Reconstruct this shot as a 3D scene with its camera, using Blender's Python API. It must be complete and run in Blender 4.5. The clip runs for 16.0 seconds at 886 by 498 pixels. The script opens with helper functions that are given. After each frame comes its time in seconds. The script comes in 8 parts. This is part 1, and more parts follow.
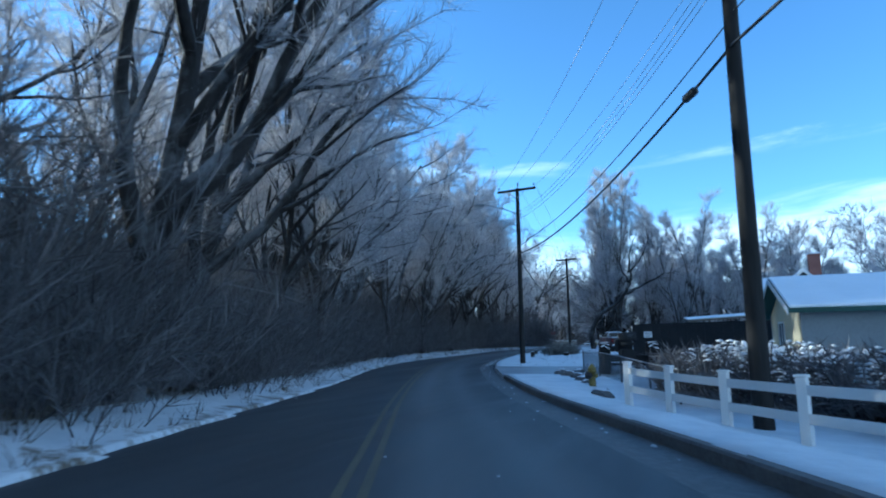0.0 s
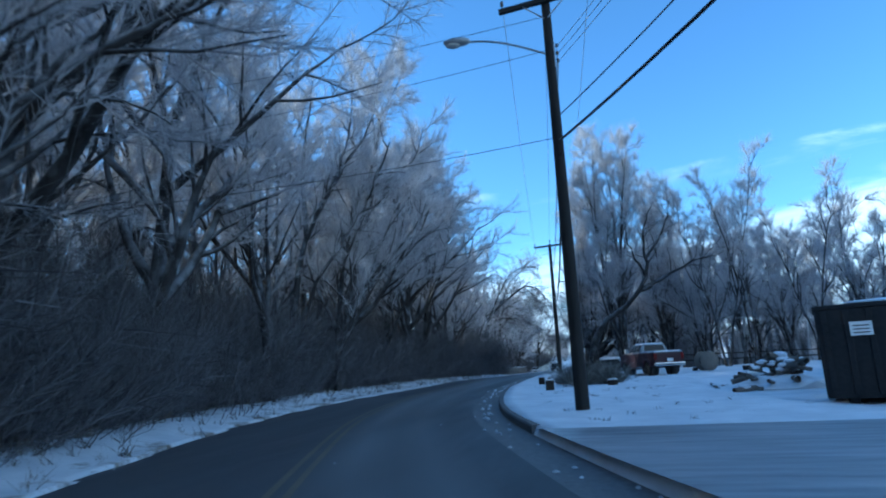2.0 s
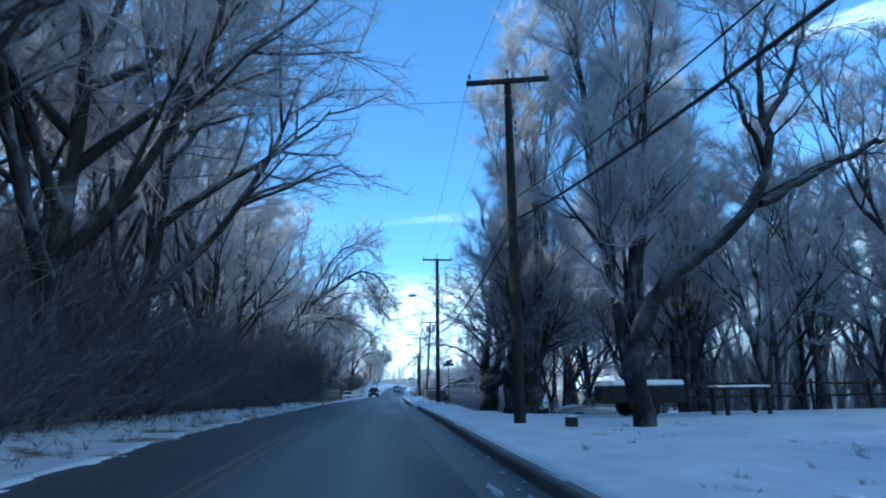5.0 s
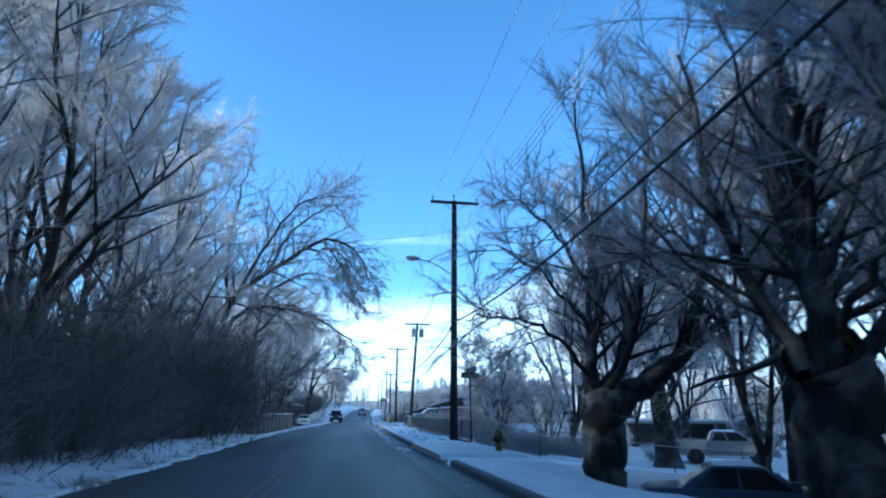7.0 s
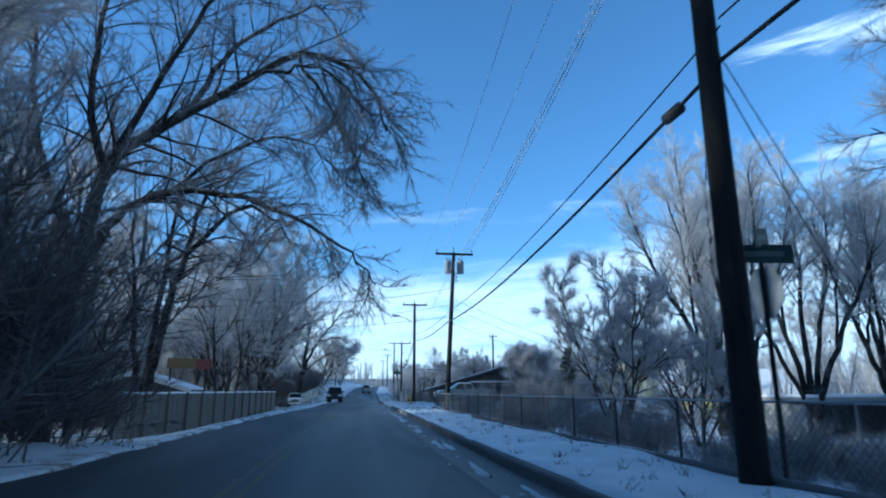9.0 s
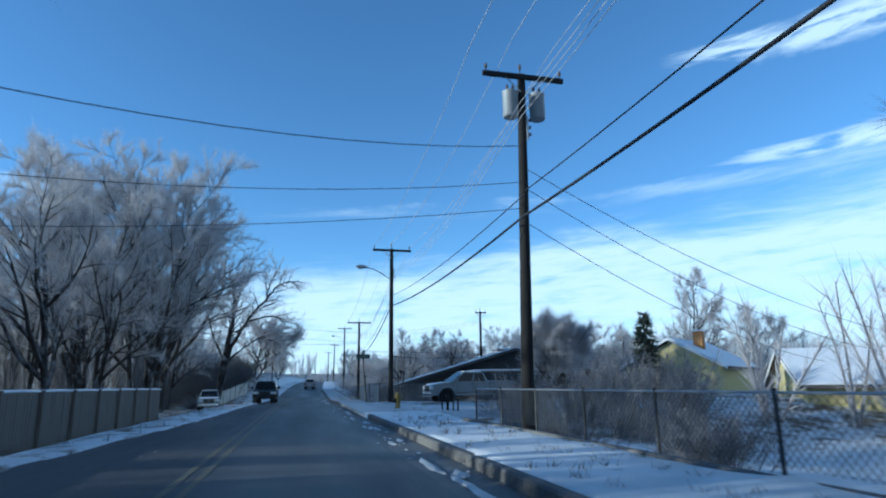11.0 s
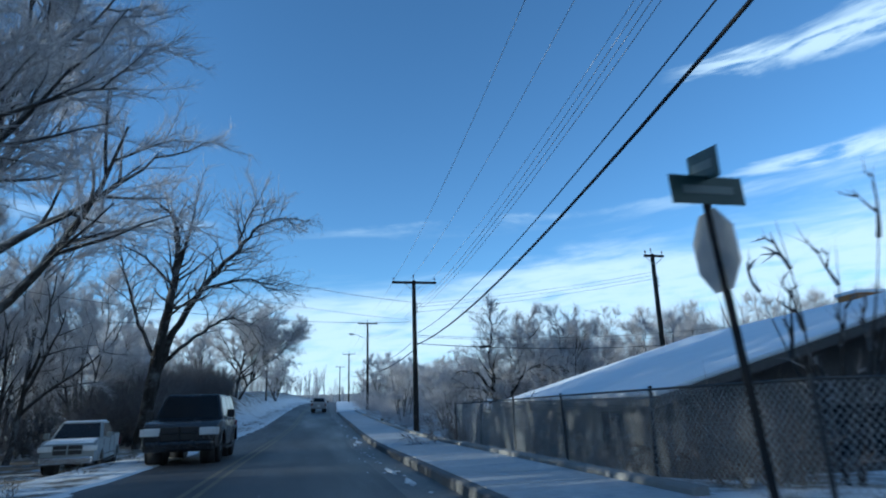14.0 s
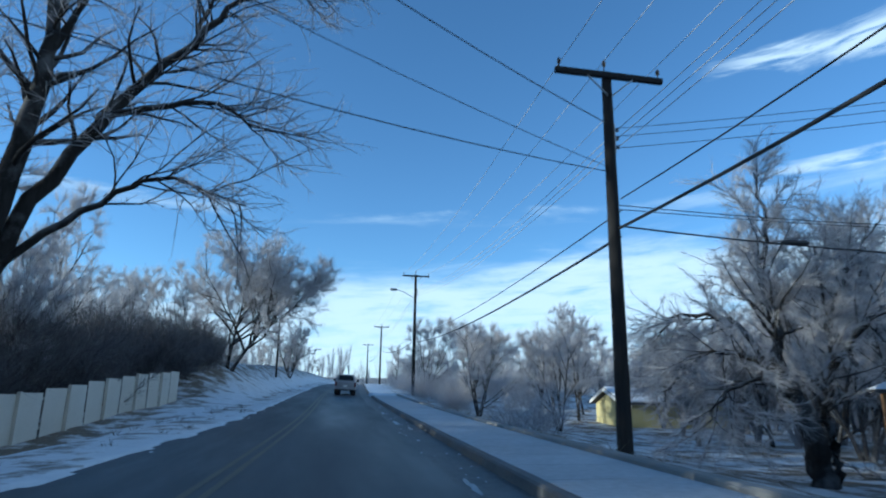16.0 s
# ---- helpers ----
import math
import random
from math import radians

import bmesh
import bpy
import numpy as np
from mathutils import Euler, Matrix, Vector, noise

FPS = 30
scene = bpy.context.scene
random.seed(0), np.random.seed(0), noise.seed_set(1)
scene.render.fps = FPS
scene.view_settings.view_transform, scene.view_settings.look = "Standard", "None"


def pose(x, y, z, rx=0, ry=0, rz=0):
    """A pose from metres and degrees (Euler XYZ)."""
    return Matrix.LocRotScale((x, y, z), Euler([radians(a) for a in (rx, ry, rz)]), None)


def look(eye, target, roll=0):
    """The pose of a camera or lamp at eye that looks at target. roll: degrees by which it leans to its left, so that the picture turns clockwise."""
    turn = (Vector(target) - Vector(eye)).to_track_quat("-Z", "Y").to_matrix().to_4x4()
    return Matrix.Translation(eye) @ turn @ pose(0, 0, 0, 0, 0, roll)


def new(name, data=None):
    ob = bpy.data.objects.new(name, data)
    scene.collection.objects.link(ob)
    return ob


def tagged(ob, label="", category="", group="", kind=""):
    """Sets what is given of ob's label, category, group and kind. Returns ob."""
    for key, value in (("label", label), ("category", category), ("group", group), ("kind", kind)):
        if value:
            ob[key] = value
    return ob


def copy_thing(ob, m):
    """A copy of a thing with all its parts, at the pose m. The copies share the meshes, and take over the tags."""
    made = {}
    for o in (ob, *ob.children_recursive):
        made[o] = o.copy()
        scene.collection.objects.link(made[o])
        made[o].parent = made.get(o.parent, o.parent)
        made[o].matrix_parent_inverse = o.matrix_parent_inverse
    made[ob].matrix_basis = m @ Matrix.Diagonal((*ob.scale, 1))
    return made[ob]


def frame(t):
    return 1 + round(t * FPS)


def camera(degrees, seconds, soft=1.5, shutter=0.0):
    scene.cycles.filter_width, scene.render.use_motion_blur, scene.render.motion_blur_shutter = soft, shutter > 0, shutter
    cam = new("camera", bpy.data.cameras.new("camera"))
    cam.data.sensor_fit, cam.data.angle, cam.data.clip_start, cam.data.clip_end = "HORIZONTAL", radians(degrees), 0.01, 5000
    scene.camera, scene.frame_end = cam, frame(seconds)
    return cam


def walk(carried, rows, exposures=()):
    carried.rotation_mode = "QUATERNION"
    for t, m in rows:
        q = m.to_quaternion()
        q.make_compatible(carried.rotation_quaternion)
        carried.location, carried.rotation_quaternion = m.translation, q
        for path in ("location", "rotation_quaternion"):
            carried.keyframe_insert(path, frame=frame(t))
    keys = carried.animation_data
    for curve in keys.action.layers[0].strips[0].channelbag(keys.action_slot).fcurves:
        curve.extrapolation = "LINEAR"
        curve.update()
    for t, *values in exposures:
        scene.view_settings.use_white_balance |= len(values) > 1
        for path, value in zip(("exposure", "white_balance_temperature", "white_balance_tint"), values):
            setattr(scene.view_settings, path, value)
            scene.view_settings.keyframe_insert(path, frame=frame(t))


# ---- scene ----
cam = camera(72.2, 16.0, soft=2.0, shutter=0.15)
PATH = [
    (0, (2.741, -1.101, 3.495), (2.07, 0.758, 3.802), -0.8),
    (0.5, (0.668, 4.38, 3.437), (0.061, 6.259, 3.756), -0.7),
    (1, (-1.434, 9.884, 3.339), (-1.997, 11.772, 3.686), -1.5),
    (1.5, (-3.46, 15.364, 3.259), (-3.977, 17.26, 3.632), -2.9),
    (2, (-5.27, 20.532, 3.248), (-5.703, 22.443, 3.648), -2.9),
    (2.5, (-6.847, 25.811, 3.24), (-7.187, 27.733, 3.675), -1.9),
    (3, (-8.145, 31.189, 3.277), (-8.376, 33.123, 3.732), -2.2),
    (3.5, (-9.198, 36.565, 3.33), (-9.311, 38.508, 3.79), -2.6),
    (4, (-10.046, 41.836, 3.429), (-10.056, 43.783, 3.887), -2.3),
    (4.5, (-10.712, 47.069, 3.517), (-10.622, 49.014, 3.976), -1.2),
    (4.7, (-10.908, 49.171, 3.529), (-10.779, 51.115, 3.982), -0.9),
    (6.8, (-11.962, 71.468, 3.803), (-11.646, 73.374, 4.319), 0.2),
    (7, (-12.026, 73.653, 3.805), (-11.736, 75.561, 4.33), 0.4),
    (7.5, (-12.056, 79.202, 3.767), (-11.842, 81.122, 4.286), 1.2),
    (8, (-12.055, 84.862, 3.717), (-11.861, 86.79, 4.214), 1.2),
    (8.5, (-12.036, 90.651, 3.749), (-11.792, 92.578, 4.225), -0.0),
    (9, (-11.915, 96.279, 3.721), (-11.623, 98.204, 4.178), -0.1),
    (9.5, (-11.905, 101.992, 3.715), (-11.588, 103.918, 4.155), -0.9),
    (10, (-11.883, 107.823, 3.713), (-11.529, 109.74, 4.161), -2.4),
    (10.2, (-11.848, 110.212, 3.71), (-11.479, 112.126, 4.157), -1.9),
    (12.3, (-11.191, 135.782, 3.726), (-10.604, 137.647, 4.149), -1.3),
    (12.5, (-11.133, 138.213, 3.725), (-10.548, 140.074, 4.167), -1.2),
    (13, (-10.994, 144.327, 3.709), (-10.443, 146.194, 4.169), -0.8),
    (13.2, (-10.897, 146.753, 3.701), (-10.364, 148.626, 4.157), -0.3),
    (13.5, (-10.754, 150.336, 3.703), (-10.252, 152.214, 4.171), -0.3),
    (14, (-10.682, 156.324, 3.768), (-10.229, 158.207, 4.265), -1.8),
    (14.5, (-10.647, 162.271, 3.74), (-10.227, 164.157, 4.257), -1.4),
    (15, (-10.563, 168.139, 3.707), (-10.171, 170.037, 4.202), -0.0),
    (15.5, (-10.418, 174.123, 3.662), (-10.024, 176.031, 4.11), 0.7),
    (16, (-10.268, 180.117, 3.606), (-9.898, 182.027, 4.069), 0.9),
]
walk(cam, [(t, look(eye, target, roll)) for t, eye, target, roll in PATH], [(0.0, 1.4, 4700, -4), (4.5, 1.58, 4700, -4), (7.0, 1.6, 4700, -4), (8.0, 1.28, 4700, -4), (9.0, 0.92, 4720, -4), (10.0, 0.8, 4750, -4), (12.5, 0.64, 5000, -4), (16.0, 0.7, 5000, -4)])

# ---- world, sun ----
SUN_AZ, SUN_EL = -90.0, 13.0        # degrees: azimuth clockwise from +y, elevation


def sun_way():
    a, e = radians(SUN_AZ), radians(SUN_EL)
    return Vector((math.sin(a) * math.cos(e), math.cos(a) * math.cos(e), math.sin(e)))


world = bpy.data.worlds.new("winter_sky")
scene.world = world
world.use_nodes = True
wn, wl = world.node_tree.nodes, world.node_tree.links
wn.clear()


def wnode(kind, **values):
    n = wn.new(kind)
    for key, value in values.items():
        n.inputs[key].default_value = value
    return n


def wmath(op, a, b=None, clamp=False):
    n = wn.new("ShaderNodeMath")
    n.operation, n.use_clamp = op, clamp
    for i, v in enumerate((a, b)):
        if v is None:
            continue
        if isinstance(v, (int, float)):
            n.inputs[i].default_value = v
        else:
            wl.new(v, n.inputs[i])
    return n.outputs[0]


def wramp(value, lo, hi):
    n = wn.new("ShaderNodeMapRange")
    n.interpolation_type = "SMOOTHSTEP"
    wl.new(value, n.inputs["Value"])
    n.inputs["From Min"].default_value, n.inputs["From Max"].default_value = lo, hi
    return n.outputs["Result"]


sky = wn.new("ShaderNodeTexSky")
sky.sky_type, sky.sun_disc = "NISHITA", False
sky.sun_elevation, sky.sun_rotation = radians(SUN_EL), radians(SUN_AZ)
sky.altitude, sky.air_density, sky.dust_density, sky.ozone_density = 1700, 1.0, 0.25, 2.5
coord = wn.new("ShaderNodeTexCoord")
xyz = wn.new("ShaderNodeSeparateXYZ")
wl.new(coord.outputs["Generated"], xyz.inputs[0])
elev = wmath("MULTIPLY", wmath("ARCSINE", xyz.outputs["Z"]), 57.2958)
azim = wmath("MULTIPLY", wmath("ARCTAN2", xyz.outputs["X"], xyz.outputs["Y"]), 57.2958)
# long flat cloud: a bank low over the horizon, one thin band above it, and two wedges higher to the right
uv = wn.new("ShaderNodeCombineXYZ")
wl.new(wmath("MULTIPLY", azim, 0.055), uv.inputs[0])
wl.new(wmath("MULTIPLY", wmath("SUBTRACT", elev, wmath("MULTIPLY", azim, 0.05)), 0.32), uv.inputs[1])
streak = wnode("ShaderNodeTexNoise", Scale=1.0, Detail=8.0, Roughness=0.60, Distortion=0.4)
wl.new(uv.outputs[0], streak.inputs["Vector"])
puff = wnode("ShaderNodeTexNoise", Scale=3.2, Detail=8.0, Roughness=0.62, Distortion=0.3)
wl.new(uv.outputs[0], puff.inputs["Vector"])
ragged = wmath("SUBTRACT", streak.outputs["Fac"], 0.5)


def band(level, rise, half, tip, grow, wild):
    """A streak about elevation level + rise * azimuth, from azimuth tip on, that widens by grow for each degree."""
    mid = wmath("ADD", wmath("MULTIPLY", azim, rise), level)
    off = wmath("ABSOLUTE", wmath("SUBTRACT", elev, wmath("ADD", mid, wmath("MULTIPLY", ragged, wild))))
    wide = wmath("MAXIMUM", wmath("ADD", wmath("MULTIPLY", wmath("SUBTRACT", azim, tip), grow), half), 0.05)
    body = wramp(wmath("DIVIDE", off, wide), 1.0, 0.25)
    return wmath("MULTIPLY", body, wramp(wmath("SUBTRACT", azim, tip), -2.0, 5.0))


bank = wramp(wmath("ADD", wmath("SUBTRACT", elev, wmath("MULTIPLY", wmath("MINIMUM", azim, 60.0), 0.11)), wmath("MULTIPLY", ragged, -9.0)), 11.5, 7.5)
bank = wmath("MULTIPLY", bank, wramp(puff.outputs["Fac"], 0.15, 0.55))
high = wmath("MULTIPLY", band(27.0, 0.01, 0.5, 37.0, 0.13, 5.0), wramp(puff.outputs["Fac"], 0.30, 0.55))
mid_w = wmath("MULTIPLY", band(18.0, 0.01, 0.3, 40.0, 0.12, 3.0), wramp(puff.outputs["Fac"], 0.30, 0.58))
thin = wmath("MULTIPLY", band(16.0, 0.02, 0.8, -40.0, 0.002, 4.0), wramp(streak.outputs["Fac"], 0.40, 0.70))
thin = wmath("MULTIPLY", thin, 0.6)
cover = wmath("MAXIMUM", wmath("MAXIMUM", bank, high), wmath("MAXIMUM", mid_w, thin), True)
cover = wmath("MULTIPLY", cover, 0.85)
tint = wn.new("ShaderNodeMix")
tint.data_type = "RGBA"
tint.inputs["B"].default_value = (4.7, 4.95, 5.15, 1)
wl.new(cover, tint.inputs["Factor"])
wl.new(sky.outputs["Color"], tint.inputs["A"])
back = wnode("ShaderNodeBackground", Strength=0.12)
wl.new(tint.outputs["Result"], back.inputs["Color"])
out = wn.new("ShaderNodeOutputWorld")
wl.new(back.outputs[0], out.inputs["Surface"])

sun = new("sun", bpy.data.lights.new("sun", "SUN"))
sun.data.energy, sun.data.angle, sun.data.color = 3.2, radians(0.6), (1.0, 0.86, 0.68)
sun.matrix_world = look(sun_way() * 200, (0, 0, 0))

# ---- materials ----
def material(name, rough=0.8, metal=0.0, **kw):
    m = bpy.data.materials.new(name)
    m.use_nodes = True
    b = m.node_tree.nodes["Principled BSDF"]
    b.inputs["Roughness"].default_value, b.inputs["Metallic"].default_value = rough, metal
    if rough >= 0.8:
        b.inputs["Specular IOR Level"].default_value = 0.15
    for key, value in kw.items():
        b.inputs[key].default_value = value
    return m, b, m.node_tree.nodes, m.node_tree.links


def noise_of(n, l, scale, detail=4.0, rough=0.6, stretch=None, coords="Object"):
    tc = n.new("ShaderNodeTexCoord")
    t = n.new("ShaderNodeTexNoise")
    t.inputs["Scale"].default_value, t.inputs["Detail"].default_value, t.inputs["Roughness"].default_value = scale, detail, rough
    src = tc.outputs[coords]
    if stretch:
        mp = n.new("ShaderNodeMapping")
        mp.inputs["Scale"].default_value = stretch
        l.new(src, mp.inputs["Vector"])
        src = mp.outputs["Vector"]
    l.new(src, t.inputs["Vector"])
    return t.outputs["Fac"]


def ramp_of(n, l, fac, *stops):
    r = n.new("ShaderNodeValToRGB")
    e = r.color_ramp.elements
    while len(e) < len(stops):
        e.new(0.5)
    for i, (p, c) in enumerate(stops):
        e[i].position = p
        e[i].color = (*c, 1) if len(c) == 3 else c
    l.new(fac, r.inputs["Fac"])
    return r.outputs["Color"]


def mix_of(n, l, fac, a, b, mode="MIX"):
    m = n.new("ShaderNodeMix")
    m.data_type, m.blend_type = "RGBA", mode
    for sock, v in (("Factor", fac), ("A", a), ("B", b)):
        if isinstance(v, (int, float)):
            m.inputs[sock].default_value = v
        elif isinstance(v, tuple):
            m.inputs[sock].default_value = (*v, 1)
        else:
            l.new(v, m.inputs[sock])
    return m.outputs["Result"]


def bump_of(n, l, b, height, strength=0.4, dist=0.02):
    u = n.new("ShaderNodeBump")
    u.inputs["Strength"].default_value, u.inputs["Distance"].default_value = strength, dist
    l.new(height, u.inputs["Height"])
    l.new(u.outputs[0], b.inputs["Normal"])


def two_scale(name, dark, mid, light, coarse=0.5, fine=18.0, rough=0.8, metal=0.0, bump=0.3, dist=0.01, stretch=None, **kw):
    """Grain and stains: a fine noise laid over a coarse one."""
    m, b, n, l = material(name, rough, metal, **kw)
    a = noise_of(n, l, coarse, 3.0, 0.6, stretch)
    f = noise_of(n, l, fine, 5.0, 0.65, stretch)
    c1 = ramp_of(n, l, a, (0.3, dark), (0.72, mid))
    c2 = ramp_of(n, l, f, (0.32, mid), (0.75, light))
    l.new(mix_of(n, l, 0.5, c1, c2), b.inputs["Base Color"])
    bump_of(n, l, b, f, bump, dist)
    return m


def plain(name, color, rough=0.5, metal=0.0, spread=0.12, scale=3.0, **kw):
    """Paint or cast metal with slight dirt and uneven gloss."""
    m, b, n, l = material(name, rough, metal, **kw)
    f = noise_of(n, l, scale, 5.0, 0.65)
    lo = tuple(c * (1 - spread) for c in color)
    hi = tuple(min(1, c * (1 + spread)) for c in color)
    l.new(ramp_of(n, l, f, (0.3, lo), (0.7, hi)), b.inputs["Base Color"])
    r = n.new("ShaderNodeMapRange")
    l.new(f, r.inputs["Value"])
    r.inputs["To Min"].default_value, r.inputs["To Max"].default_value = max(0, rough - 0.1), min(1, rough + 0.12)
    l.new(r.outputs[0], b.inputs["Roughness"])
    return m


def snow_ground():
    """Snow with trodden, greyer drifts and brown grass and leaf litter showing through in blotches."""
    m, b, n, l = material("snow_ground", 0.65)
    big = noise_of(n, l, 0.10, 4.0, 0.55)
    mid = noise_of(n, l, 0.9, 5.0, 0.65)
    fine = noise_of(n, l, 9.0, 5.0, 0.7)
    col = ramp_of(n, l, mid, (0.3, (0.62, 0.635, 0.65)), (0.7, (0.84, 0.85, 0.86)))
    litter = ramp_of(n, l, fine, (0.3, (0.06, 0.045, 0.03)), (0.7, (0.24, 0.19, 0.13)))
    at = n.new("ShaderNodeAttribute")
    at.attribute_name = "litter"
    add = n.new("ShaderNodeMath")
    add.operation = "ADD"
    l.new(mid, add.inputs[0])
    l.new(at.outputs["Fac"], add.inputs[1])
    mul = n.new("ShaderNodeMath")
    mul.operation = "ADD"
    l.new(add.outputs[0], mul.inputs[0])
    sc = n.new("ShaderNodeMath")
    sc.operation = "MULTIPLY"
    sc.inputs[1].default_value = 0.35
    l.new(fine, sc.inputs[0])
    l.new(sc.outputs[0], mul.inputs[1])
    fac = ramp_of(n, l, mul.outputs[0], (0.86, (0, 0, 0)), (1.0, (1, 1, 1)))
    l.new(mix_of(n, l, fac, col, litter), b.inputs["Base Color"])
    bump_of(n, l, b, mid, 0.5, 0.10)
    b.inputs["Subsurface Weight"].default_value = 0.0
    return m


def asphalt_road():
    """Worn asphalt, damp and dark on the far lane, greyed by salt and frost on the near one between the wheel tracks."""
    m, b, n, l = material("asphalt", 0.5)
    uvn = n.new("ShaderNodeUVMap")
    sep = n.new("ShaderNodeSeparateXYZ")
    l.new(uvn.outputs[0], sep.inputs[0])
    fine = noise_of(n, l, 60.0, 3.0, 0.7)
    patch = noise_of(n, l, 0.5, 5.0, 0.65, (1.0, 0.12, 1.0))
    base = ramp_of(n, l, fine, (0.3, (0.026, 0.0265, 0.028)), (0.75, (0.080, 0.080, 0.083)))
    salt = n.new("ShaderNodeValToRGB")
    e = salt.color_ramp.elements
    stops = ((0.0, 0.22), (0.25, 0.30), (0.40, 0.16), (0.50, 0.22), (0.57, 0.48), (0.64, 0.85), (0.73, 0.55), (0.81, 0.75), (0.90, 0.15), (1.0, 0.03))
    while len(e) < len(stops):
        e.new(0.5)
    for i, (p, v) in enumerate(stops):
        e[i].position, e[i].color = p, (v, v, v, 1)
    l.new(sep.outputs["X"], salt.inputs["Fac"])
    wob = n.new("ShaderNodeMath")
    wob.operation = "MULTIPLY"
    l.new(salt.outputs["Color"], wob.inputs[0])
    pr = ramp_of(n, l, patch, (0.3, (0.25, 0.25, 0.25)), (0.7, (1, 1, 1)))
    l.new(pr, wob.inputs[1])
    wet = n.new("ShaderNodeMapRange")
    l.new(sep.outputs["Y"], wet.inputs["Value"])
    wet.inputs["From Min"].default_value, wet.inputs["From Max"].default_value = 118.0, 140.0
    wet.inputs["To Min"].default_value, wet.inputs["To Max"].default_value = 1.0, 0.28
    dry = n.new("ShaderNodeMath")
    dry.operation = "MULTIPLY"
    l.new(wob.outputs[0], dry.inputs[0])
    l.new(wet.outputs[0], dry.inputs[1])
    l.new(mix_of(n, l, dry.outputs[0], base, (0.20, 0.205, 0.21)), b.inputs["Base Color"])
    b.inputs["Specular IOR Level"].default_value = 0.28
    rr = ramp_of(n, l, patch, (0.3, (0.42, 0.42, 0.42)), (0.75, (0.72, 0.72, 0.72)))
    l.new(rr, b.inputs["Roughness"])
    bump_of(n, l, b, fine, 0.5, 0.006)
    return m


def bark(name, dark, light, frost):
    """Furrowed bark with rime on the weather side."""
    m, b, n, l = material(name, 0.9)
    a = noise_of(n, l, 4.0, 6.0, 0.7, (1, 1, 0.22))
    f = noise_of(n, l, 1.3, 4.0, 0.6)
    col = ramp_of(n, l, a, (0.3, dark), (0.75, light))
    g = n.new("ShaderNodeNewGeometry")
    up = n.new("ShaderNodeSeparateXYZ")
    l.new(g.outputs["Normal"], up.inputs[0])
    lie = n.new("ShaderNodeMath")
    lie.operation = "MULTIPLY_ADD"
    lie.inputs[1].default_value = 0.22
    l.new(up.outputs["Z"], lie.inputs[0])
    l.new(f, lie.inputs[2])
    fr = ramp_of(n, l, lie.outputs[0], (0.48, (0, 0, 0)), (0.72, (frost, frost, frost)))
    l.new(mix_of(n, l, fr, col, (0.62, 0.63, 0.66)), b.inputs["Base Color"])
    bump_of(n, l, b, a, 0.7, 0.03)
    return m


def twig_mat(name, dark, light, through_light=0.35):
    """Rime-coated twigs: each one of its own brightness."""
    m, b, n, l = material(name, 0.85)
    g = n.new("ShaderNodeNewGeometry")
    o = n.new("ShaderNodeObjectInfo")
    c = ramp_of(n, l, g.outputs["Random Per Island"], (0.0, dark), (1.0, light))
    v = ramp_of(n, l, o.outputs["Random"], (0.0, (0.82, 0.82, 0.84)), (1.0, (1.0, 0.97, 0.95)))
    col = mix_of(n, l, 1.0, c, v, "MULTIPLY")
    l.new(col, b.inputs["Base Color"])
    # rime is ice: part of the light passes through
    tr, ms = n.new("ShaderNodeBsdfTranslucent"), n.new("ShaderNodeMixShader")
    l.new(col, tr.inputs["Color"])
    ms.inputs["Fac"].default_value = through_light
    l.new(b.outputs[0], ms.inputs[1])
    l.new(tr.outputs[0], ms.inputs[2])
    l.new(ms.outputs[0], n["Material Output"].inputs["Surface"])
    return m


def frosted_paint(name, color, frost, lo, hi):
    """Car paint whose upper surfaces are white with frost."""
    m, b, n, l = material(name, 0.45)
    tc, sp = n.new("ShaderNodeTexCoord"), n.new("ShaderNodeSeparateXYZ")
    l.new(tc.outputs["Object"], sp.inputs[0])
    ns = noise_of(n, l, 5.0, 5.0, 0.7)
    add = n.new("ShaderNodeMath")
    add.operation = "MULTIPLY_ADD"
    add.inputs[1].default_value = 0.22
    l.new(ns, add.inputs[0])
    l.new(sp.outputs["Z"], add.inputs[2])
    mr = n.new("ShaderNodeMapRange")
    l.new(add.outputs[0], mr.inputs["Value"])
    mr.inputs["From Min"].default_value, mr.inputs["From Max"].default_value = lo, hi
    l.new(mix_of(n, l, mr.outputs[0], color, frost), b.inputs["Base Color"])
    return m


MAT = {}
MAT["snow_ground"] = snow_ground()
MAT["asphalt"] = asphalt_road()
MAT["snow"] = two_scale("snow", (0.70, 0.72, 0.75), (0.82, 0.83, 0.85), (0.88, 0.88, 0.89), 0.8, 10, 0.6, bump=0.5, dist=0.03)
MAT["slush"] = two_scale("slush", (0.03, 0.03, 0.033), (0.17, 0.175, 0.185), (0.70, 0.71, 0.73), 0.9, 3.2, 0.4, bump=0.6, dist=0.03, stretch=(0.16, 1.1, 1))
MAT["slush_snow"] = two_scale("driven_snow", (0.15, 0.153, 0.16), (0.48, 0.49, 0.505), (0.84, 0.85, 0.86), 0.55, 3.0, 0.5, bump=0.6, dist=0.04, stretch=(0.22, 1, 1))
MAT["footway"] = two_scale("frosted_concrete", (0.22, 0.22, 0.225), (0.42, 0.43, 0.44), (0.74, 0.75, 0.77), 0.45, 7, 0.7, bump=0.4, dist=0.01)
MAT["gutter"] = two_scale("gutter_dirt", (0.03, 0.028, 0.026), (0.09, 0.085, 0.08), (0.24, 0.235, 0.23), 0.8, 9, 0.6, bump=0.6, dist=0.02)
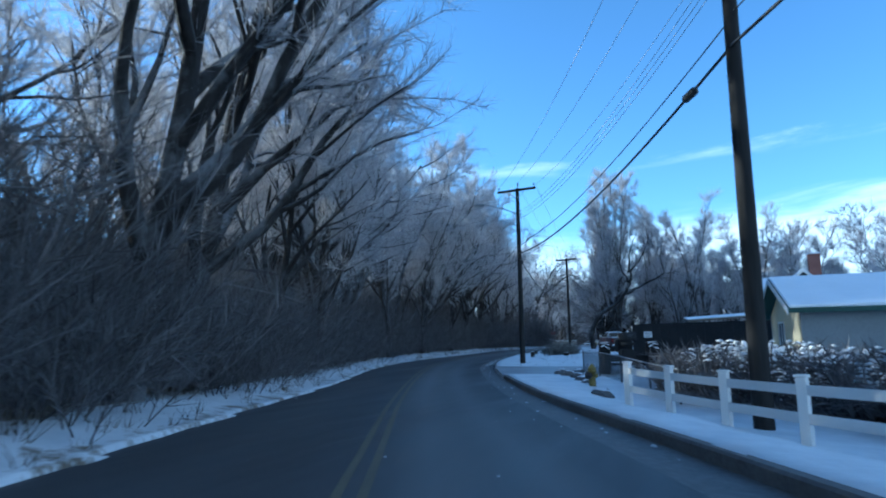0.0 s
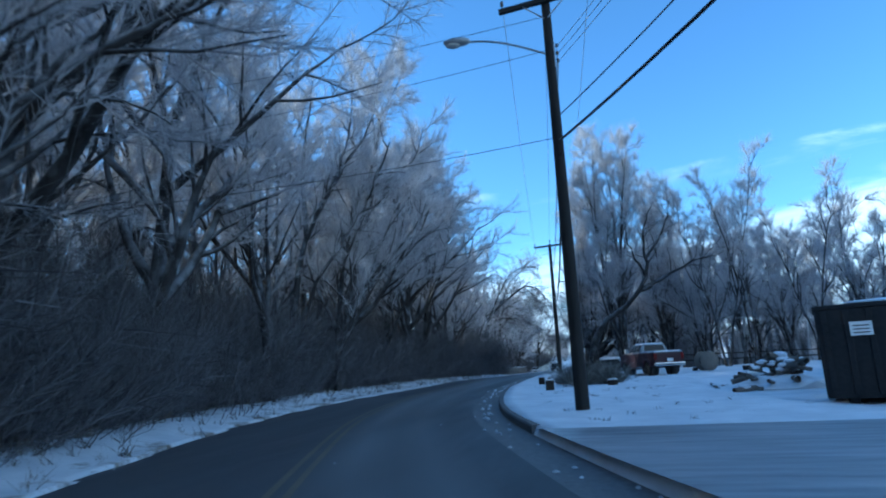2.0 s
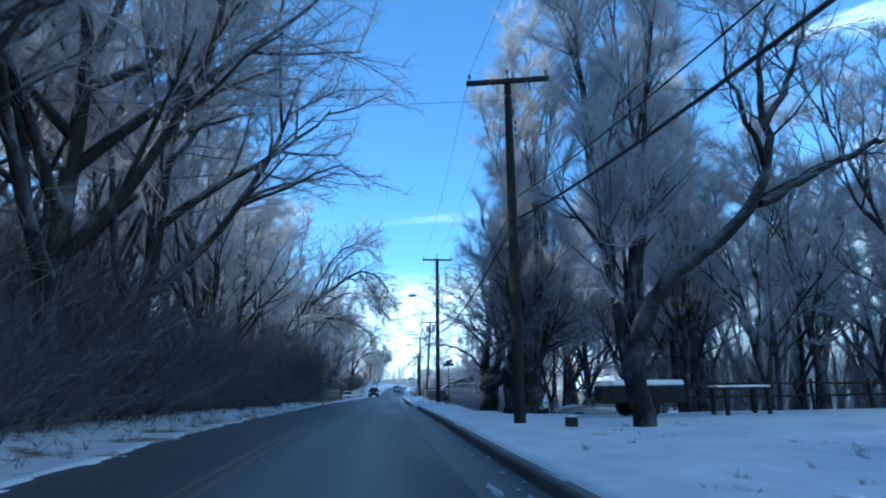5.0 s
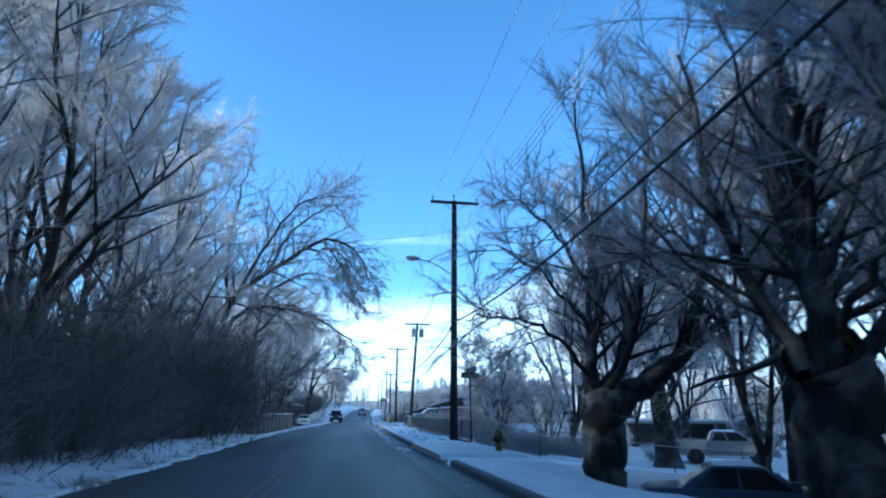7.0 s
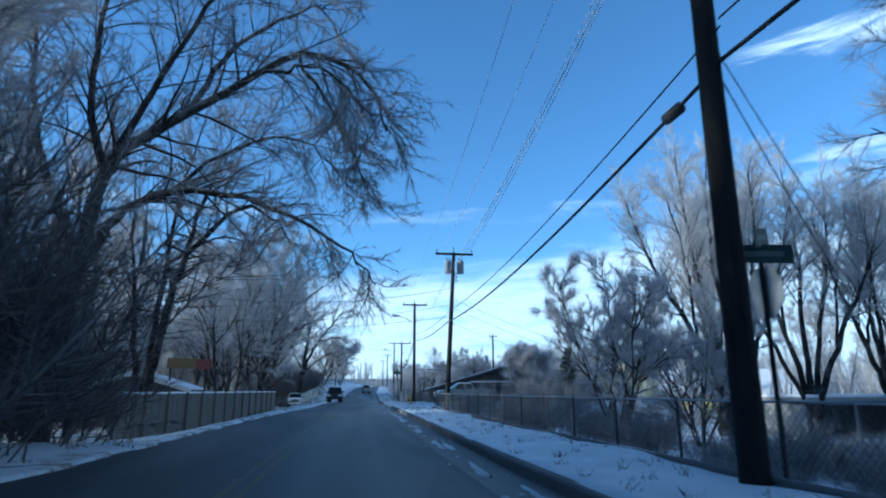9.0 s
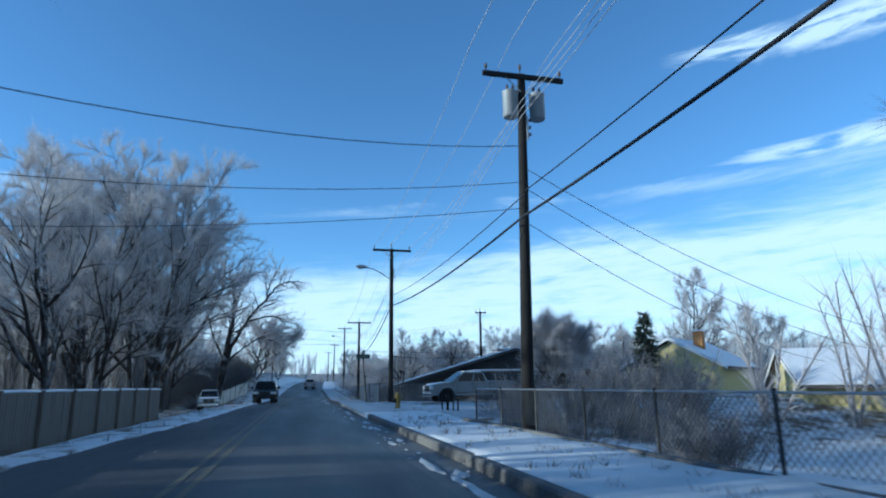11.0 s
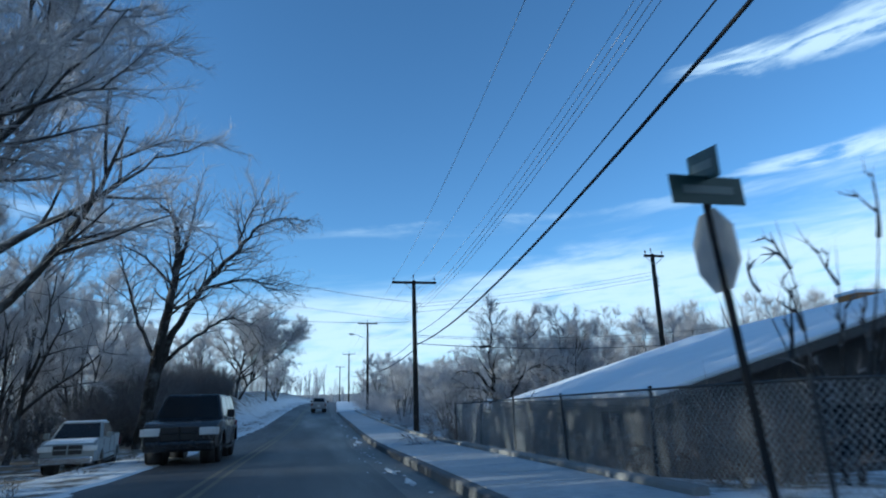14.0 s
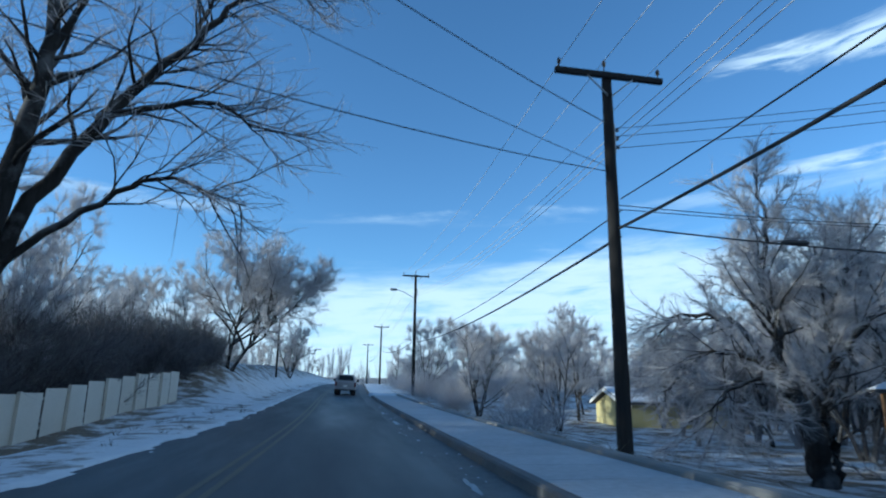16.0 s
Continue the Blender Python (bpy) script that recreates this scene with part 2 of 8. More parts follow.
MAT["concrete"] = two_scale("concrete", (0.16, 0.155, 0.145), (0.28, 0.27, 0.255), (0.40, 0.39, 0.37), 0.6, 25, 0.85)
MAT["kerb"] = two_scale("kerb_concrete", (0.06, 0.059, 0.058), (0.15, 0.148, 0.145), (0.30, 0.295, 0.29), 0.7, 20, 0.85)
MAT["yellow_line"] = two_scale("worn_yellow_paint", (0.05, 0.047, 0.04), (0.12, 0.105, 0.065), (0.25, 0.21, 0.12), 1.2, 30, 0.6)
MAT["bark"] = bark("cottonwood_bark", (0.016, 0.015, 0.015), (0.060, 0.056, 0.055), 0.28)
MAT["bark_dark"] = bark("near_black_bark", (0.010, 0.0095, 0.0095), (0.036, 0.034, 0.033), 0.16)
MAT["bark_pale"] = bark("pale_bark", (0.025, 0.023, 0.023), (0.085, 0.08, 0.078), 0.30)
MAT["twig"] = twig_mat("rimed_twigs", (0.36, 0.35, 0.36), (0.82, 0.81, 0.82), 0.42)
MAT["twig_grey"] = twig_mat("thinly_rimed_twigs", (0.13, 0.126, 0.13), (0.48, 0.47, 0.48))
MAT["twig_white"] = twig_mat("heavy_rimed_twigs", (0.38, 0.37, 0.38), (0.82, 0.81, 0.81))
# twig colour darkened to stand for the shade low in the wood
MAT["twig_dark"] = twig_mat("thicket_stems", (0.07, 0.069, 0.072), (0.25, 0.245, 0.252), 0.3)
MAT["pole"] = two_scale("creosoted_pole", (0.011, 0.0105, 0.0105), (0.023, 0.022, 0.0215), (0.05, 0.048, 0.047), 1.2, 14, 0.85, bump=0.6, stretch=(1, 1, 0.08))
MAT["wire"] = plain("weathered_cable", (0.03, 0.032, 0.036), 0.55, 0.3)
MAT["wire_bright"] = plain("rime_coated_wire", (0.45, 0.455, 0.465), 0.6, 0.0)
MAT["galv"] = plain("galvanised_steel", (0.36, 0.37, 0.39), 0.5, 0.8, 0.2, 12)
MAT["insulator"] = plain("brown_porcelain", (0.10, 0.075, 0.06), 0.25)
MAT["grey_tank"] = plain("grey_tank_paint", (0.30, 0.32, 0.34), 0.5, 0.2)
MAT["lamp_glass"] = plain("lamp_lens", (0.55, 0.56, 0.55), 0.2)
MAT["white_paint"] = two_scale("white_fence_paint", (0.62, 0.61, 0.58), (0.74, 0.73, 0.70), (0.82, 0.81, 0.79), 0.9, 14, 0.55, bump=0.15)
MAT["car_white"] = plain("white_car_paint", (0.22, 0.235, 0.24), 0.32, 0.0, 0.14, 1.2)
MAT["car_red"] = frosted_paint("frosted_dark_red_paint", (0.028, 0.004, 0.009), (0.32, 0.34, 0.36), 1.27, 1.40)
MAT["car_black"] = plain("black_car_paint", (0.012, 0.013, 0.016), 0.25, 0.0, 0.2, 1.2)
MAT["car_grey"] = plain("silver_car_paint", (0.30, 0.31, 0.33), 0.3, 0.4, 0.12, 1.2)
MAT["car_blue"] = plain("dark_blue_car_paint", (0.03, 0.05, 0.09), 0.3, 0.0, 0.2, 1.2)
MAT["glass"] = plain("dark_window_glass", (0.012, 0.014, 0.017), 0.06, 0.0, 0.1, 2.0)
MAT["glass"].node_tree.nodes["Principled BSDF"].inputs["Specular IOR Level"].default_value = 0.25
MAT["alloy"] = plain("alloy_rim", (0.55, 0.56, 0.58), 0.4, 0.2, 0.15, 8)
MAT["frosted_glass"] = two_scale("frosted_window", (0.10, 0.11, 0.12), (0.22, 0.235, 0.25), (0.45, 0.46, 0.48), 1.5, 9, 0.5)
MAT["chrome"] = plain("chrome_trim", (0.55, 0.56, 0.58), 0.2, 1.0, 0.1)
MAT["rubber"] = plain("tyre_rubber", (0.018, 0.018, 0.019), 0.85, 0.0, 0.3, 6)
MAT["trim_black"] = plain("black_plastic_trim", (0.02, 0.02, 0.022), 0.6)
MAT["lens_red"] = plain("red_tail_lens", (0.11, 0.008, 0.008), 0.2)
MAT["lens_clear"] = plain("clear_headlight_lens", (0.60, 0.62, 0.64), 0.12)
MAT["lens_amber"] = plain("amber_lens", (0.20, 0.09, 0.02), 0.2)
MAT["siding_cream"] = two_scale("cream_siding", (0.42, 0.36, 0.22), (0.55, 0.48, 0.31), (0.64, 0.57, 0.40), 0.5, 12, 0.8)
MAT["siding_tan"] = two_scale("brown_stucco", (0.12, 0.108, 0.095), (0.20, 0.182, 0.165), (0.28, 0.26, 0.24), 0.5, 30, 0.9)
MAT["siding_brown"] = two_scale("dark_brown_siding", (0.07, 0.063, 0.058), (0.115, 0.104, 0.096), (0.17, 0.157, 0.147), 0.5, 12, 0.85)
MAT["siding_yellow"] = two_scale("yellow_stucco", (0.48, 0.40, 0.16), (0.58, 0.50, 0.24), (0.66, 0.58, 0.33), 0.5, 26, 0.85)
MAT["siding_grey"] = two_scale("grey_siding", (0.20, 0.20, 0.205), (0.29, 0.29, 0.295), (0.36, 0.36, 0.365), 0.5, 12, 0.85)
# siding greyed and blued in the colour, for side walls that stand in shade
MAT["siding_cream_shaded"] = two_scale("shaded_cream_siding", (0.15, 0.16, 0.17), (0.22, 0.235, 0.25), (0.29, 0.305, 0.32), 0.5, 12, 0.85)
MAT["green_shingle"] = two_scale("green_shingle", (0.03, 0.06, 0.05), (0.05, 0.09, 0.075), (0.08, 0.13, 0.11), 0.8, 14, 0.9)
MAT["board"] = two_scale("weathered_board", (0.08, 0.07, 0.06), (0.155, 0.14, 0.12), (0.25, 0.23, 0.205), 0.8, 16, 0.9, bump=0.5, stretch=(1, 1, 0.12))
MAT["cedar"] = two_scale("cedar_boarding", (0.16, 0.085, 0.04), (0.27, 0.15, 0.075), (0.38, 0.23, 0.12), 1.0, 14, 0.85, bump=0.4, stretch=(1, 1, 0.12))
MAT["board_pale"] = two_scale("pale_panel", (0.42, 0.40, 0.35), (0.55, 0.53, 0.47), (0.66, 0.64, 0.58), 0.6, 14, 0.85, bump=0.3)
MAT["dark_steel"] = two_scale("dark_brown_steel", (0.012, 0.0125, 0.014), (0.024, 0.0245, 0.026), (0.045, 0.045, 0.046), 0.7, 10, 0.85, 0.0)
MAT["stone"] = two_scale("fieldstone", (0.06, 0.06, 0.062), (0.12, 0.12, 0.123), (0.22, 0.22, 0.222), 1.5, 12, 0.9, bump=0.6)
MAT["hydrant_yellow"] = two_scale("yellow_hydrant_paint", (0.10, 0.078, 0.016), (0.17, 0.13, 0.026), (0.26, 0.21, 0.05), 2.0, 20, 0.5)
MAT["sign_green"] = plain("frosted_green_sign", (0.025, 0.055, 0.05), 0.55)
MAT["sign_back"] = plain("bare_sign_back", (0.42, 0.43, 0.44), 0.6, 0.3)
MAT["sign_bar"] = plain("faded_sign_bar", (0.13, 0.16, 0.155), 0.55)
MAT["bar_white"] = plain("white_sign_bar", (0.7, 0.72, 0.72), 0.5)
MAT["brick_orange"] = two_scale("orange_brick", (0.30, 0.14, 0.05), (0.42, 0.21, 0.08), (0.50, 0.28, 0.12), 2, 18, 0.9)
MAT["brick_red"] = two_scale("red_brick", (0.16, 0.07, 0.055), (0.24, 0.11, 0.085), (0.32, 0.17, 0.13), 2, 18, 0.9)
MAT["sign_red"] = plain("red_board", (0.16, 0.03, 0.02), 0.5)
MAT["sign_yellow"] = plain("ochre_board", (0.16, 0.10, 0.025), 0.5)
MAT["yucca"] = twig_mat("frosted_yucca_blades", (0.07, 0.075, 0.068), (0.42, 0.43, 0.42))
MAT["old_steel"] = plain("dull_dark_steel", (0.07, 0.072, 0.075), 0.6, 0.5, 0.3, 12)
MAT["wire_dark"] = plain("frosted_wire", (0.09, 0.092, 0.096), 0.6, 0.5, 0.3, 12)
MAT["wire_rimed"] = plain("rimed_wire_mesh", (0.42, 0.425, 0.43), 0.7, 0.0, 0.3, 12)
MAT["dry_weed"] = twig_mat("dry_weed_stems", (0.10, 0.07, 0.05), (0.40, 0.32, 0.26), 0.25)
MAT["dead_grass"] = twig_mat("dead_grass_blades", (0.05, 0.042, 0.03), (0.22, 0.19, 0.14), 0.2)
MAT["needle"] = twig_mat("frosted_conifer", (0.03, 0.045, 0.035), (0.13, 0.16, 0.14))
MAT["log"] = two_scale("dark_timber", (0.014, 0.012, 0.011), (0.032, 0.027, 0.024), (0.07, 0.06, 0.052), 1.5, 12, 0.9, bump=0.5)
MAT["hill"] = two_scale("far_wooded_slope", (0.16, 0.155, 0.15), (0.27, 0.265, 0.26), (0.42, 0.415, 0.41), 0.02, 0.25, 0.95, bump=0.8, dist=3.0)

# ---- mesh helpers ----
def mesh_of(name, verts, faces, mat, smooth=False):
    me = bpy.data.meshes.new(name)
    me.from_pydata([tuple(v) for v in verts], [], [tuple(f) for f in faces])
    me.materials.append(MAT[mat] if isinstance(mat, str) else mat)
    if smooth:
        me.shade_smooth()
    me.update()
    return me


def part(name, bm, mat, parent=None, label=""):
    """One mesh object from a bmesh (or a ready mesh), under a thing or part."""
    if isinstance(bm, bpy.types.Mesh):
        me = bm
    else:
        me = bpy.data.meshes.new(name)
        bm.normal_update()
        bm.to_mesh(me)
        bm.free()
        me.materials.append(MAT[mat] if isinstance(mat, str) else mat)
    ob = new(name, me)
    if parent:
        ob.parent = parent
    if label:
        tagged(ob, label)
    return ob


def thing(name, m, label, category, group="", kind=""):
    ob = new(name)
    ob.empty_display_size = 0.2
    ob.matrix_basis = m
    return tagged(ob, label, category, group, kind)


def box(bm, x0, x1, y0, y1, z0, z1, bevel=0.0, m=None):
    """A box with softened edges, added to bm."""
    mat = Matrix.Translation(((x0 + x1) / 2, (y0 + y1) / 2, (z0 + z1) / 2)) @ Matrix.Diagonal((x1 - x0, y1 - y0, z1 - z0, 1))
    if m is not None:
        mat = m @ mat
    r = bmesh.ops.create_cube(bm, size=1, matrix=mat)
    if bevel:
        es = list({e for v in r["verts"] for e in v.link_edges})
        bmesh.ops.bevel(bm, geom=es, offset=bevel, segments=2, affect="EDGES", profile=0.6)
    return bm


def boxed(*a, **k):
    return box(bmesh.new(), *a, **k)


def lathe(bm, rings, sides=14, m=None):
    """A turned shape from (radius, height) rings round z."""
    m = m or Matrix()
    rows = []
    for r, z in rings:
        rows.append([bm.verts.new(m @ Vector((r * math.cos(2 * math.pi * i / sides), r * math.sin(2 * math.pi * i / sides), z))) for i in range(sides)])
    for a, b in zip(rows, rows[1:]):
        for i in range(sides):
            j = (i + 1) % sides
            f = bm.faces.new((a[i], a[j], b[j], b[i]))
            f.smooth = True
    bm.faces.new(rows[0][::-1])
    bm.faces.new(rows[-1])
    return bm


def prism(bm, outline, z0, z1, m=None, bevel=0.0):
    """A flat outline (x, y) given thickness from z0 to z1."""
    m = m or Matrix()
    lo = [bm.verts.new(m @ Vector((x, y, z0))) for x, y in outline]
    hi = [bm.verts.new(m @ Vector((x, y, z1))) for x, y in outline]
    fs = [bm.faces.new(lo[::-1]), bm.faces.new(hi)]
    k = len(lo)
    for i in range(k):
        fs.append(bm.faces.new((lo[i], lo[(i + 1) % k], hi[(i + 1) % k], hi[i])))
    if bevel:
        es = list({e for f in fs for e in f.edges})
        bmesh.ops.bevel(bm, geom=es, offset=bevel, segments=2, affect="EDGES", profile=0.6, clamp_overlap=True)
    return bm


def tube_arrays(points, radii, sides):
    """Vertices and faces of a tapered tube along a polyline."""
    pts = np.asarray(points, float)
    k = len(pts)
    d = np.gradient(pts, axis=0)
    d /= np.linalg.norm(d, axis=1)[:, None] + 1e-9
    ref = np.array((0.0, 0.0, 1.0)) if abs(d[0][2]) < 0.9 else np.array((1.0, 0.0, 0.0))
    a = np.cross(d, ref)
    a /= np.linalg.norm(a, axis=1)[:, None] + 1e-9
    b = np.cross(d, a)
    ang = np.arange(sides) * 2 * math.pi / sides
    r = np.asarray(radii, float)[:, None, None]
    v = pts[:, None, :] + r * (np.cos(ang)[None, :, None] * a[:, None, :] + np.sin(ang)[None, :, None] * b[:, None, :])
    faces = []
    for i in range(k - 1):
        for j in range(sides):
            q = (j + 1) % sides
            faces.append((i * sides + j, i * sides + q, (i + 1) * sides + q, (i + 1) * sides + j))
    return v.reshape(-1, 3), faces


class Soup:
    """Gathers tubes and spikes into one mesh."""

    def __init__(self):
        self.v, self.f, self.n = [], [], 0

    def tube(self, points, radii, sides=6):
        if isinstance(radii, (int, float)):
            radii = [radii] * len(points)
        v, f = tube_arrays(points, radii, sides)
        self.v.append(v)
        self.f.extend(tuple(i + self.n for i in q) for q in f)
        self.n += len(v)
        return self

    def spikes(self, base, tip, radius):
        """Many three-sided tapering twigs at once."""
        base, tip = np.asarray(base), np.asarray(tip)
        k = len(base)
        d = tip - base
        d /= np.linalg.norm(d, axis=1)[:, None] + 1e-9
        ref = np.where(np.abs(d[:, 2:3]) < 0.9, np.array([[0, 0, 1.0]]), np.array([[1.0, 0, 0]]))
        a = np.cross(d, ref)
        a /= np.linalg.norm(a, axis=1)[:, None] + 1e-9
        b = np.cross(d, a)
        r = np.asarray(radius).reshape(-1, 1)
        ring = [base + r * (math.cos(t) * a + math.sin(t) * b) for t in (0, 2.094, 4.189)]
        v = np.stack(ring + [tip], axis=1).reshape(-1, 3)
        self.v.append(v)
        for i in range(k):
            o = self.n + 4 * i
            self.f += [(o, o + 1, o + 3), (o + 1, o + 2, o + 3), (o + 2, o, o + 3)]
        self.n += 4 * k
        return self

    def blades(self, base, tip, radius, rng):
        """The very finest twigs, thinner than a straw: one sliver each."""
        base, tip = np.asarray(base), np.asarray(tip)
        k = len(base)
        d = tip - base
        a = np.cross(d, rng.normal(0, 1, (k, 3)))
        a /= np.linalg.norm(a, axis=1)[:, None] + 1e-9
        r = np.asarray(radius).reshape(-1, 1)
        self.v.append(np.stack((base - a * r, base + a * r, tip), axis=1).reshape(-1, 3))
        o = self.n
        self.f += [(o + 3 * i, o + 3 * i + 1, o + 3 * i + 2) for i in range(k)]
        self.n += 3 * k
        return self

    def mesh(self, name, mat, smooth=True):
        return mesh_of(name, np.concatenate(self.v), self.f, mat, smooth)


# ---- the lie of the land ----
def smooth_line(xs, ys):
    xs, ys = np.array(xs, float), np.array(ys, float)
    g = np.gradient(ys, xs)

    def at(x):
        x = np.clip(np.asarray(x, float), xs[0], xs[-1])
        i = np.clip(np.searchsorted(xs, x) - 1, 0, len(xs) - 2)
        h = xs[i + 1] - xs[i]
        t = (x - xs[i]) / h
        return (ys[i] * (2 * t**3 - 3 * t**2 + 1) + ys[i + 1] * (3 * t**2 - 2 * t**3)
                + g[i] * h * (t**3 - 2 * t**2 + t) + g[i + 1] * h * (t**3 - t**2))
    return at


road_x = smooth_line([-160, -60, -20, 5.3, 12.4, 22.6, 28.5, 37, 46.5, 60, 75, 90, 107, 125, 160, 178, 190, 199, 236, 290, 400, 1600],
                     [65.6, 25.6, 9.6, -0.5, -3.4, -7.2, -9.2, -11.6, -12.85, -13.35, -13.4, -13.3, -13.25, -12.95, -12.4, -12.0, -11.5, -11.1, -9.9, -6.8, 0, 66])
road_z = smooth_line([-160, -40, 0, 5, 16, 26, 37, 47, 58, 72, 80, 91, 110, 138, 156, 168, 180, 200, 236, 280, 310, 350, 1600],
                     [2.4, 2.35, 2.29, 2.24, 2.06, 2.04, 2.13, 2.32, 2.45, 2.58, 2.57, 2.54, 2.51, 2.53, 2.55, 2.51, 2.42, 2.55, 3.35, 4.7, 5.2, 5.5, 7.0])


def step(x, a, b):
    t = np.clip((np.asarray(x, float) - a) / (b - a), 0, 1)
    return t * t * (3 - 2 * t)


verge_line = smooth_line([-160, 10, 20, 31, 42, 50, 57, 70, 90, 103, 128, 148, 160, 190, 220, 1600],
                         [-3.3, -3.35, -3.05, -3.4, -3.15, -2.4, -2.2, -2.7, -3.1, -3.3, -3.2, -2.15, -2.05, -2.1, -2.2, -2.2])


def edge_left(y):
    """Where the asphalt meets the snow on the far side."""
    y = np.asarray(y, float)
    return verge_line(y) + 0.08 * np.sin(y * 1.7) + 0.06 * np.sin(y * 4.3 + 1)


def ground_z(x, y):
    """Height of the snow beside the road."""
    x, y = np.asarray(x, float), np.asarray(y, float)
    u = x - road_x(y)
    right = 0.12 + 0.10 * step(u, 8, 30)
    right = right - 0.36 * (1 - step(y, 16, 24)) * step(u, 4.8, 7)
    fall = step(y, 74, 82) * (1 - step(y, 142, 150))
    right = right - fall * (0.85 * step(u, 6.6, 9.0) + 0.75 * step(u, 9, 20))
    low = step(y, 163, 170) * (1 - step(y, 222, 240))
    right = right - low * (0.55 * step(u, 6.4, 8.4) + 0.60 * step(u, 8.5, 14))
    left = 0.02 + (0.22 * step(-u, 3.4, 5.2) + 0.45 * step(-u, 5, 14)) * (1 - step(y, 108, 118))
    left = left - 0.80 * step(y, 110, 120) * (1 - step(y, 200, 212)) * step(-u, 3.6, 7.0)
    left = left + 2.6 * step(y, 211, 234) * step(-u, 3.2, 9.0)
    right = right - 0.36 * step(u, 10.5, 12.5) * step(y, 31, 35) * (1 - step(y, 44, 52))
    right = right - 0.45 * np.exp(-((x + 3.2) ** 2 + (y - 86.5) ** 2) / 14.0)
    return road_z(y) + np.where(u > 0, right, left)


def on_ground(x, y, rz=0.0, sink=0.0):
    return pose(x, y, float(ground_z(x, y)) - sink, 0, 0, rz)

# ---- ground, road, kerbs ----
def strip_mesh(name, us, ys, height, mat, litter=None, uv=False):
    """A sheet over offsets us from the centre line and distances ys."""
    us, ys = np.asarray(us, float), np.asarray(ys, float)
    U, Y = np.meshgrid(us, ys)
    X = road_x(Y) + U
    Z = height(X, Y, U)
    v = np.stack((X, Y, Z), -1).reshape(-1, 3)
    w = len(us)
    f = [(i * w + j, i * w + j + 1, (i + 1) * w + j + 1, (i + 1) * w + j) for i in range(len(ys) - 1) for j in range(w - 1)]
    me = mesh_of(name, v, f, mat, True)
    if litter is not None:
        a = me.attributes.new("litter", "FLOAT", "POINT")
        a.data.foreach_set("value", litter(X, Y, U).reshape(-1).astype(np.float32))
    if uv:
        layer = me.uv_layers.new(name="UVMap")
        u01 = ((U - us[0]) / (us[-1] - us[0])).reshape(-1)
        yy = Y.reshape(-1)
        loops = np.zeros(len(me.loops), np.int32)
        me.loops.foreach_get("vertex_index", loops)
        layer.data.foreach_set("uv", np.stack((u01[loops], yy[loops]), -1).reshape(-1).astype(np.float32))
    return me


def bumps(X, Y):
    return (0.05 * np.sin(X * 0.9 + 1.3 * np.sin(Y * 0.37)) * np.sin(Y * 0.71 + 0.6 * np.sin(X * 0.53))
            + 0.025 * np.sin(X * 2.3 + Y * 0.6) * np.sin(Y * 2.1 - X * 0.8))


ALONG = np.concatenate((np.arange(-150, -10, 5.0), np.arange(-10, 240, 0.9), np.arange(240, 340, 3.0), np.arange(340, 700, 20), np.arange(700, 1601, 100)))
ACROSS = np.array([-900, -500, -300, -200, -130, -90, -65, -48, -36, -28, -22, -18, -15, -12.5, -10.5, -9, -7.8, -6.8, -6, -5.3, -4.7, -4.2, -3.9, -3.7, -3.6, -3.5, -3.4, -3.3, -3.2, -3.1, -3.0, -2.9, -2.8, -2.7, -2.6, -2.5, -2.4, -2.3, -2.2, -2.1, -1.8,
                   3.7, 3.98, 4.1, 4.5, 5, 5.6, 6.2, 6.8, 7.4, 8, 8.7, 9.5, 10.5, 12, 13.5, 15, 17, 19.5, 22.5, 26, 30, 36, 44, 55, 70, 95, 130, 200, 300, 500, 900])


def ground_height(X, Y, U):
    under = (U > edge_left(Y)) & (U < 4.0)
    near = np.clip((np.abs(U) - 3.3) / 2.5, 0, 1) * (np.abs(U) < 60)
    laid = (U > 3.9) & (((Y > 25) & (Y < 32)) | ((Y > 90.5) & (Y < 100.3)) | ((Y > 145.5) & (Y < 161)) | ((Y > 161) & (Y < 234) & (U < 6.3)))
    near = near * ~laid
    return np.where(under, road_z(Y) - 0.16, ground_z(X, Y) + bumps(X, Y) * near)


def litter_amount(X, Y, U):
    """Where dead grass and leaves show: under the wood, and a little by the fences. Past y 120 they also stand in for
    shade.
    """
    wood = step(-U, 4.2, 8.0) * (1 - 0.6 * step(Y, 112, 128)) * (1 - 0.75 * step(-U, 34, 50))
    verge = 0.20 * step(-U, 2.0, 2.6) * (1 - step(-U, 3.6, 4.6))
    return 0.55 * wood + verge + 0.12 * step(U, 5.5, 9) * step(Y, 100, 110) + 0.14 * step(U, 4.3, 6) * step(Y, 138, 146) + 0.10 * step(-U, 3.2, 4.5) * step(Y, 120, 140) - 0.20 * (U > 0) * (Y < 95)


ground = tagged(new("ground", strip_mesh("ground", ACROSS, ALONG, ground_height, "snow_ground", litter_amount)),
                "thin snow over dead grass and leaf litter", "ground", kind="structure")
ROAD_U = np.array([-3.6, -3.1, -2.6, -2, -1.3, -0.6, 0, 0.6, 1.3, 2, 2.6, 3.2])
road = tagged(new("road", strip_mesh("road", ROAD_U, ALONG, lambda X, Y, U: road_z(Y) + 0.04 * (1 - (U / 3.6) ** 2) - 0.04, "asphalt", uv=True)),
              "damp dark asphalt road greyed with salt", "road", kind="structure")
gutter = tagged(new("gutter", strip_mesh("gutter", np.array([3.2, 3.45, 3.7, 4.0]), ALONG[ALONG < 420], lambda X, Y, U: road_z(Y) - 0.032 - 0.02 * np.sin((U - 3.2) * 3.9), "gutter")),
                "muddy gutter with grit and slush", "gutter", kind="structure")

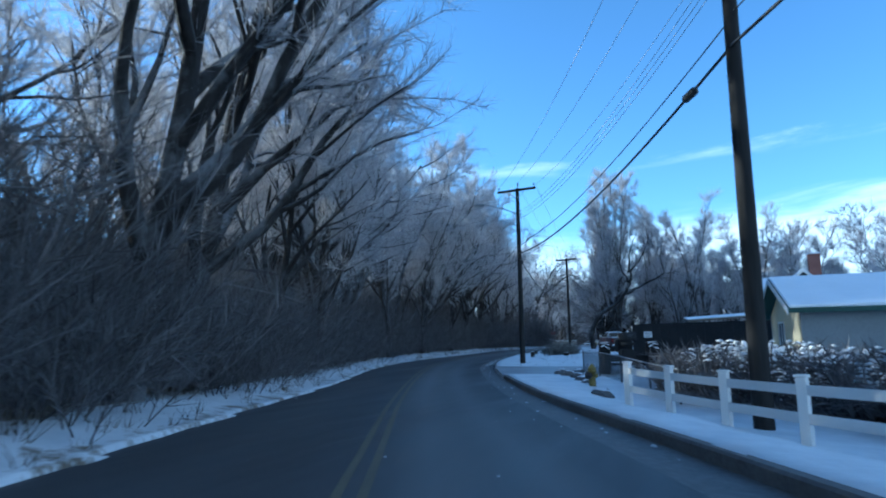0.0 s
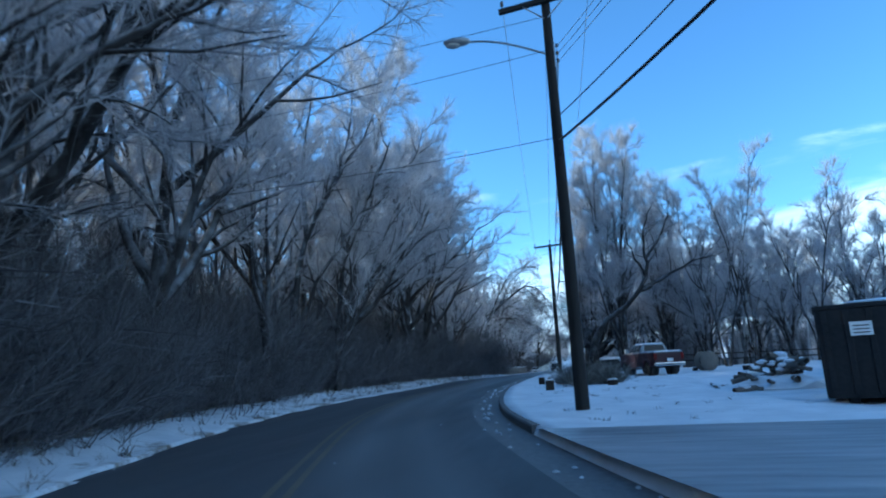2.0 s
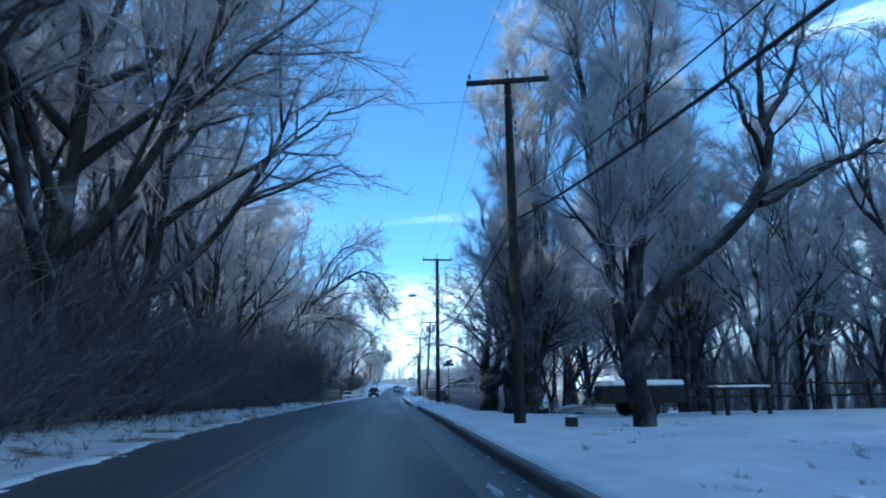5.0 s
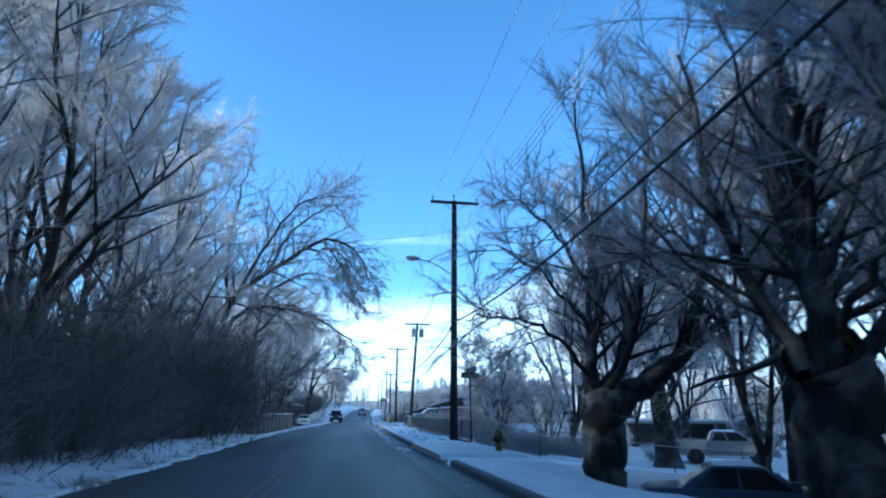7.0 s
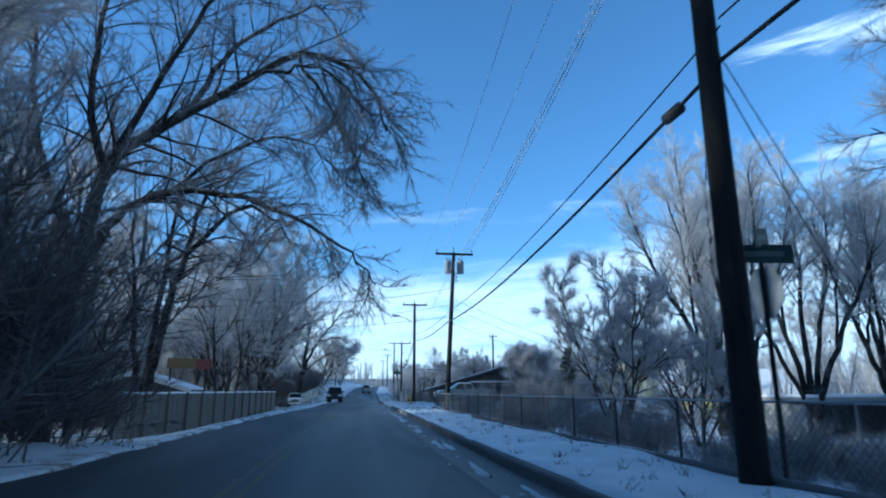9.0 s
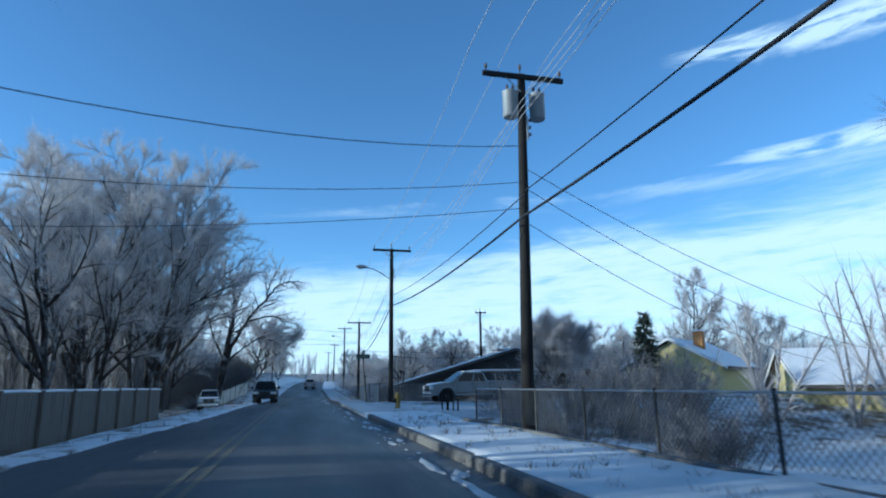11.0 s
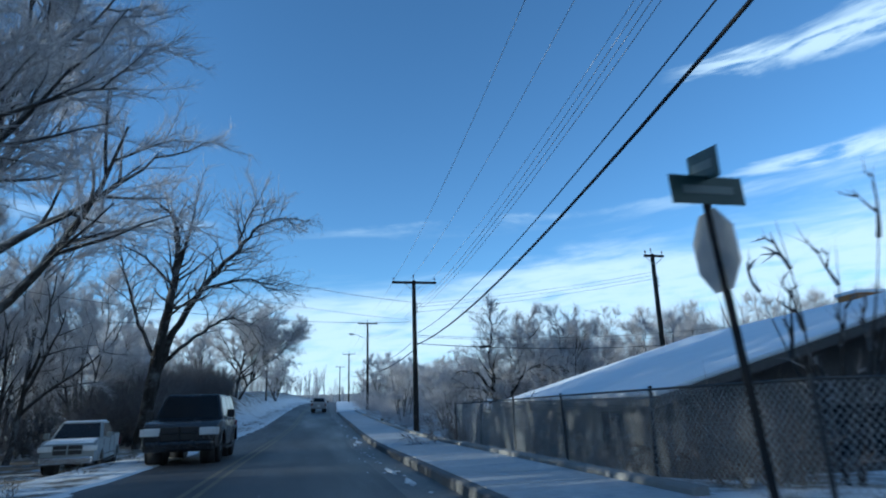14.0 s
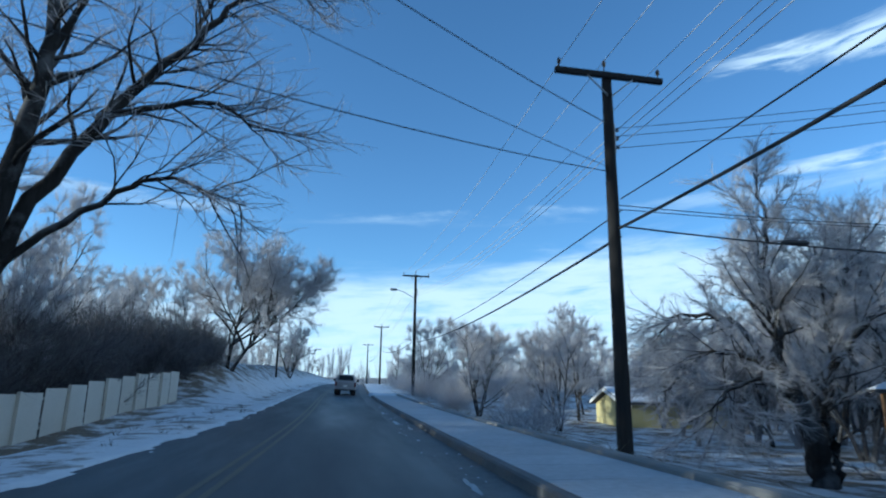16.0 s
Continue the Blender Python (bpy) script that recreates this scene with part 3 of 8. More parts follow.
for k, (a, b) in enumerate(((-0.17, -0.07), (0.07, 0.17))):
    ys = np.arange(-60, 300, 1.5)
    line = strip_mesh("centre_line", np.array([a, b]), ys, lambda X, Y, U: road_z(Y) + 0.04 * (1 - (U / 3.6) ** 2) - 0.034, "yellow_line")
    tagged(new("centre_line", line), "worn double yellow centre line", "road marking", kind="structure")


def kerb_piece(y0, y1, u0=3.98, w=0.17, h=0.13, mat="kerb", name="kerb", lab="frosted dark concrete kerb"):
    n = max(3, int((y1 - y0) / 1.5))
    ys = np.linspace(y0, y1, n)
    prof = [(u0, -0.10), (u0 + 0.015, h - 0.03), (u0 + 0.045, h), (u0 + w, h + 0.004), (u0 + w, -0.10)]
    v, f = [], []
    for y in ys:
        for u, z in prof:
            v.append((float(road_x(y)) + u, y, float(road_z(y)) + z))
    k = len(prof)
    for i in range(n - 1):
        for j in range(k - 1):
            f.append((i * k + j, i * k + j + 1, (i + 1) * k + j + 1, (i + 1) * k + j))
    f.append(tuple(range(k)))
    f.append(tuple((n - 1) * k + j for j in reversed(range(k))))
    return tagged(new(name, mesh_of(name, v, f, mat)), lab, "kerb", kind="structure")


for y0, y1 in ((-60, 24.2), (32.5, 90.0), (100.4, 144), (161.0, 232), (240, 330)):
    kerb_piece(y0, y1)
# edging below the fence, and the low wall along the footway
kerb_piece(100.6, 139.5, 6.55, 0.14, 0.16, "kerb", "edging", "low concrete edging under the fence")
kerb_piece(163, 233, 6.15, 0.22, 0.22, "concrete", "low_wall", "low concrete wall along the footway")


def surface(name, x0, x1, y0, y1, lift, mat, label, category, nx=8, ny=30, by_u=False):
    """A laid surface that follows the ground."""
    X, Y = np.meshgrid(np.linspace(x0, x1, nx), np.linspace(y0, y1, ny))
    if by_u:
        X = X + road_x(Y)
    Z = ground_z(X, Y) + lift
    # the rim dips under the snow beside it
    Z[0] -= lift + 0.05
    Z[-1] -= lift + 0.05
    Z[:, -1] -= lift + 0.05
    v = np.stack((X, Y, Z), -1).reshape(-1, 3)
    f = [(i * nx + j, i * nx + j + 1, (i + 1) * nx + j + 1, (i + 1) * nx + j) for i in range(ny - 1) for j in range(nx - 1)]
    return tagged(new(name, mesh_of(name, v, f, mat, True)), label, category, kind="structure")


surface("driveway", 4.0, 15.3, 24.6, 32.2, 0.025, "slush", "rutted driveway of grey slush", "driveway", 24, 14, True)
surface("side_street", 3.9, 40, 91.0, 99.8, 0.06, "slush_snow", "snow-covered mouth of a side street", "side street", 30, 18, True)
surface("driveway", 3.9, 26, 146.0, 160.5, 0.05, "slush_snow", "frosty driveway with wheel tracks in the snow", "driveway", 24, 24, True)
for k in range(46):
    y0 = 162 + k * 1.52
    X = np.array([4.17, 5.1, 6.13])
    pts = [(float(road_x(yy)) + u, yy, float(road_z(yy)) + 0.135 + dz) for yy in (y0 + 0.015, y0 + 1.5) for u in X for dz in (0,)]
    low = [(x, yy, z - 0.1) for x, yy, z in pts]
    f = [(0, 1, 4, 3), (1, 2, 5, 4), (0, 3, 9, 6), (2, 8, 11, 5), (0, 6, 7, 1), (1, 7, 8, 2), (3, 4, 10, 9), (4, 5, 11, 10)]
    if k == 0:
        footway = tagged(new("footway", mesh_of("footway", [(x, yy, z - 0.12) for x, yy, z in pts], [(0, 1, 4, 3), (1, 2, 5, 4)], "concrete")), "concrete footway under thin frosty snow", "footway", kind="structure")
    slab = part("slab", mesh_of("slab", pts + low, f, "footway"), None, footway)

# ---- trees ----
def turned(rng, d, angle, roll=None):
    """d swung by angle (radians) to a random side."""
    d = d / np.linalg.norm(d)
    ref = np.array((0, 0, 1.0)) if abs(d[2]) < 0.95 else np.array((1.0, 0, 0))
    a = np.cross(d, ref)
    a /= np.linalg.norm(a)
    b = np.cross(d, a)
    t = rng.uniform(0, 2 * math.pi) if roll is None else roll
    return d * math.cos(angle) + (a * math.cos(t) + b * math.sin(t)) * math.sin(angle)


def limb(rng, p, d, length, radius, steps, wander, lift, end=0.35):
    pts, r = [np.array(p, float)], [radius]
    d = np.array(d, float)
    for i in range(steps):
        d = d + rng.normal(0, wander, 3) + np.array((0, 0, lift))
        d /= np.linalg.norm(d)
        pts.append(pts[-1] + d * length / steps)
        r.append(radius * (1 - (1 - end) * (i + 1) / steps))
    return np.array(pts), np.array(r)


def along(pts, t):
    k = t * (len(pts) - 1)
    i = min(int(k), len(pts) - 2)
    d = pts[i + 1] - pts[i]
    return pts[i] + d * (k - i), d / np.linalg.norm(d)


def sprout(rng, pts, ts, lo, hi, up, length, l0, l1):
    """Feet and tips of twigs that leave a branch pts at the fractions ts."""
    k = np.clip(ts, 0, 0.999) * (len(pts) - 1)
    i = np.minimum(k.astype(int), len(pts) - 2)
    d = pts[i + 1] - pts[i]
    foot = pts[i] + d * (k - i)[:, None]
    d = d / (np.linalg.norm(d, axis=1)[:, None] + 1e-9)
    ref = np.where(np.abs(d[:, 2:3]) < 0.95, np.array([[0, 0, 1.0]]), np.array([[1.0, 0, 0]]))
    a = np.cross(d, ref)
    a /= np.linalg.norm(a, axis=1)[:, None] + 1e-9
    b = np.cross(d, a)
    n = len(ts)
    w, t = rng.uniform(lo, hi, (n, 1)), rng.uniform(0, 2 * math.pi, (n, 1))
    out = d * np.cos(w) + (a * np.cos(t) + b * np.sin(t)) * np.sin(w) + np.array((0, 0, up))
    return foot, foot + out * length * rng.uniform(l0, l1, (n, 1))


def tree(seed, height=16.0, stems=1, splay=0.25, lean=(0.0, 0.0), clear=0.3, limbs=9, limb_len=0.42, limb_angle=0.75, lift=0.05,
         branches=6, smalls=5, twigs=11, twig_len=0.9, twig_r=0.011, radius=0.30, wander=0.10, weep=0.0, bark_mat="bark", twig_mat_name="twig", limb_weep=0.0, coarse=False, limb_r=0.75):
    """Trunk (with limbs and branches) and crown (small branches and twigs) of a bare tree, as two meshes."""
    rng = np.random.default_rng(seed)
    wood, crown = Soup(), Soup()
    tb, tt = [], []
    for s in range(stems):
        a = 2 * math.pi * (s + rng.uniform(-0.2, 0.2)) / max(1, stems)
        sp = splay if stems > 1 else 0.04
        d0 = np.array((math.cos(a) * sp + lean[0], math.sin(a) * sp + lean[1], 1.0))
        h = height * rng.uniform(0.72, 0.86)
        r0 = radius * (1.0 if stems == 1 else 0.62)
        foot = np.array((math.cos(a), math.sin(a), 0)) * (0 if stems == 1 else radius * 0.6) - np.array((0, 0, 0.25))
        tp, rr = limb(rng, foot, d0, h, r0, 7 if coarse else 12, wander * 0.55, 0.02, 0.12)
        rr[0] *= 1.35
        wood.tube(tp, rr, 6 if coarse else 8)
        n_l = max(3, int(limbs / (1 if stems == 1 else stems * 0.7)))
        for i in range(n_l):
            t = clear + (0.97 - clear) * (i + rng.uniform(0, 0.8)) / n_l
            p, d = along(tp, t)
            L = height * limb_len * rng.uniform(0.75, 1.2) * (1.15 - 0.6 * t)
            lr = max(0.03, r0 * (1 - t) * limb_r + 0.025)
            ld = turned(rng, d, limb_angle * rng.uniform(0.7, 1.25))
            lp, lrr = limb(rng, p, ld, L, lr, 5 if coarse else 8, wander, lift - limb_weep, 0.2)
            wood.tube(lp, lrr, 4 if coarse else 5)
            for j in range(branches):
                bt = 0.22 + 0.76 * (j + rng.uniform(0, 0.9)) / branches
                q, e = along(lp, bt)
                bl = L * rng.uniform(0.32, 0.55) * (1.15 - 0.5 * bt)
                bp, br = limb(rng, q, turned(rng, e, rng.uniform(0.45, 0.95)), bl, lr * 0.42 * (1.1 - 0.6 * bt) + 0.012, 3 if coarse else 4, wander * 1.2, lift * 0.8 - weep, 0.3)
                wood.tube(bp, br, 3 if coarse else 4)
                for k in range(smalls):
                    st = 0.2 + 0.8 * (k + rng.uniform(0, 0.9)) / smalls
                    g, c = along(bp, min(st, 0.999))
                    sl = bl * rng.uniform(0.40, 0.75)
                    spt, sr = limb(rng, g, turned(rng, c, rng.uniform(0.4, 0.9)), sl, 0.018, 2, wander * 1.3, lift - weep, 0.35)
                    crown.tube(spt[::2] if coarse else spt, sr[::2] if coarse else sr, 3)
                    f, e2 = sprout(rng, spt, rng.uniform(0.1, 1.0, int(twigs * 2.2)), 0.25, 1.05, 0.10 - weep * 3, twig_len, 0.5, 1.25)
                    tb.append(f)
                    tt.append(e2)
                # the branch's own end fans out too
                f, e2 = sprout(rng, bp, rng.uniform(0.4, 1.0, int(twigs * 2.2)), 0.15, 0.7, 0.1 - weep * 3, twig_len, 0.6, 1.4)
                tb.append(f)
                tt.append(e2)
    tb, tt = np.concatenate(tb), np.concatenate(tt)
    tr = twig_r * rng.uniform(0.7, 1.3, len(tb))
    crown.blades(tb, tt, tr, rng)
    return wood.mesh("trunk", bark_mat), crown.mesh("crown", twig_mat_name, False), height


KINDS = {
    "broad": dict(seed=11, height=18, clear=0.12, limbs=15, limb_len=0.38, limb_angle=0.70, radius=0.25, lift=0.06, branches=6, smalls=6, twigs=26, twig_len=0.62, twig_r=0.0058),
    "broad_b": dict(seed=23, height=18, clear=0.13, limbs=15, limb_len=0.36, limb_angle=0.65, radius=0.26, lift=0.06, stems=2, splay=0.20, branches=6, smalls=5, twigs=26, twig_len=0.62, twig_r=0.0058),
    "tall": dict(seed=31, height=20, clear=0.14, limbs=15, limb_len=0.32, limb_angle=0.55, radius=0.22, lift=0.08, branches=6, smalls=5, twigs=26, twig_len=0.62, twig_r=0.0058),
    "vase": dict(seed=47, height=24, stems=5, splay=0.12, clear=0.12, limbs=36, limb_len=0.20, limb_angle=0.36, radius=0.26, lift=0.09, branches=5, smalls=4, twigs=20, twig_len=0.85, twig_r=0.006, wander=0.07),
    "slim": dict(seed=53, height=20, clear=0.22, limbs=17, limb_len=0.20, limb_angle=0.42, radius=0.15, lift=0.08, branches=4, smalls=3, twigs=12, stems=2, splay=0.12, twig_r=0.006, twig_len=0.8),
    "spread": dict(seed=151, height=11, clear=0.20, limbs=26, limb_len=0.55, limb_angle=0.80, radius=0.24, lift=0.035, lean=(0.30, 0.0), stems=2, splay=0.25, branches=7, smalls=5, twigs=18, twig_len=0.7, twig_r=0.008, twig_mat_name="twig", bark_mat="bark_dark"),
    "vase_small": dict(seed=83, height=9, stems=6, splay=0.34, clear=0.16, limbs=30, limb_len=0.30, limb_angle=0.55, radius=0.1, lift=0.04, branches=5, smalls=3, twigs=18, twig_len=0.5, twig_r=0.006, twig_mat_name="twig"),
    "yard": dict(seed=97, height=17, clear=0.17, limbs=20, limb_len=0.44, limb_angle=0.80, radius=0.82, lift=0.03, branches=8, smalls=6, twigs=16, stems=1, twig_len=0.75, twig_r=0.007, wander=0.08, twig_mat_name="twig", limb_r=0.22, bark_mat="bark_dark"),
    "round": dict(seed=131, height=6.8, stems=6, splay=0.42, clear=0.10, limbs=44, limb_len=0.42, limb_angle=0.55, radius=0.12, lift=0.07, branches=7, smalls=5, twigs=20, twig_len=0.75, twig_r=0.005, wander=0.06, twig_mat_name="twig", bark_mat="bark_dark"),
    "sapling": dict(seed=137, height=4.4, stems=4, splay=0.22, clear=0.25, limbs=9, limb_len=0.22, limb_angle=0.5, radius=0.045, lift=0.12, branches=2, smalls=1, twigs=1, twig_len=0.25, twig_r=0.008, wander=0.06, twig_mat_name="twig_grey"),
    "far": dict(seed=101, height=14, clear=0.12, limbs=9, limb_len=0.40, limb_angle=0.7, radius=0.20, branches=4, smalls=3, twigs=18, twig_len=1.1, twig_r=0.013, twig_mat_name="twig_white", coarse=True),
    "far_b": dict(seed=107, height=14, clear=0.10, limbs=13, limb_len=0.40, limb_angle=0.55, radius=0.20, stems=3, splay=0.22, branches=4, smalls=3, twigs=18, twig_len=1.1, twig_r=0.013, twig_mat_name="twig_white", coarse=True),
    "back": dict(seed=113, height=19, clear=0.12, limbs=11, limb_len=0.36, limb_angle=0.6, radius=0.22, branches=4, smalls=3, twigs=22, twig_len=1.1, twig_r=0.0115, coarse=True, bark_mat="bark_pale"),
}


def shaped_tree(seed, limbs, per_metre=1.3, reach=2.2, droop=0.0, smalls=5, twigs=30, twig_len=0.6, twig_r=0.006, bark_mat="bark_dark", twig_mat_name="twig_grey", spread=(0.45, 0.95), thin=0.018):
    """A tree of a known habit: each limb is (bends, thick end, thin end, fraction where branches begin)."""
    rng = np.random.default_rng(seed)
    wood, crown = Soup(), Soup()
    tb, tt = [], []
    for bends, r0, r1, bare in limbs:
        knots = np.array(bends, float)
        u = np.linspace(0, 1, len(knots))
        v = np.linspace(0, 1, max(8, 4 * len(knots)))
        pts = np.stack([smooth_line(u, knots[:, c])(v) for c in range(3)], -1)
        pts[1:] += rng.normal(0, 0.05, (len(v) - 1, 3))
        L = float(np.linalg.norm(np.diff(pts, axis=0), axis=1).sum())
        wood.tube(pts, r0 + (r1 - r0) * v, 9)
        if bare >= 1:
            continue
        n = max(3, int(L * (1 - bare) * per_metre))
        for j in range(n):
            bt = bare + (0.995 - bare) * (j + rng.uniform(0, 0.9)) / n
            q, e = along(pts, bt)
            bl = reach * rng.uniform(0.6, 1.25) * (1.15 - 0.45 * bt) * min(1.0, 0.25 + r0 / 0.16)
            br0 = max(thin, (r0 + (r1 - r0) * bt) * 0.38)
            bp, br = limb(rng, q, turned(rng, e, rng.uniform(*spread)), bl, br0, 5, 0.14, 0.03 - droop, 0.25)
            wood.tube(bp, br, 4)
            for k in range(smalls):
                g, c = along(bp, min(0.999, 0.15 + 0.85 * (k + rng.uniform(0, 0.9)) / smalls))
                sp, sr = limb(rng, g, turned(rng, c, rng.uniform(0.35, 0.85)), bl * rng.uniform(0.35, 0.65), min(0.016, br0 * 0.7), 3, 0.16, 0.02 - droop, 0.3)
                crown.tube(sp, sr, 3)
                f, e2 = sprout(rng, sp, rng.uniform(0.05, 1.0, twigs), 0.25, 0.95, 0.06 - droop * 2.5, twig_len, 0.5, 1.25)
                tb.append(f)
                tt.append(e2)
            f, e2 = sprout(rng, bp, rng.uniform(0.3, 1.0, twigs), 0.2, 0.8, 0.06 - droop * 2.5, twig_len, 0.5, 1.3)
            tb.append(f)
            tt.append(e2)
    tb, tt = np.concatenate(tb), np.concatenate(tt)
    crown.blades(tb, tt, twig_r * rng.uniform(0.7, 1.3, len(tb)), rng)
    return wood.mesh("trunk", bark_mat), crown.mesh("crown", twig_mat_name, False), 1.0


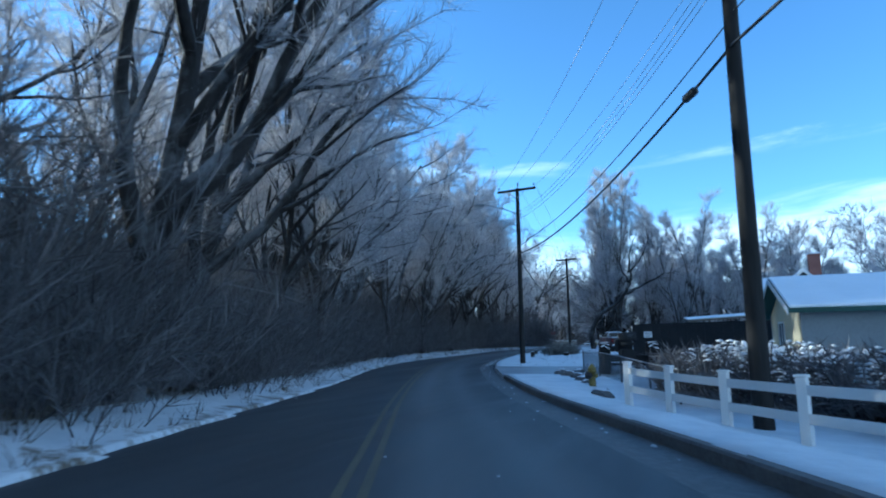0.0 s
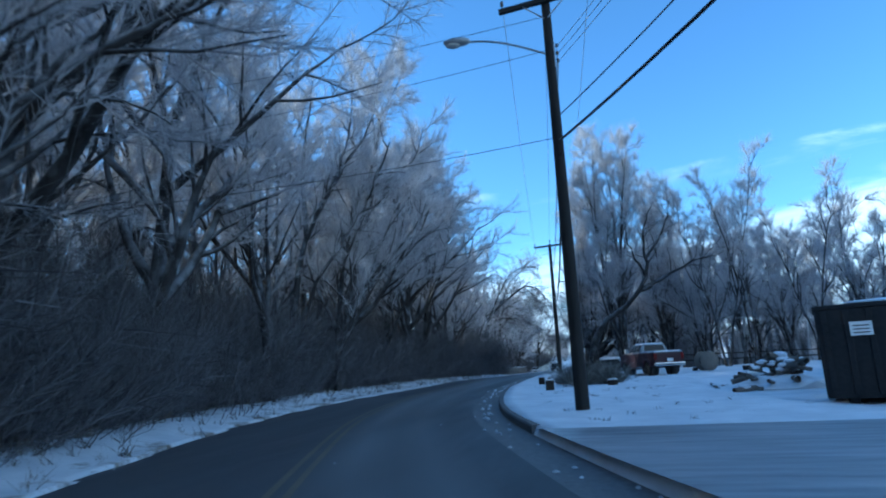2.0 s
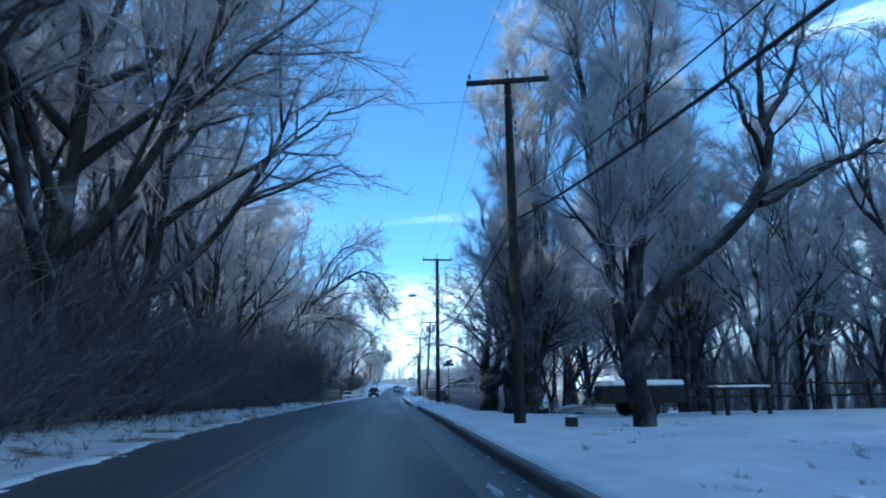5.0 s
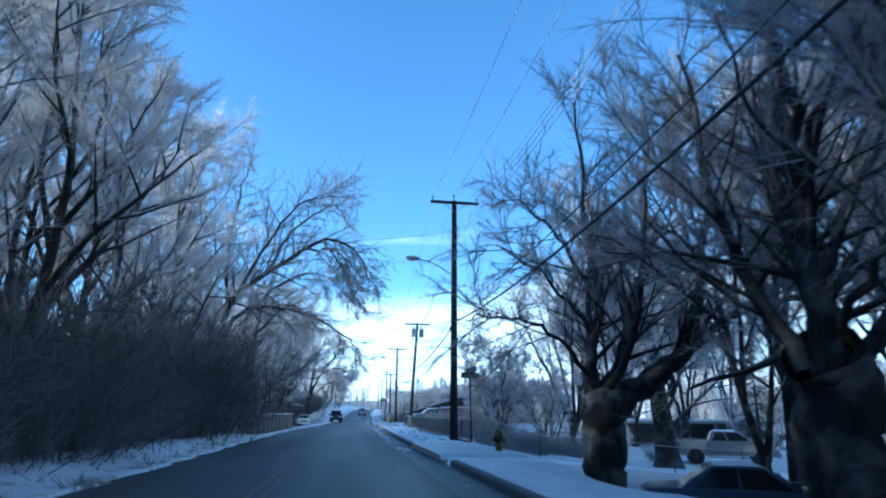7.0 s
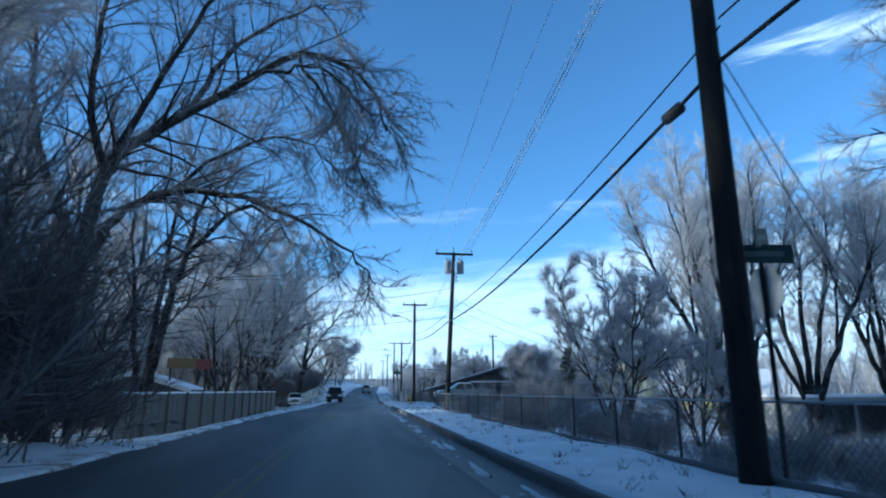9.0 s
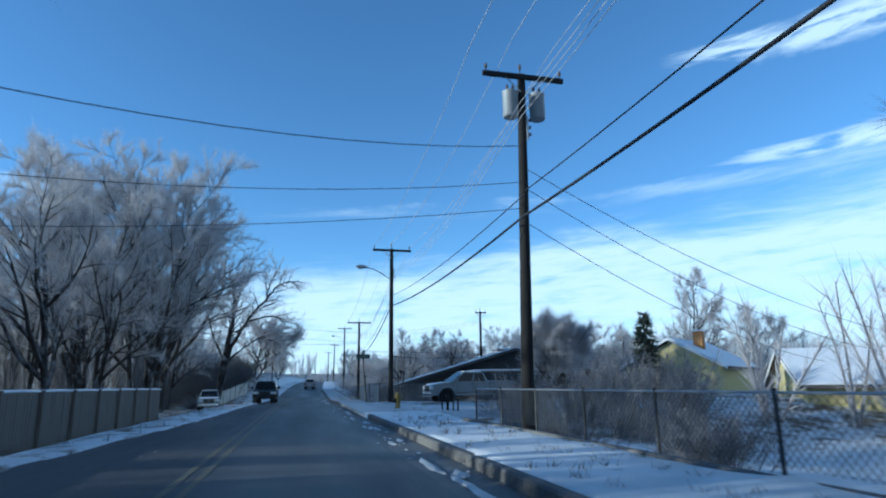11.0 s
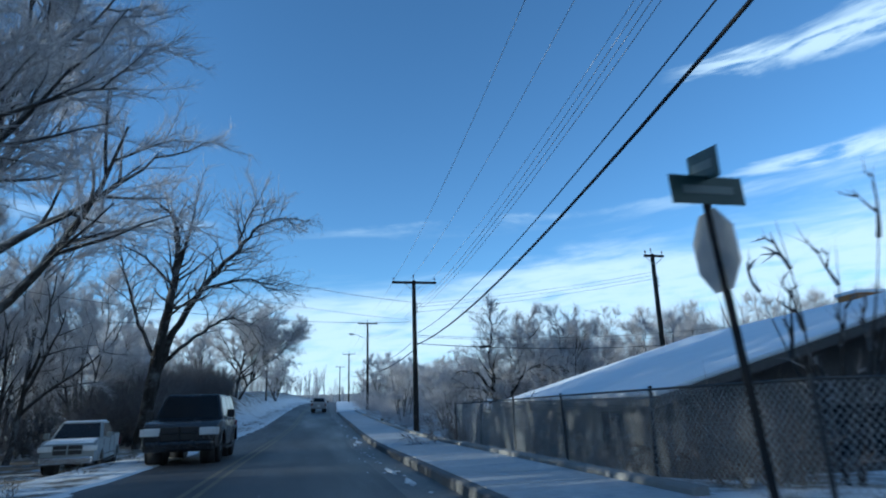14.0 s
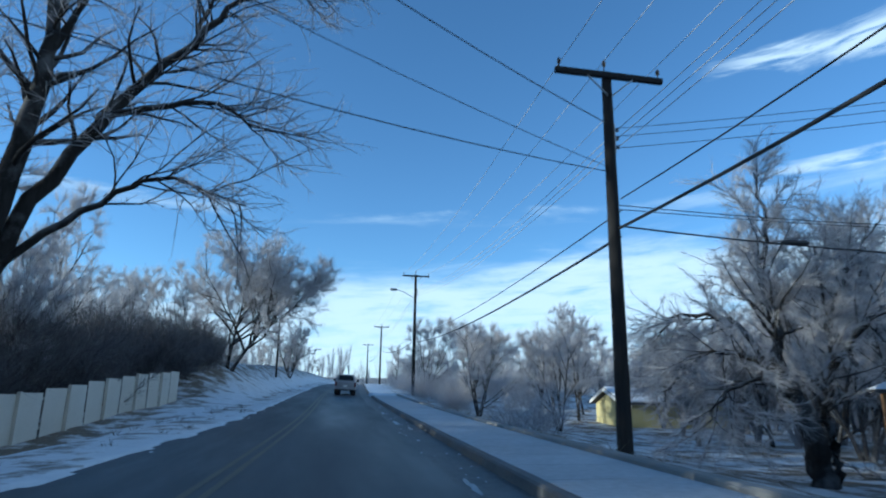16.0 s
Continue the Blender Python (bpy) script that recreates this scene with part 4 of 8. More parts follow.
# trees of a habit of their own: bends from the foot, in metres
SHAPED = {
    "arching": dict(seed=61, thin=0.026, droop=0.05, reach=3.3, per_metre=3.0, smalls=8, twigs=26, twig_len=0.5, spread=(0.4, 1.1), bark_mat="bark", limbs=[
        ([(0, 0, -0.3), (0.3, -0.1, 3.2), (0.6, -0.2, 6.2)], 0.42, 0.30, 1),
        ([(0.6, -0.2, 6.1), (1.4, -0.7, 9.6), (3.6, -0.2, 11.9), (7.5, -0.6, 14.4), (10.0, -1.0, 13.4), (10.9, -1.2, 11.2)], 0.26, 0.03, 0.15),
        ([(0.6, -0.2, 6.1), (1.1, 1.6, 8.5), (2.3, 2.6, 9.7), (4.5, 2.6, 9.8), (6.8, 2.6, 9.1), (9.5, 2.6, 7.6), (10.8, 2.8, 6.2)], 0.22, 0.025, 0.2),
        ([(1.3, -0.7, 9.2), (1.1, -2.0, 11.4), (1.4, -2.4, 16), (2.2, -2.2, 20)], 0.16, 0.03, 0.15),
        ([(3.6, -0.2, 11.9), (5.0, 0.6, 15.2), (7.4, 1.2, 17.6), (8.3, 1.3, 17.8)], 0.13, 0.025, 0.15),
        ([(1.4, -0.7, 9.6), (3.1, -1.7, 12.8), (5.6, -2.7, 16.2), (8.0, -2.7, 17.2)], 0.14, 0.025, 0.2),
        ([(0.6, -0.2, 6.2), (-0.9, -1.2, 10.8), (-1.9, -0.7, 16.8)], 0.2, 0.03, 0.25),
        ([(6.2, -0.4, 13.7), (8.6, -1.8, 13.2), (10.3, -2.1, 11.3)], 0.08, 0.02, 0.1),
        ([(7.5, -0.6, 14.4), (9.2, 0.8, 12.1), (10.4, 2.6, 9.9)], 0.08, 0.02, 0.1),
        ([(2.3, 2.6, 9.7), (4.6, 3.6, 12.2), (7.4, 3.4, 12.6), (9.4, 3.4, 10.8)], 0.10, 0.02, 0.2)]),
    "forked": dict(seed=67, droop=0.02, reach=2.8, per_metre=2.4, smalls=7, limbs=[
        ([(0, 0, -0.3), (0.3, -0.1, 2.4), (0.7, -0.2, 5.0), (1.4, -0.2, 8.4)], 0.24, 0.15, 0.75),
        ([(1.4, -0.2, 8.4), (3.6, -0.2, 10.8), (5.2, -0.2, 10.4), (6.4, -0.2, 9.0)], 0.14, 0.02, 0.1),
        ([(1.4, -0.2, 8.4), (2.0, 0.4, 12.0), (3.2, 0.4, 15.2)], 0.12, 0.02, 0.1),
        ([(-0.4, 0.2, -0.3), (0.1, 0.1, 3.0), (0.4, 0.2, 7.0), (0.7, 0.4, 11.5), (1.6, 0.8, 15.8)], 0.2, 0.03, 0.45),
        ([(-0.3, 0.2, 1.5), (-0.9, 0.3, 6.5), (-1.6, 0.4, 13)], 0.16, 0.03, 0.45),
        ([(0.5, 0.2, 8.0), (2.6, 1.0, 9.6), (4.6, 1.6, 9.4)], 0.08, 0.02, 0.1)]),
    "leaner": dict(seed=75, reach=3.4, per_metre=3.4, smalls=8, twigs=14, twig_r=0.006, twig_len=0.42, droop=0.015, spread=(0.5, 1.15), thin=0.032, twig_mat_name="twig", limbs=[
        ([(0, 0, -0.3), (0.45, 0, 4.2), (1.05, 0, 8.7), (1.35, 0, 11.8), (0.9, 0, 14.7), (-0.5, 0, 16.0)], 0.42, 0.05, 0.35),
        ([(1.3, 0, 11.4), (1.9, 0.5, 13.8), (2.3, 0.6, 17.0)], 0.14, 0.03, 0.2),
        ([(0.4, 0.2, 3.0), (1.2, 0.5, 6.6), (3.1, 1.0, 10.5), (5.0, 1.0, 12.8), (6.5, 1.0, 14.7), (8.9, 1.0, 15.4)], 0.28, 0.03, 0.3),
        ([(2.7, 0.9, 10.0), (5.8, 1.0, 10.8), (7.4, 1.3, 9.9)], 0.12, 0.02, 0.2),
        ([(1.0, 0.3, 5.2), (3.1, 0.5, 7.2), (5.1, 0.5, 8.0), (7.1, 0.5, 7.3)], 0.13, 0.02, 0.3),
        ([(0.6, 0, 5.2), (-1.0, 0, 8.7), (-2.2, 0, 12.5)], 0.14, 0.03, 0.3),
        ([(5.0, 1.0, 12.8), (5.4, 1.4, 15.0), (6.4, 1.6, 17.2)], 0.09, 0.02, 0.2),
        ([(1.2, 0, 10.2), (-0.8, -0.4, 12.0), (-3.2, -0.6, 13.0)], 0.10, 0.02, 0.3)]),
    "bent": dict(seed=79, reach=2.4, per_metre=2.0, twigs=20, limbs=[
        ([(0, 0, -0.3), (0, 0, 2.2), (1.15, 0, 3.8), (3.15, 0, 5.4), (4.25, 0, 7.3), (4.25, 0, 9.8), (5.0, 0, 12.2)], 0.30, 0.04, 0.5),
        ([(3.8, 0, 5.9), (5.9, 0, 7.0), (7.9, 0, 7.9), (9.2, 0, 8.0)], 0.15, 0.03, 0.25),
        ([(4.25, 0, 8.2), (5.8, 0.5, 10.4), (6.6, 0.5, 12.8)], 0.12, 0.02, 0.2),
        ([(4.1, 0, 7.0), (3.2, -0.4, 9.2), (3.0, -0.5, 11.5)], 0.10, 0.02, 0.2)]),
    "pollard": dict(seed=97, reach=3.0, per_metre=3.4, smalls=6, twigs=24, twig_len=0.55, twig_r=0.005, twig_mat_name="twig_grey", limbs=[
        ([(0, 0, -0.3), (0.05, 0, 0.9), (0.1, 0, 2.2), (0.0, 0, 2.9)], 0.58, 0.60, 1),
        ([(-0.2, 0, 2.5), (-0.2, 0, 3.6), (0.2, 0, 5.6), (-0.1, 0, 8.0), (-0.4, -0.2, 11.8)], 0.24, 0.03, 0.2),
        ([(0.2, 0, 2.5), (1.0, 0.2, 4.4), (1.8, 0.2, 7.0), (2.2, 0.2, 12)], 0.24, 0.03, 0.2),
        ([(0.3, 0, 2.3), (1.9, 0, 3.3), (2.9, 0, 4.2), (4.0, 0.2, 7.6), (4.8, 0.2, 12.4)], 0.42, 0.04, 0.3),
        ([(-0.2, 0, 3.0), (-1.5, -1.0, 4.1), (-2.9, -1.9, 4.5), (-4.3, -2.6, 4.3)], 0.08, 0.015, 0.2),
        ([(-0.1, 0, 5.8), (-1.5, -1.0, 7.2), (-3.0, -2.0, 7.8)], 0.07, 0.015, 0.2),
        ([(-0.2, 0, 4.4), (-1.6, -0.4, 5.9), (-3.2, -1.0, 6.6)], 0.07, 0.015, 0.2),
        ([(0, 0.3, 2.6), (0.3, 1.2, 5.0), (0.8, 1.8, 9.0)], 0.16, 0.03, 0.2),
        ([(0, -0.3, 2.6), (0.6, -1.5, 4.6), (0.8, -2.2, 8.5)], 0.14, 0.03, 0.2),
        ([(2.9, 0, 4.2), (5.0, 0.2, 5.2), (7.0, 0.4, 6.2)], 0.10, 0.02, 0.2)]),
    "fan": dict(seed=101, reach=2.6, per_metre=3.2, smalls=9, twigs=26, twig_len=0.55, twig_r=0.005, spread=(0.3, 0.7), twig_mat_name="twig_white", limbs=[
        ([(0, 0, -0.3), (0.0, 0, 0.9), (0.05, 0, 1.8)], 0.34, 0.30, 1),
        ([(0, 0, 1.6), (-1.3, 0.2, 5.0), (-3.2, 0.5, 9.2), (-4.4, 0.6, 13.0)], 0.20, 0.03, 0.4),
        ([(0, 0, 1.4), (-0.5, -0.3, 5.4), (-1.6, -0.7, 10.0), (-2.0, -0.9, 14.6)], 0.18, 0.03, 0.4),
        ([(0.1, 0, 1.7), (0.3, 0.5, 6.0), (0.1, 0.9, 10.8), (0.4, 1.1, 15.4)], 0.19, 0.03, 0.4),
        ([(0.1, 0, 1.5), (1.1, 0, 5.6), (1.9, -0.2, 10.2), (2.2, -0.3, 15.0)], 0.18, 0.03, 0.4),
        ([(0.1, 0, 1.2), (1.9, 0.3, 5.2), (3.5, 0.6, 9.0), (4.6, 0.9, 12.6)], 0.15, 0.03, 0.4),
        ([(-1.3, 0.2, 5.0), (-1.9, -0.8, 8.6), (-2.9, -1.5, 12.4)], 0.10, 0.02, 0.3),
        ([(1.1, 0, 5.6), (1.5, 1.0, 9.0), (2.9, 1.8, 13.2)], 0.10, 0.02, 0.3)]),
    "crooked": dict(seed=107, reach=2.4, per_metre=5.0, smalls=10, twigs=30, twig_len=0.42, twig_r=0.006, droop=0.03, spread=(0.5, 1.2), twig_mat_name="twig_white", limbs=[
        ([(0, 0, -0.3), (0.0, 0, 1.1), (-0.4, 0.05, 2.4), (-0.9, 0.1, 3.8)], 0.38, 0.25, 1),
        ([(0.35, 0, -0.3), (0.5, 0, 1.0), (0.35, 0, 2.2), (0.75, 0, 4.2), (0.6, 0.2, 7.4)], 0.19, 0.03, 0.45),
        ([(-0.9, 0.1, 3.5), (-0.7, 0.1, 4.8), (-1.0, 0.2, 6.2), (-0.6, 0.2, 8.0), (-0.9, 0.3, 9.8)], 0.18, 0.03, 0.1),
        ([(-0.8, 0.1, 3.2), (-2.0, -0.2, 3.9), (-3.2, -0.3, 3.7), (-4.3, -0.4, 2.6)], 0.10, 0.02, 0.2),
        ([(-0.9, 0.1, 3.6), (-2.0, 0.6, 5.0), (-3.4, 1.0, 5.2), (-4.2, 1.2, 4.4)], 0.12, 0.02, 0.2),
        ([(-0.4, 0, 2.4), (-1.4, -0.8, 3.0), (-2.6, -1.3, 2.6), (-3.2, -1.5, 1.8)], 0.10, 0.02, 0.2),
        ([(0.6, 0, 3.4), (1.7, -0.3, 4.9), (3.0, -0.5, 5.4), (4.0, -0.6, 4.7)], 0.13, 0.02, 0.2),
        ([(0.6, 0, 4.6), (1.5, 0.4, 6.4), (2.6, 0.6, 8.0)], 0.10, 0.02, 0.2)]),
    "roadside": dict(seed=83, reach=3.0, per_metre=2.2, smalls=7, twig_mat_name="twig", bark_mat="bark", limbs=[
        ([(0, 0, -0.3), (0.5, 0, 4.5), (1.3, 0, 8.2), (3.4, 0, 11.6), (5.9, 0, 15.3), (6.8, 0, 19.0)], 0.26, 0.025, 0.35),
        ([(0.3, 0.4, -0.3), (1.4, 0.4, 4.8), (3.4, 0.4, 7.6), (4.9, 0.4, 9.6), (6.8, 0.4, 10.4)], 0.18, 0.025, 0.4),
        ([(1.3, 0, 8.2), (1.1, 0.8, 12.5), (1.8, 1.2, 18.0)], 0.17, 0.03, 0.2),
        ([(2.6, 0, 10.3), (4.2, -0.8, 13.8), (4.6, -1.2, 18.5)], 0.12, 0.02, 0.2)]),
}
MADE, PLANTED = {}, {}


def plant(kind, x, y, height=None, rz=0.0, label="bare cottonwood rimed with frost", category="tree", group="", wide=1.0, sink=0.05, tilt=0.0):
    if kind not in MADE:
        MADE[kind] = shaped_tree(**SHAPED[kind]) if kind in SHAPED else tree(**KINDS[kind])
    trunk, crown, h0 = MADE[kind]
    s = (height or h0) / h0
    m = on_ground(x, y, 0, sink) @ pose(0, 0, 0, 0, tilt, 0) @ pose(0, 0, 0, 0, 0, rz) @ Matrix.Diagonal((s * wide, s * wide, s, 1))
    if kind in PLANTED:
        ob = copy_thing(PLANTED[kind], m)
        return tagged(ob, label, category, group)
    ob = thing("tree", m, label, category, group)
    part("trunk", trunk, None, ob)
    part("crown", crown, None, ob, "fine twigs white with rime")
    PLANTED[kind] = ob
    return ob


def bush_meshes(seed, height, width, n, mat, r=0.012, lean=0.7, fans=18):
    """Stems and twigs of a leafless bush, as two meshes."""
    rng = np.random.default_rng(seed)
    s, t_ = Soup(), Soup()
    foot = rng.normal(0, 0.28, (n, 2)) * width
    base, tip = [], []
    for x, y in foot:
        d = np.array((x / width * lean + rng.normal(0, 0.25), y / width * lean + rng.normal(0, 0.25), 1.0))
        L = height * rng.uniform(0.50, 1.05)
        p, rr = limb(rng, (x, y, -0.1), d, L, r * 1.6, 3, 0.28, 0.0, 0.4)
        s.tube(p, rr, 3)
        f, e2 = sprout(rng, p, rng.uniform(0.12, 1.0, fans), 0.3, 0.95, 0.0, height, 0.12, 0.34)
        base.append(f)
        tip.append(e2)
    base, tip = np.concatenate(base), np.concatenate(tip)
    rad = r * rng.uniform(0.6, 1.2, len(base))
    t_.blades(base, tip, rad, rng)
    return s.mesh("stems", mat, False), t_.mesh("twigs", mat, False)


BUSHES = {}
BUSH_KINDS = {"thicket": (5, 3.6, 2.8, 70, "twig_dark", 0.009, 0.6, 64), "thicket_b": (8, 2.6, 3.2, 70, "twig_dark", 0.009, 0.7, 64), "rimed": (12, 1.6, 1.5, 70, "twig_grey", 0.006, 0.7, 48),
              "weeds": (27, 1.5, 1.2, 60, "dry_weed", 0.006, 0.5, 30), "hedge": (19, 2.0, 2.4, 150, "twig_dark", 0.024, 0.5, 34), "white": (15, 2.4, 2.2, 70, "twig", 0.007, 0.7, 48)}


def bush(kind, x, y, size=1.0, rz=0.0, label="tangled leafless thicket dusted with frost", category="bush", group="", tall=1.0):
    if kind not in BUSHES:
        BUSHES[kind] = bush_meshes(*BUSH_KINDS[kind])
    ob = thing("bush", on_ground(x, y, rz, 0.05) @ Matrix.Diagonal((size, size, size * tall, 1)), label, category, group)
    part("stem_clump", BUSHES[kind][0], None, ob)
    part("twig_crown", BUSHES[kind][1], None, ob)
    return ob


rw = random.Random(4)
# the wood along the inside of the bend
WOOD = "trees of the roadside wood"
y = -16.0
while y < 128:
    for u, kinds, lo, hi in ((-6.3, ("broad", "broad_b", "tall"), 17, 21), (-12.0, ("tall", "broad_b", "back"), 18, 22), (-18.5, ("back",), 16, 20), (-27, ("back",), 14, 18)):
        if u < -18 and (rw.random() < (0.55 if u < -20 else 0.3) or y < 26):
            continue
        yy = y + rw.uniform(-2.0, 2.0)
        uu = u + rw.uniform(-1.0, 1.0)
        if yy > 102 and u > -14:
            continue
        k = rw.choice(kinds)
        if u > -8 and 84 < yy < 99:
            k, uu = "tall", uu - 1.6
        plant(k, float(road_x(yy)) + uu, yy, rw.uniform(lo, hi), rw.uniform(0, 360), "tall bare cottonwood rimed with frost in the wood", "tree", WOOD, tilt=rw.uniform(0, 5) if u > -8 else 0)
    y += 6.0
y = -16.0
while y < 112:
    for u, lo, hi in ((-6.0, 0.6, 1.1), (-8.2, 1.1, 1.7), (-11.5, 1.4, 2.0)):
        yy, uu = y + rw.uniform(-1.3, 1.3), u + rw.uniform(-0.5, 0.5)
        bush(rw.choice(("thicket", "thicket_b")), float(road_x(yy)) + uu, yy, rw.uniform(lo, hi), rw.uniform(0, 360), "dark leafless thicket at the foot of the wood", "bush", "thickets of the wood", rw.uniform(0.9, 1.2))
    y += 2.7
plant("arching", -21.7, 118.2, None, 0, "old spreading cottonwood arching over the road", "tree")
plant("forked", -21.2, 126.2, None, 0, "bare forked cottonwood behind the plank fence", "tree")
plant("broad_b", -22.6, 109.5, 19, -25, "tall bare cottonwood at the end of the wood", "tree")
plant("broad_b", -23.5, 115.0, 19, 130, "old cottonwood beside the plank fence", "tree")
plant("roadside", -22.8, 72.6, None, 0, "big leaning cottonwood at the edge of the wood", "tree")
for x, yy, h in ((-26, 206, 12), (-30, 211, 13), (-25, 214, 9), (-34, 204, 15), (-29, 202, 13), (-24, 209, 8)):
    plant(rw.choice(("far_b", "broad_b")), x, yy, h, rw.uniform(0, 360), "bare rimed tree behind the pale fence", "tree", "trees behind the pale fence")
plant("roadside", -20.6, 50.0, None, 25, "big leaning cottonwood at the edge of the wood", "tree", wide=0.8)
for k in range(5):
    yy = 102.5 + 1.8 * k
    bush(rw.choice(("thicket", "thicket_b")), -19.4 - rw.uniform(0, 1.6), yy, rw.uniform(1.2, 1.7), rw.uniform(0, 360), "dark leafless thicket at the foot of the wood", "bush", "thickets of the wood", rw.uniform(0.9, 1.3))
for x, yy in ((-4.3, 177.0), (-3.6, 178.6), (-3.4, 176.0), (-2.3, 183.4), (-1.4, 182.4), (6.6, 190.0), (7.4, 191.8), (6.4, 194.6)):
    bush("thicket_b", x, yy, rw.uniform(0.6, 0.8), rw.uniform(0, 360), "tangled dark shrub flecked with snow beside the hut", "bush", "shrubs by the hut")
for x, yy, sz in ((-4.7, 163.4, 0.9), (-4.5, 164.9, 1.0), (-4.3, 166.6, 0.85), (-4.6, 168.4, 0.7)):
    bush("weeds", x, yy, sz, yy * 50, "dry reddish weeds and shoots behind the wire fence", "bush", "weeds behind the fence")
# across the road, and further on
for k, x, y, h, rz, lab in (("vase", -2.4, 73.5, 24, 0, "tall many-stemmed poplar with a sunlit rimed top"), ("vase", 1.6, 78, 20, 70, "tall many-stemmed poplar with a sunlit rimed top"),
                            ("vase", -5.0, 79, 21, 140, "tall many-stemmed poplar with a sunlit rimed top"),
                            ("bent", -4.75, 67.5, None, 0, "dark leaning cottonwood beside the utility pole"), ("slim", 4.4, 68.2, 19, 0, "slender bare poplar in the snowy field"),
                            ("slim", 6.3, 68.4, 18, 80, "slender bare poplar in the snowy field"), ("slim", 12.5, 74, 19, 150, "slender bare poplar in the snowy field"),
                            ("pollard", -4.8, 90.8, None, 0, "gnarled pollarded yard tree with a thick dark trunk"), ("pollard", -5.0, 81.8, None, 48, "gnarled pollarded yard tree with a thick dark trunk"),
                            ("broad_b", -1.0, 88.5, 14, 20, "bare yard tree behind the parked cars"),
                            ("broad_b", 1.5, 103.5, 15, 70, "bare yard tree behind the parked cars"), ("yard", 5.0, 105.5, 14, 200, "gnarled yard tree with a thick dark trunk"), ("broad", 3.4, 88.5, 16, 10, "bare yard tree behind the parked cars"), ("yard", 6.5, 86, 16, 300, "gnarled yard tree with a thick dark trunk"),
                            ("broad", -22.5, 176.5, 19, 310, "tall bare cottonwood beside the driveway"), ("broad_b", -25.5, 168.5, 20, 70, "tall bare cottonwood beside the driveway"), ("fan", 7.0, 125.0, None, -10, "tall bare elm with straight dark stems fanning from a low fork"), ("fan", 13.7, 127.4, None, 150, "tall bare elm with straight dark stems fanning from a low fork"), ("fan", 10.6, 131.5, None, 60, "tall bare elm with straight dark stems fanning from a low fork"),
                            ("fan", 19.0, 128.0, None, 20, "tall bare elm with straight dark stems fanning from a low fork"), ("fan", 24.5, 129.0, None, 200, "tall bare elm with straight dark stems fanning from a low fork"), ("fan", 30.0, 126.0, None, 100, "tall bare elm with straight dark stems fanning from a low fork"),
                            ("vase_small", -0.2, 122.4, 9.6, 0, "many-stemmed bare yard tree behind the fence"), ("vase_small", 4.6, 124, 8, 50, "many-stemmed bare yard tree behind the fence"),
                            ("leaner", -19.95, 198.0, None, 0, "leaning bare cottonwood above the pale fence"), ("broad_b", -24.0, 190, 15, 40, "bare cottonwood beside the driveway"),
                            ("broad", -23.0, 180.5, 22, 10, "tall bare cottonwood beside the driveway"), ("broad_b", -23, 172, 22, 200, "tall bare cottonwood beside the driveway"), ("broad_b", -24.0, 164, 17, 10, "tall bare cottonwood beside the driveway"),
                            ("broad", -24, 157, 15, 250, "tall bare cottonwood beside the driveway"), ("tall", -28, 165, 18, 50, "tall bare cottonwood beside the driveway"), ("tall", -29, 176, 23, 0, "tall bare cottonwood beside the driveway"),
                            ("back", -33, 176, 22, 0, "bare cottonwood beside the driveway"), ("back", -34, 160, 16, 90, "bare cottonwood beside the driveway"), ("back", -31, 148, 14, 180, "bare cottonwood beside the driveway"),
                            ("back", -33, 188, 22, 200, "bare cottonwood beside the driveway"), ("back", -38, 152, 14, 20, "bare cottonwood beside the driveway"), ("back", -40, 168, 22, 70, "bare cottonwood beside the driveway"),
                            ("back", -30, 196, 18, 270, "bare cottonwood beside the driveway"), ("tall", -28, 143, 13, 120, "bare cottonwood behind the plank fence"),
                            ("spread", -17.4, 231, 11, 10, "wide bare tree leaning over the snowy bank"), ("vase_small", -14.2, 262, 8, 30, "low round-headed bare tree beside the road"), ("far_b", -22.5, 236, 10, 60, "rimed tree behind the snowy bank"), ("broad", -28, 138, 13, 70, "bare cottonwood behind the plank fence"),
                            ("broad_b", -27, 128, 16, 0, "bare cottonwood behind the plank fence"),
                            ("broad", 35, 185, 15, 0, "tall bare tree behind the yellow house"), ("sapling", -4.2, 162.7, 4.4, 0, "bare sapling with stout upright shoots by the fence"), ("round", 7.6, 162.0, 6.0, 0, "dense round-headed bare tree beside the carport"), ("crooked", 2.0, 193.9, 0.85, -25, "low crooked yard tree white with rime"), ("vase_small", 8.5, 199, 10, 0, "many-stemmed bare yard tree behind the footway"),
                            ):
    plant(k, x, y, h, rz, lab)
for k in range(22):
    x = rw.uniform(0, 46)
    plant(rw.choice(("back", "tall", "broad_b")), x, 80 + rw.uniform(-3, 12) - 0.15 * x, rw.uniform(12, 17), rw.uniform(0, 360), "bare rimed tree in the wood behind the field", "tree", "trees behind the field")
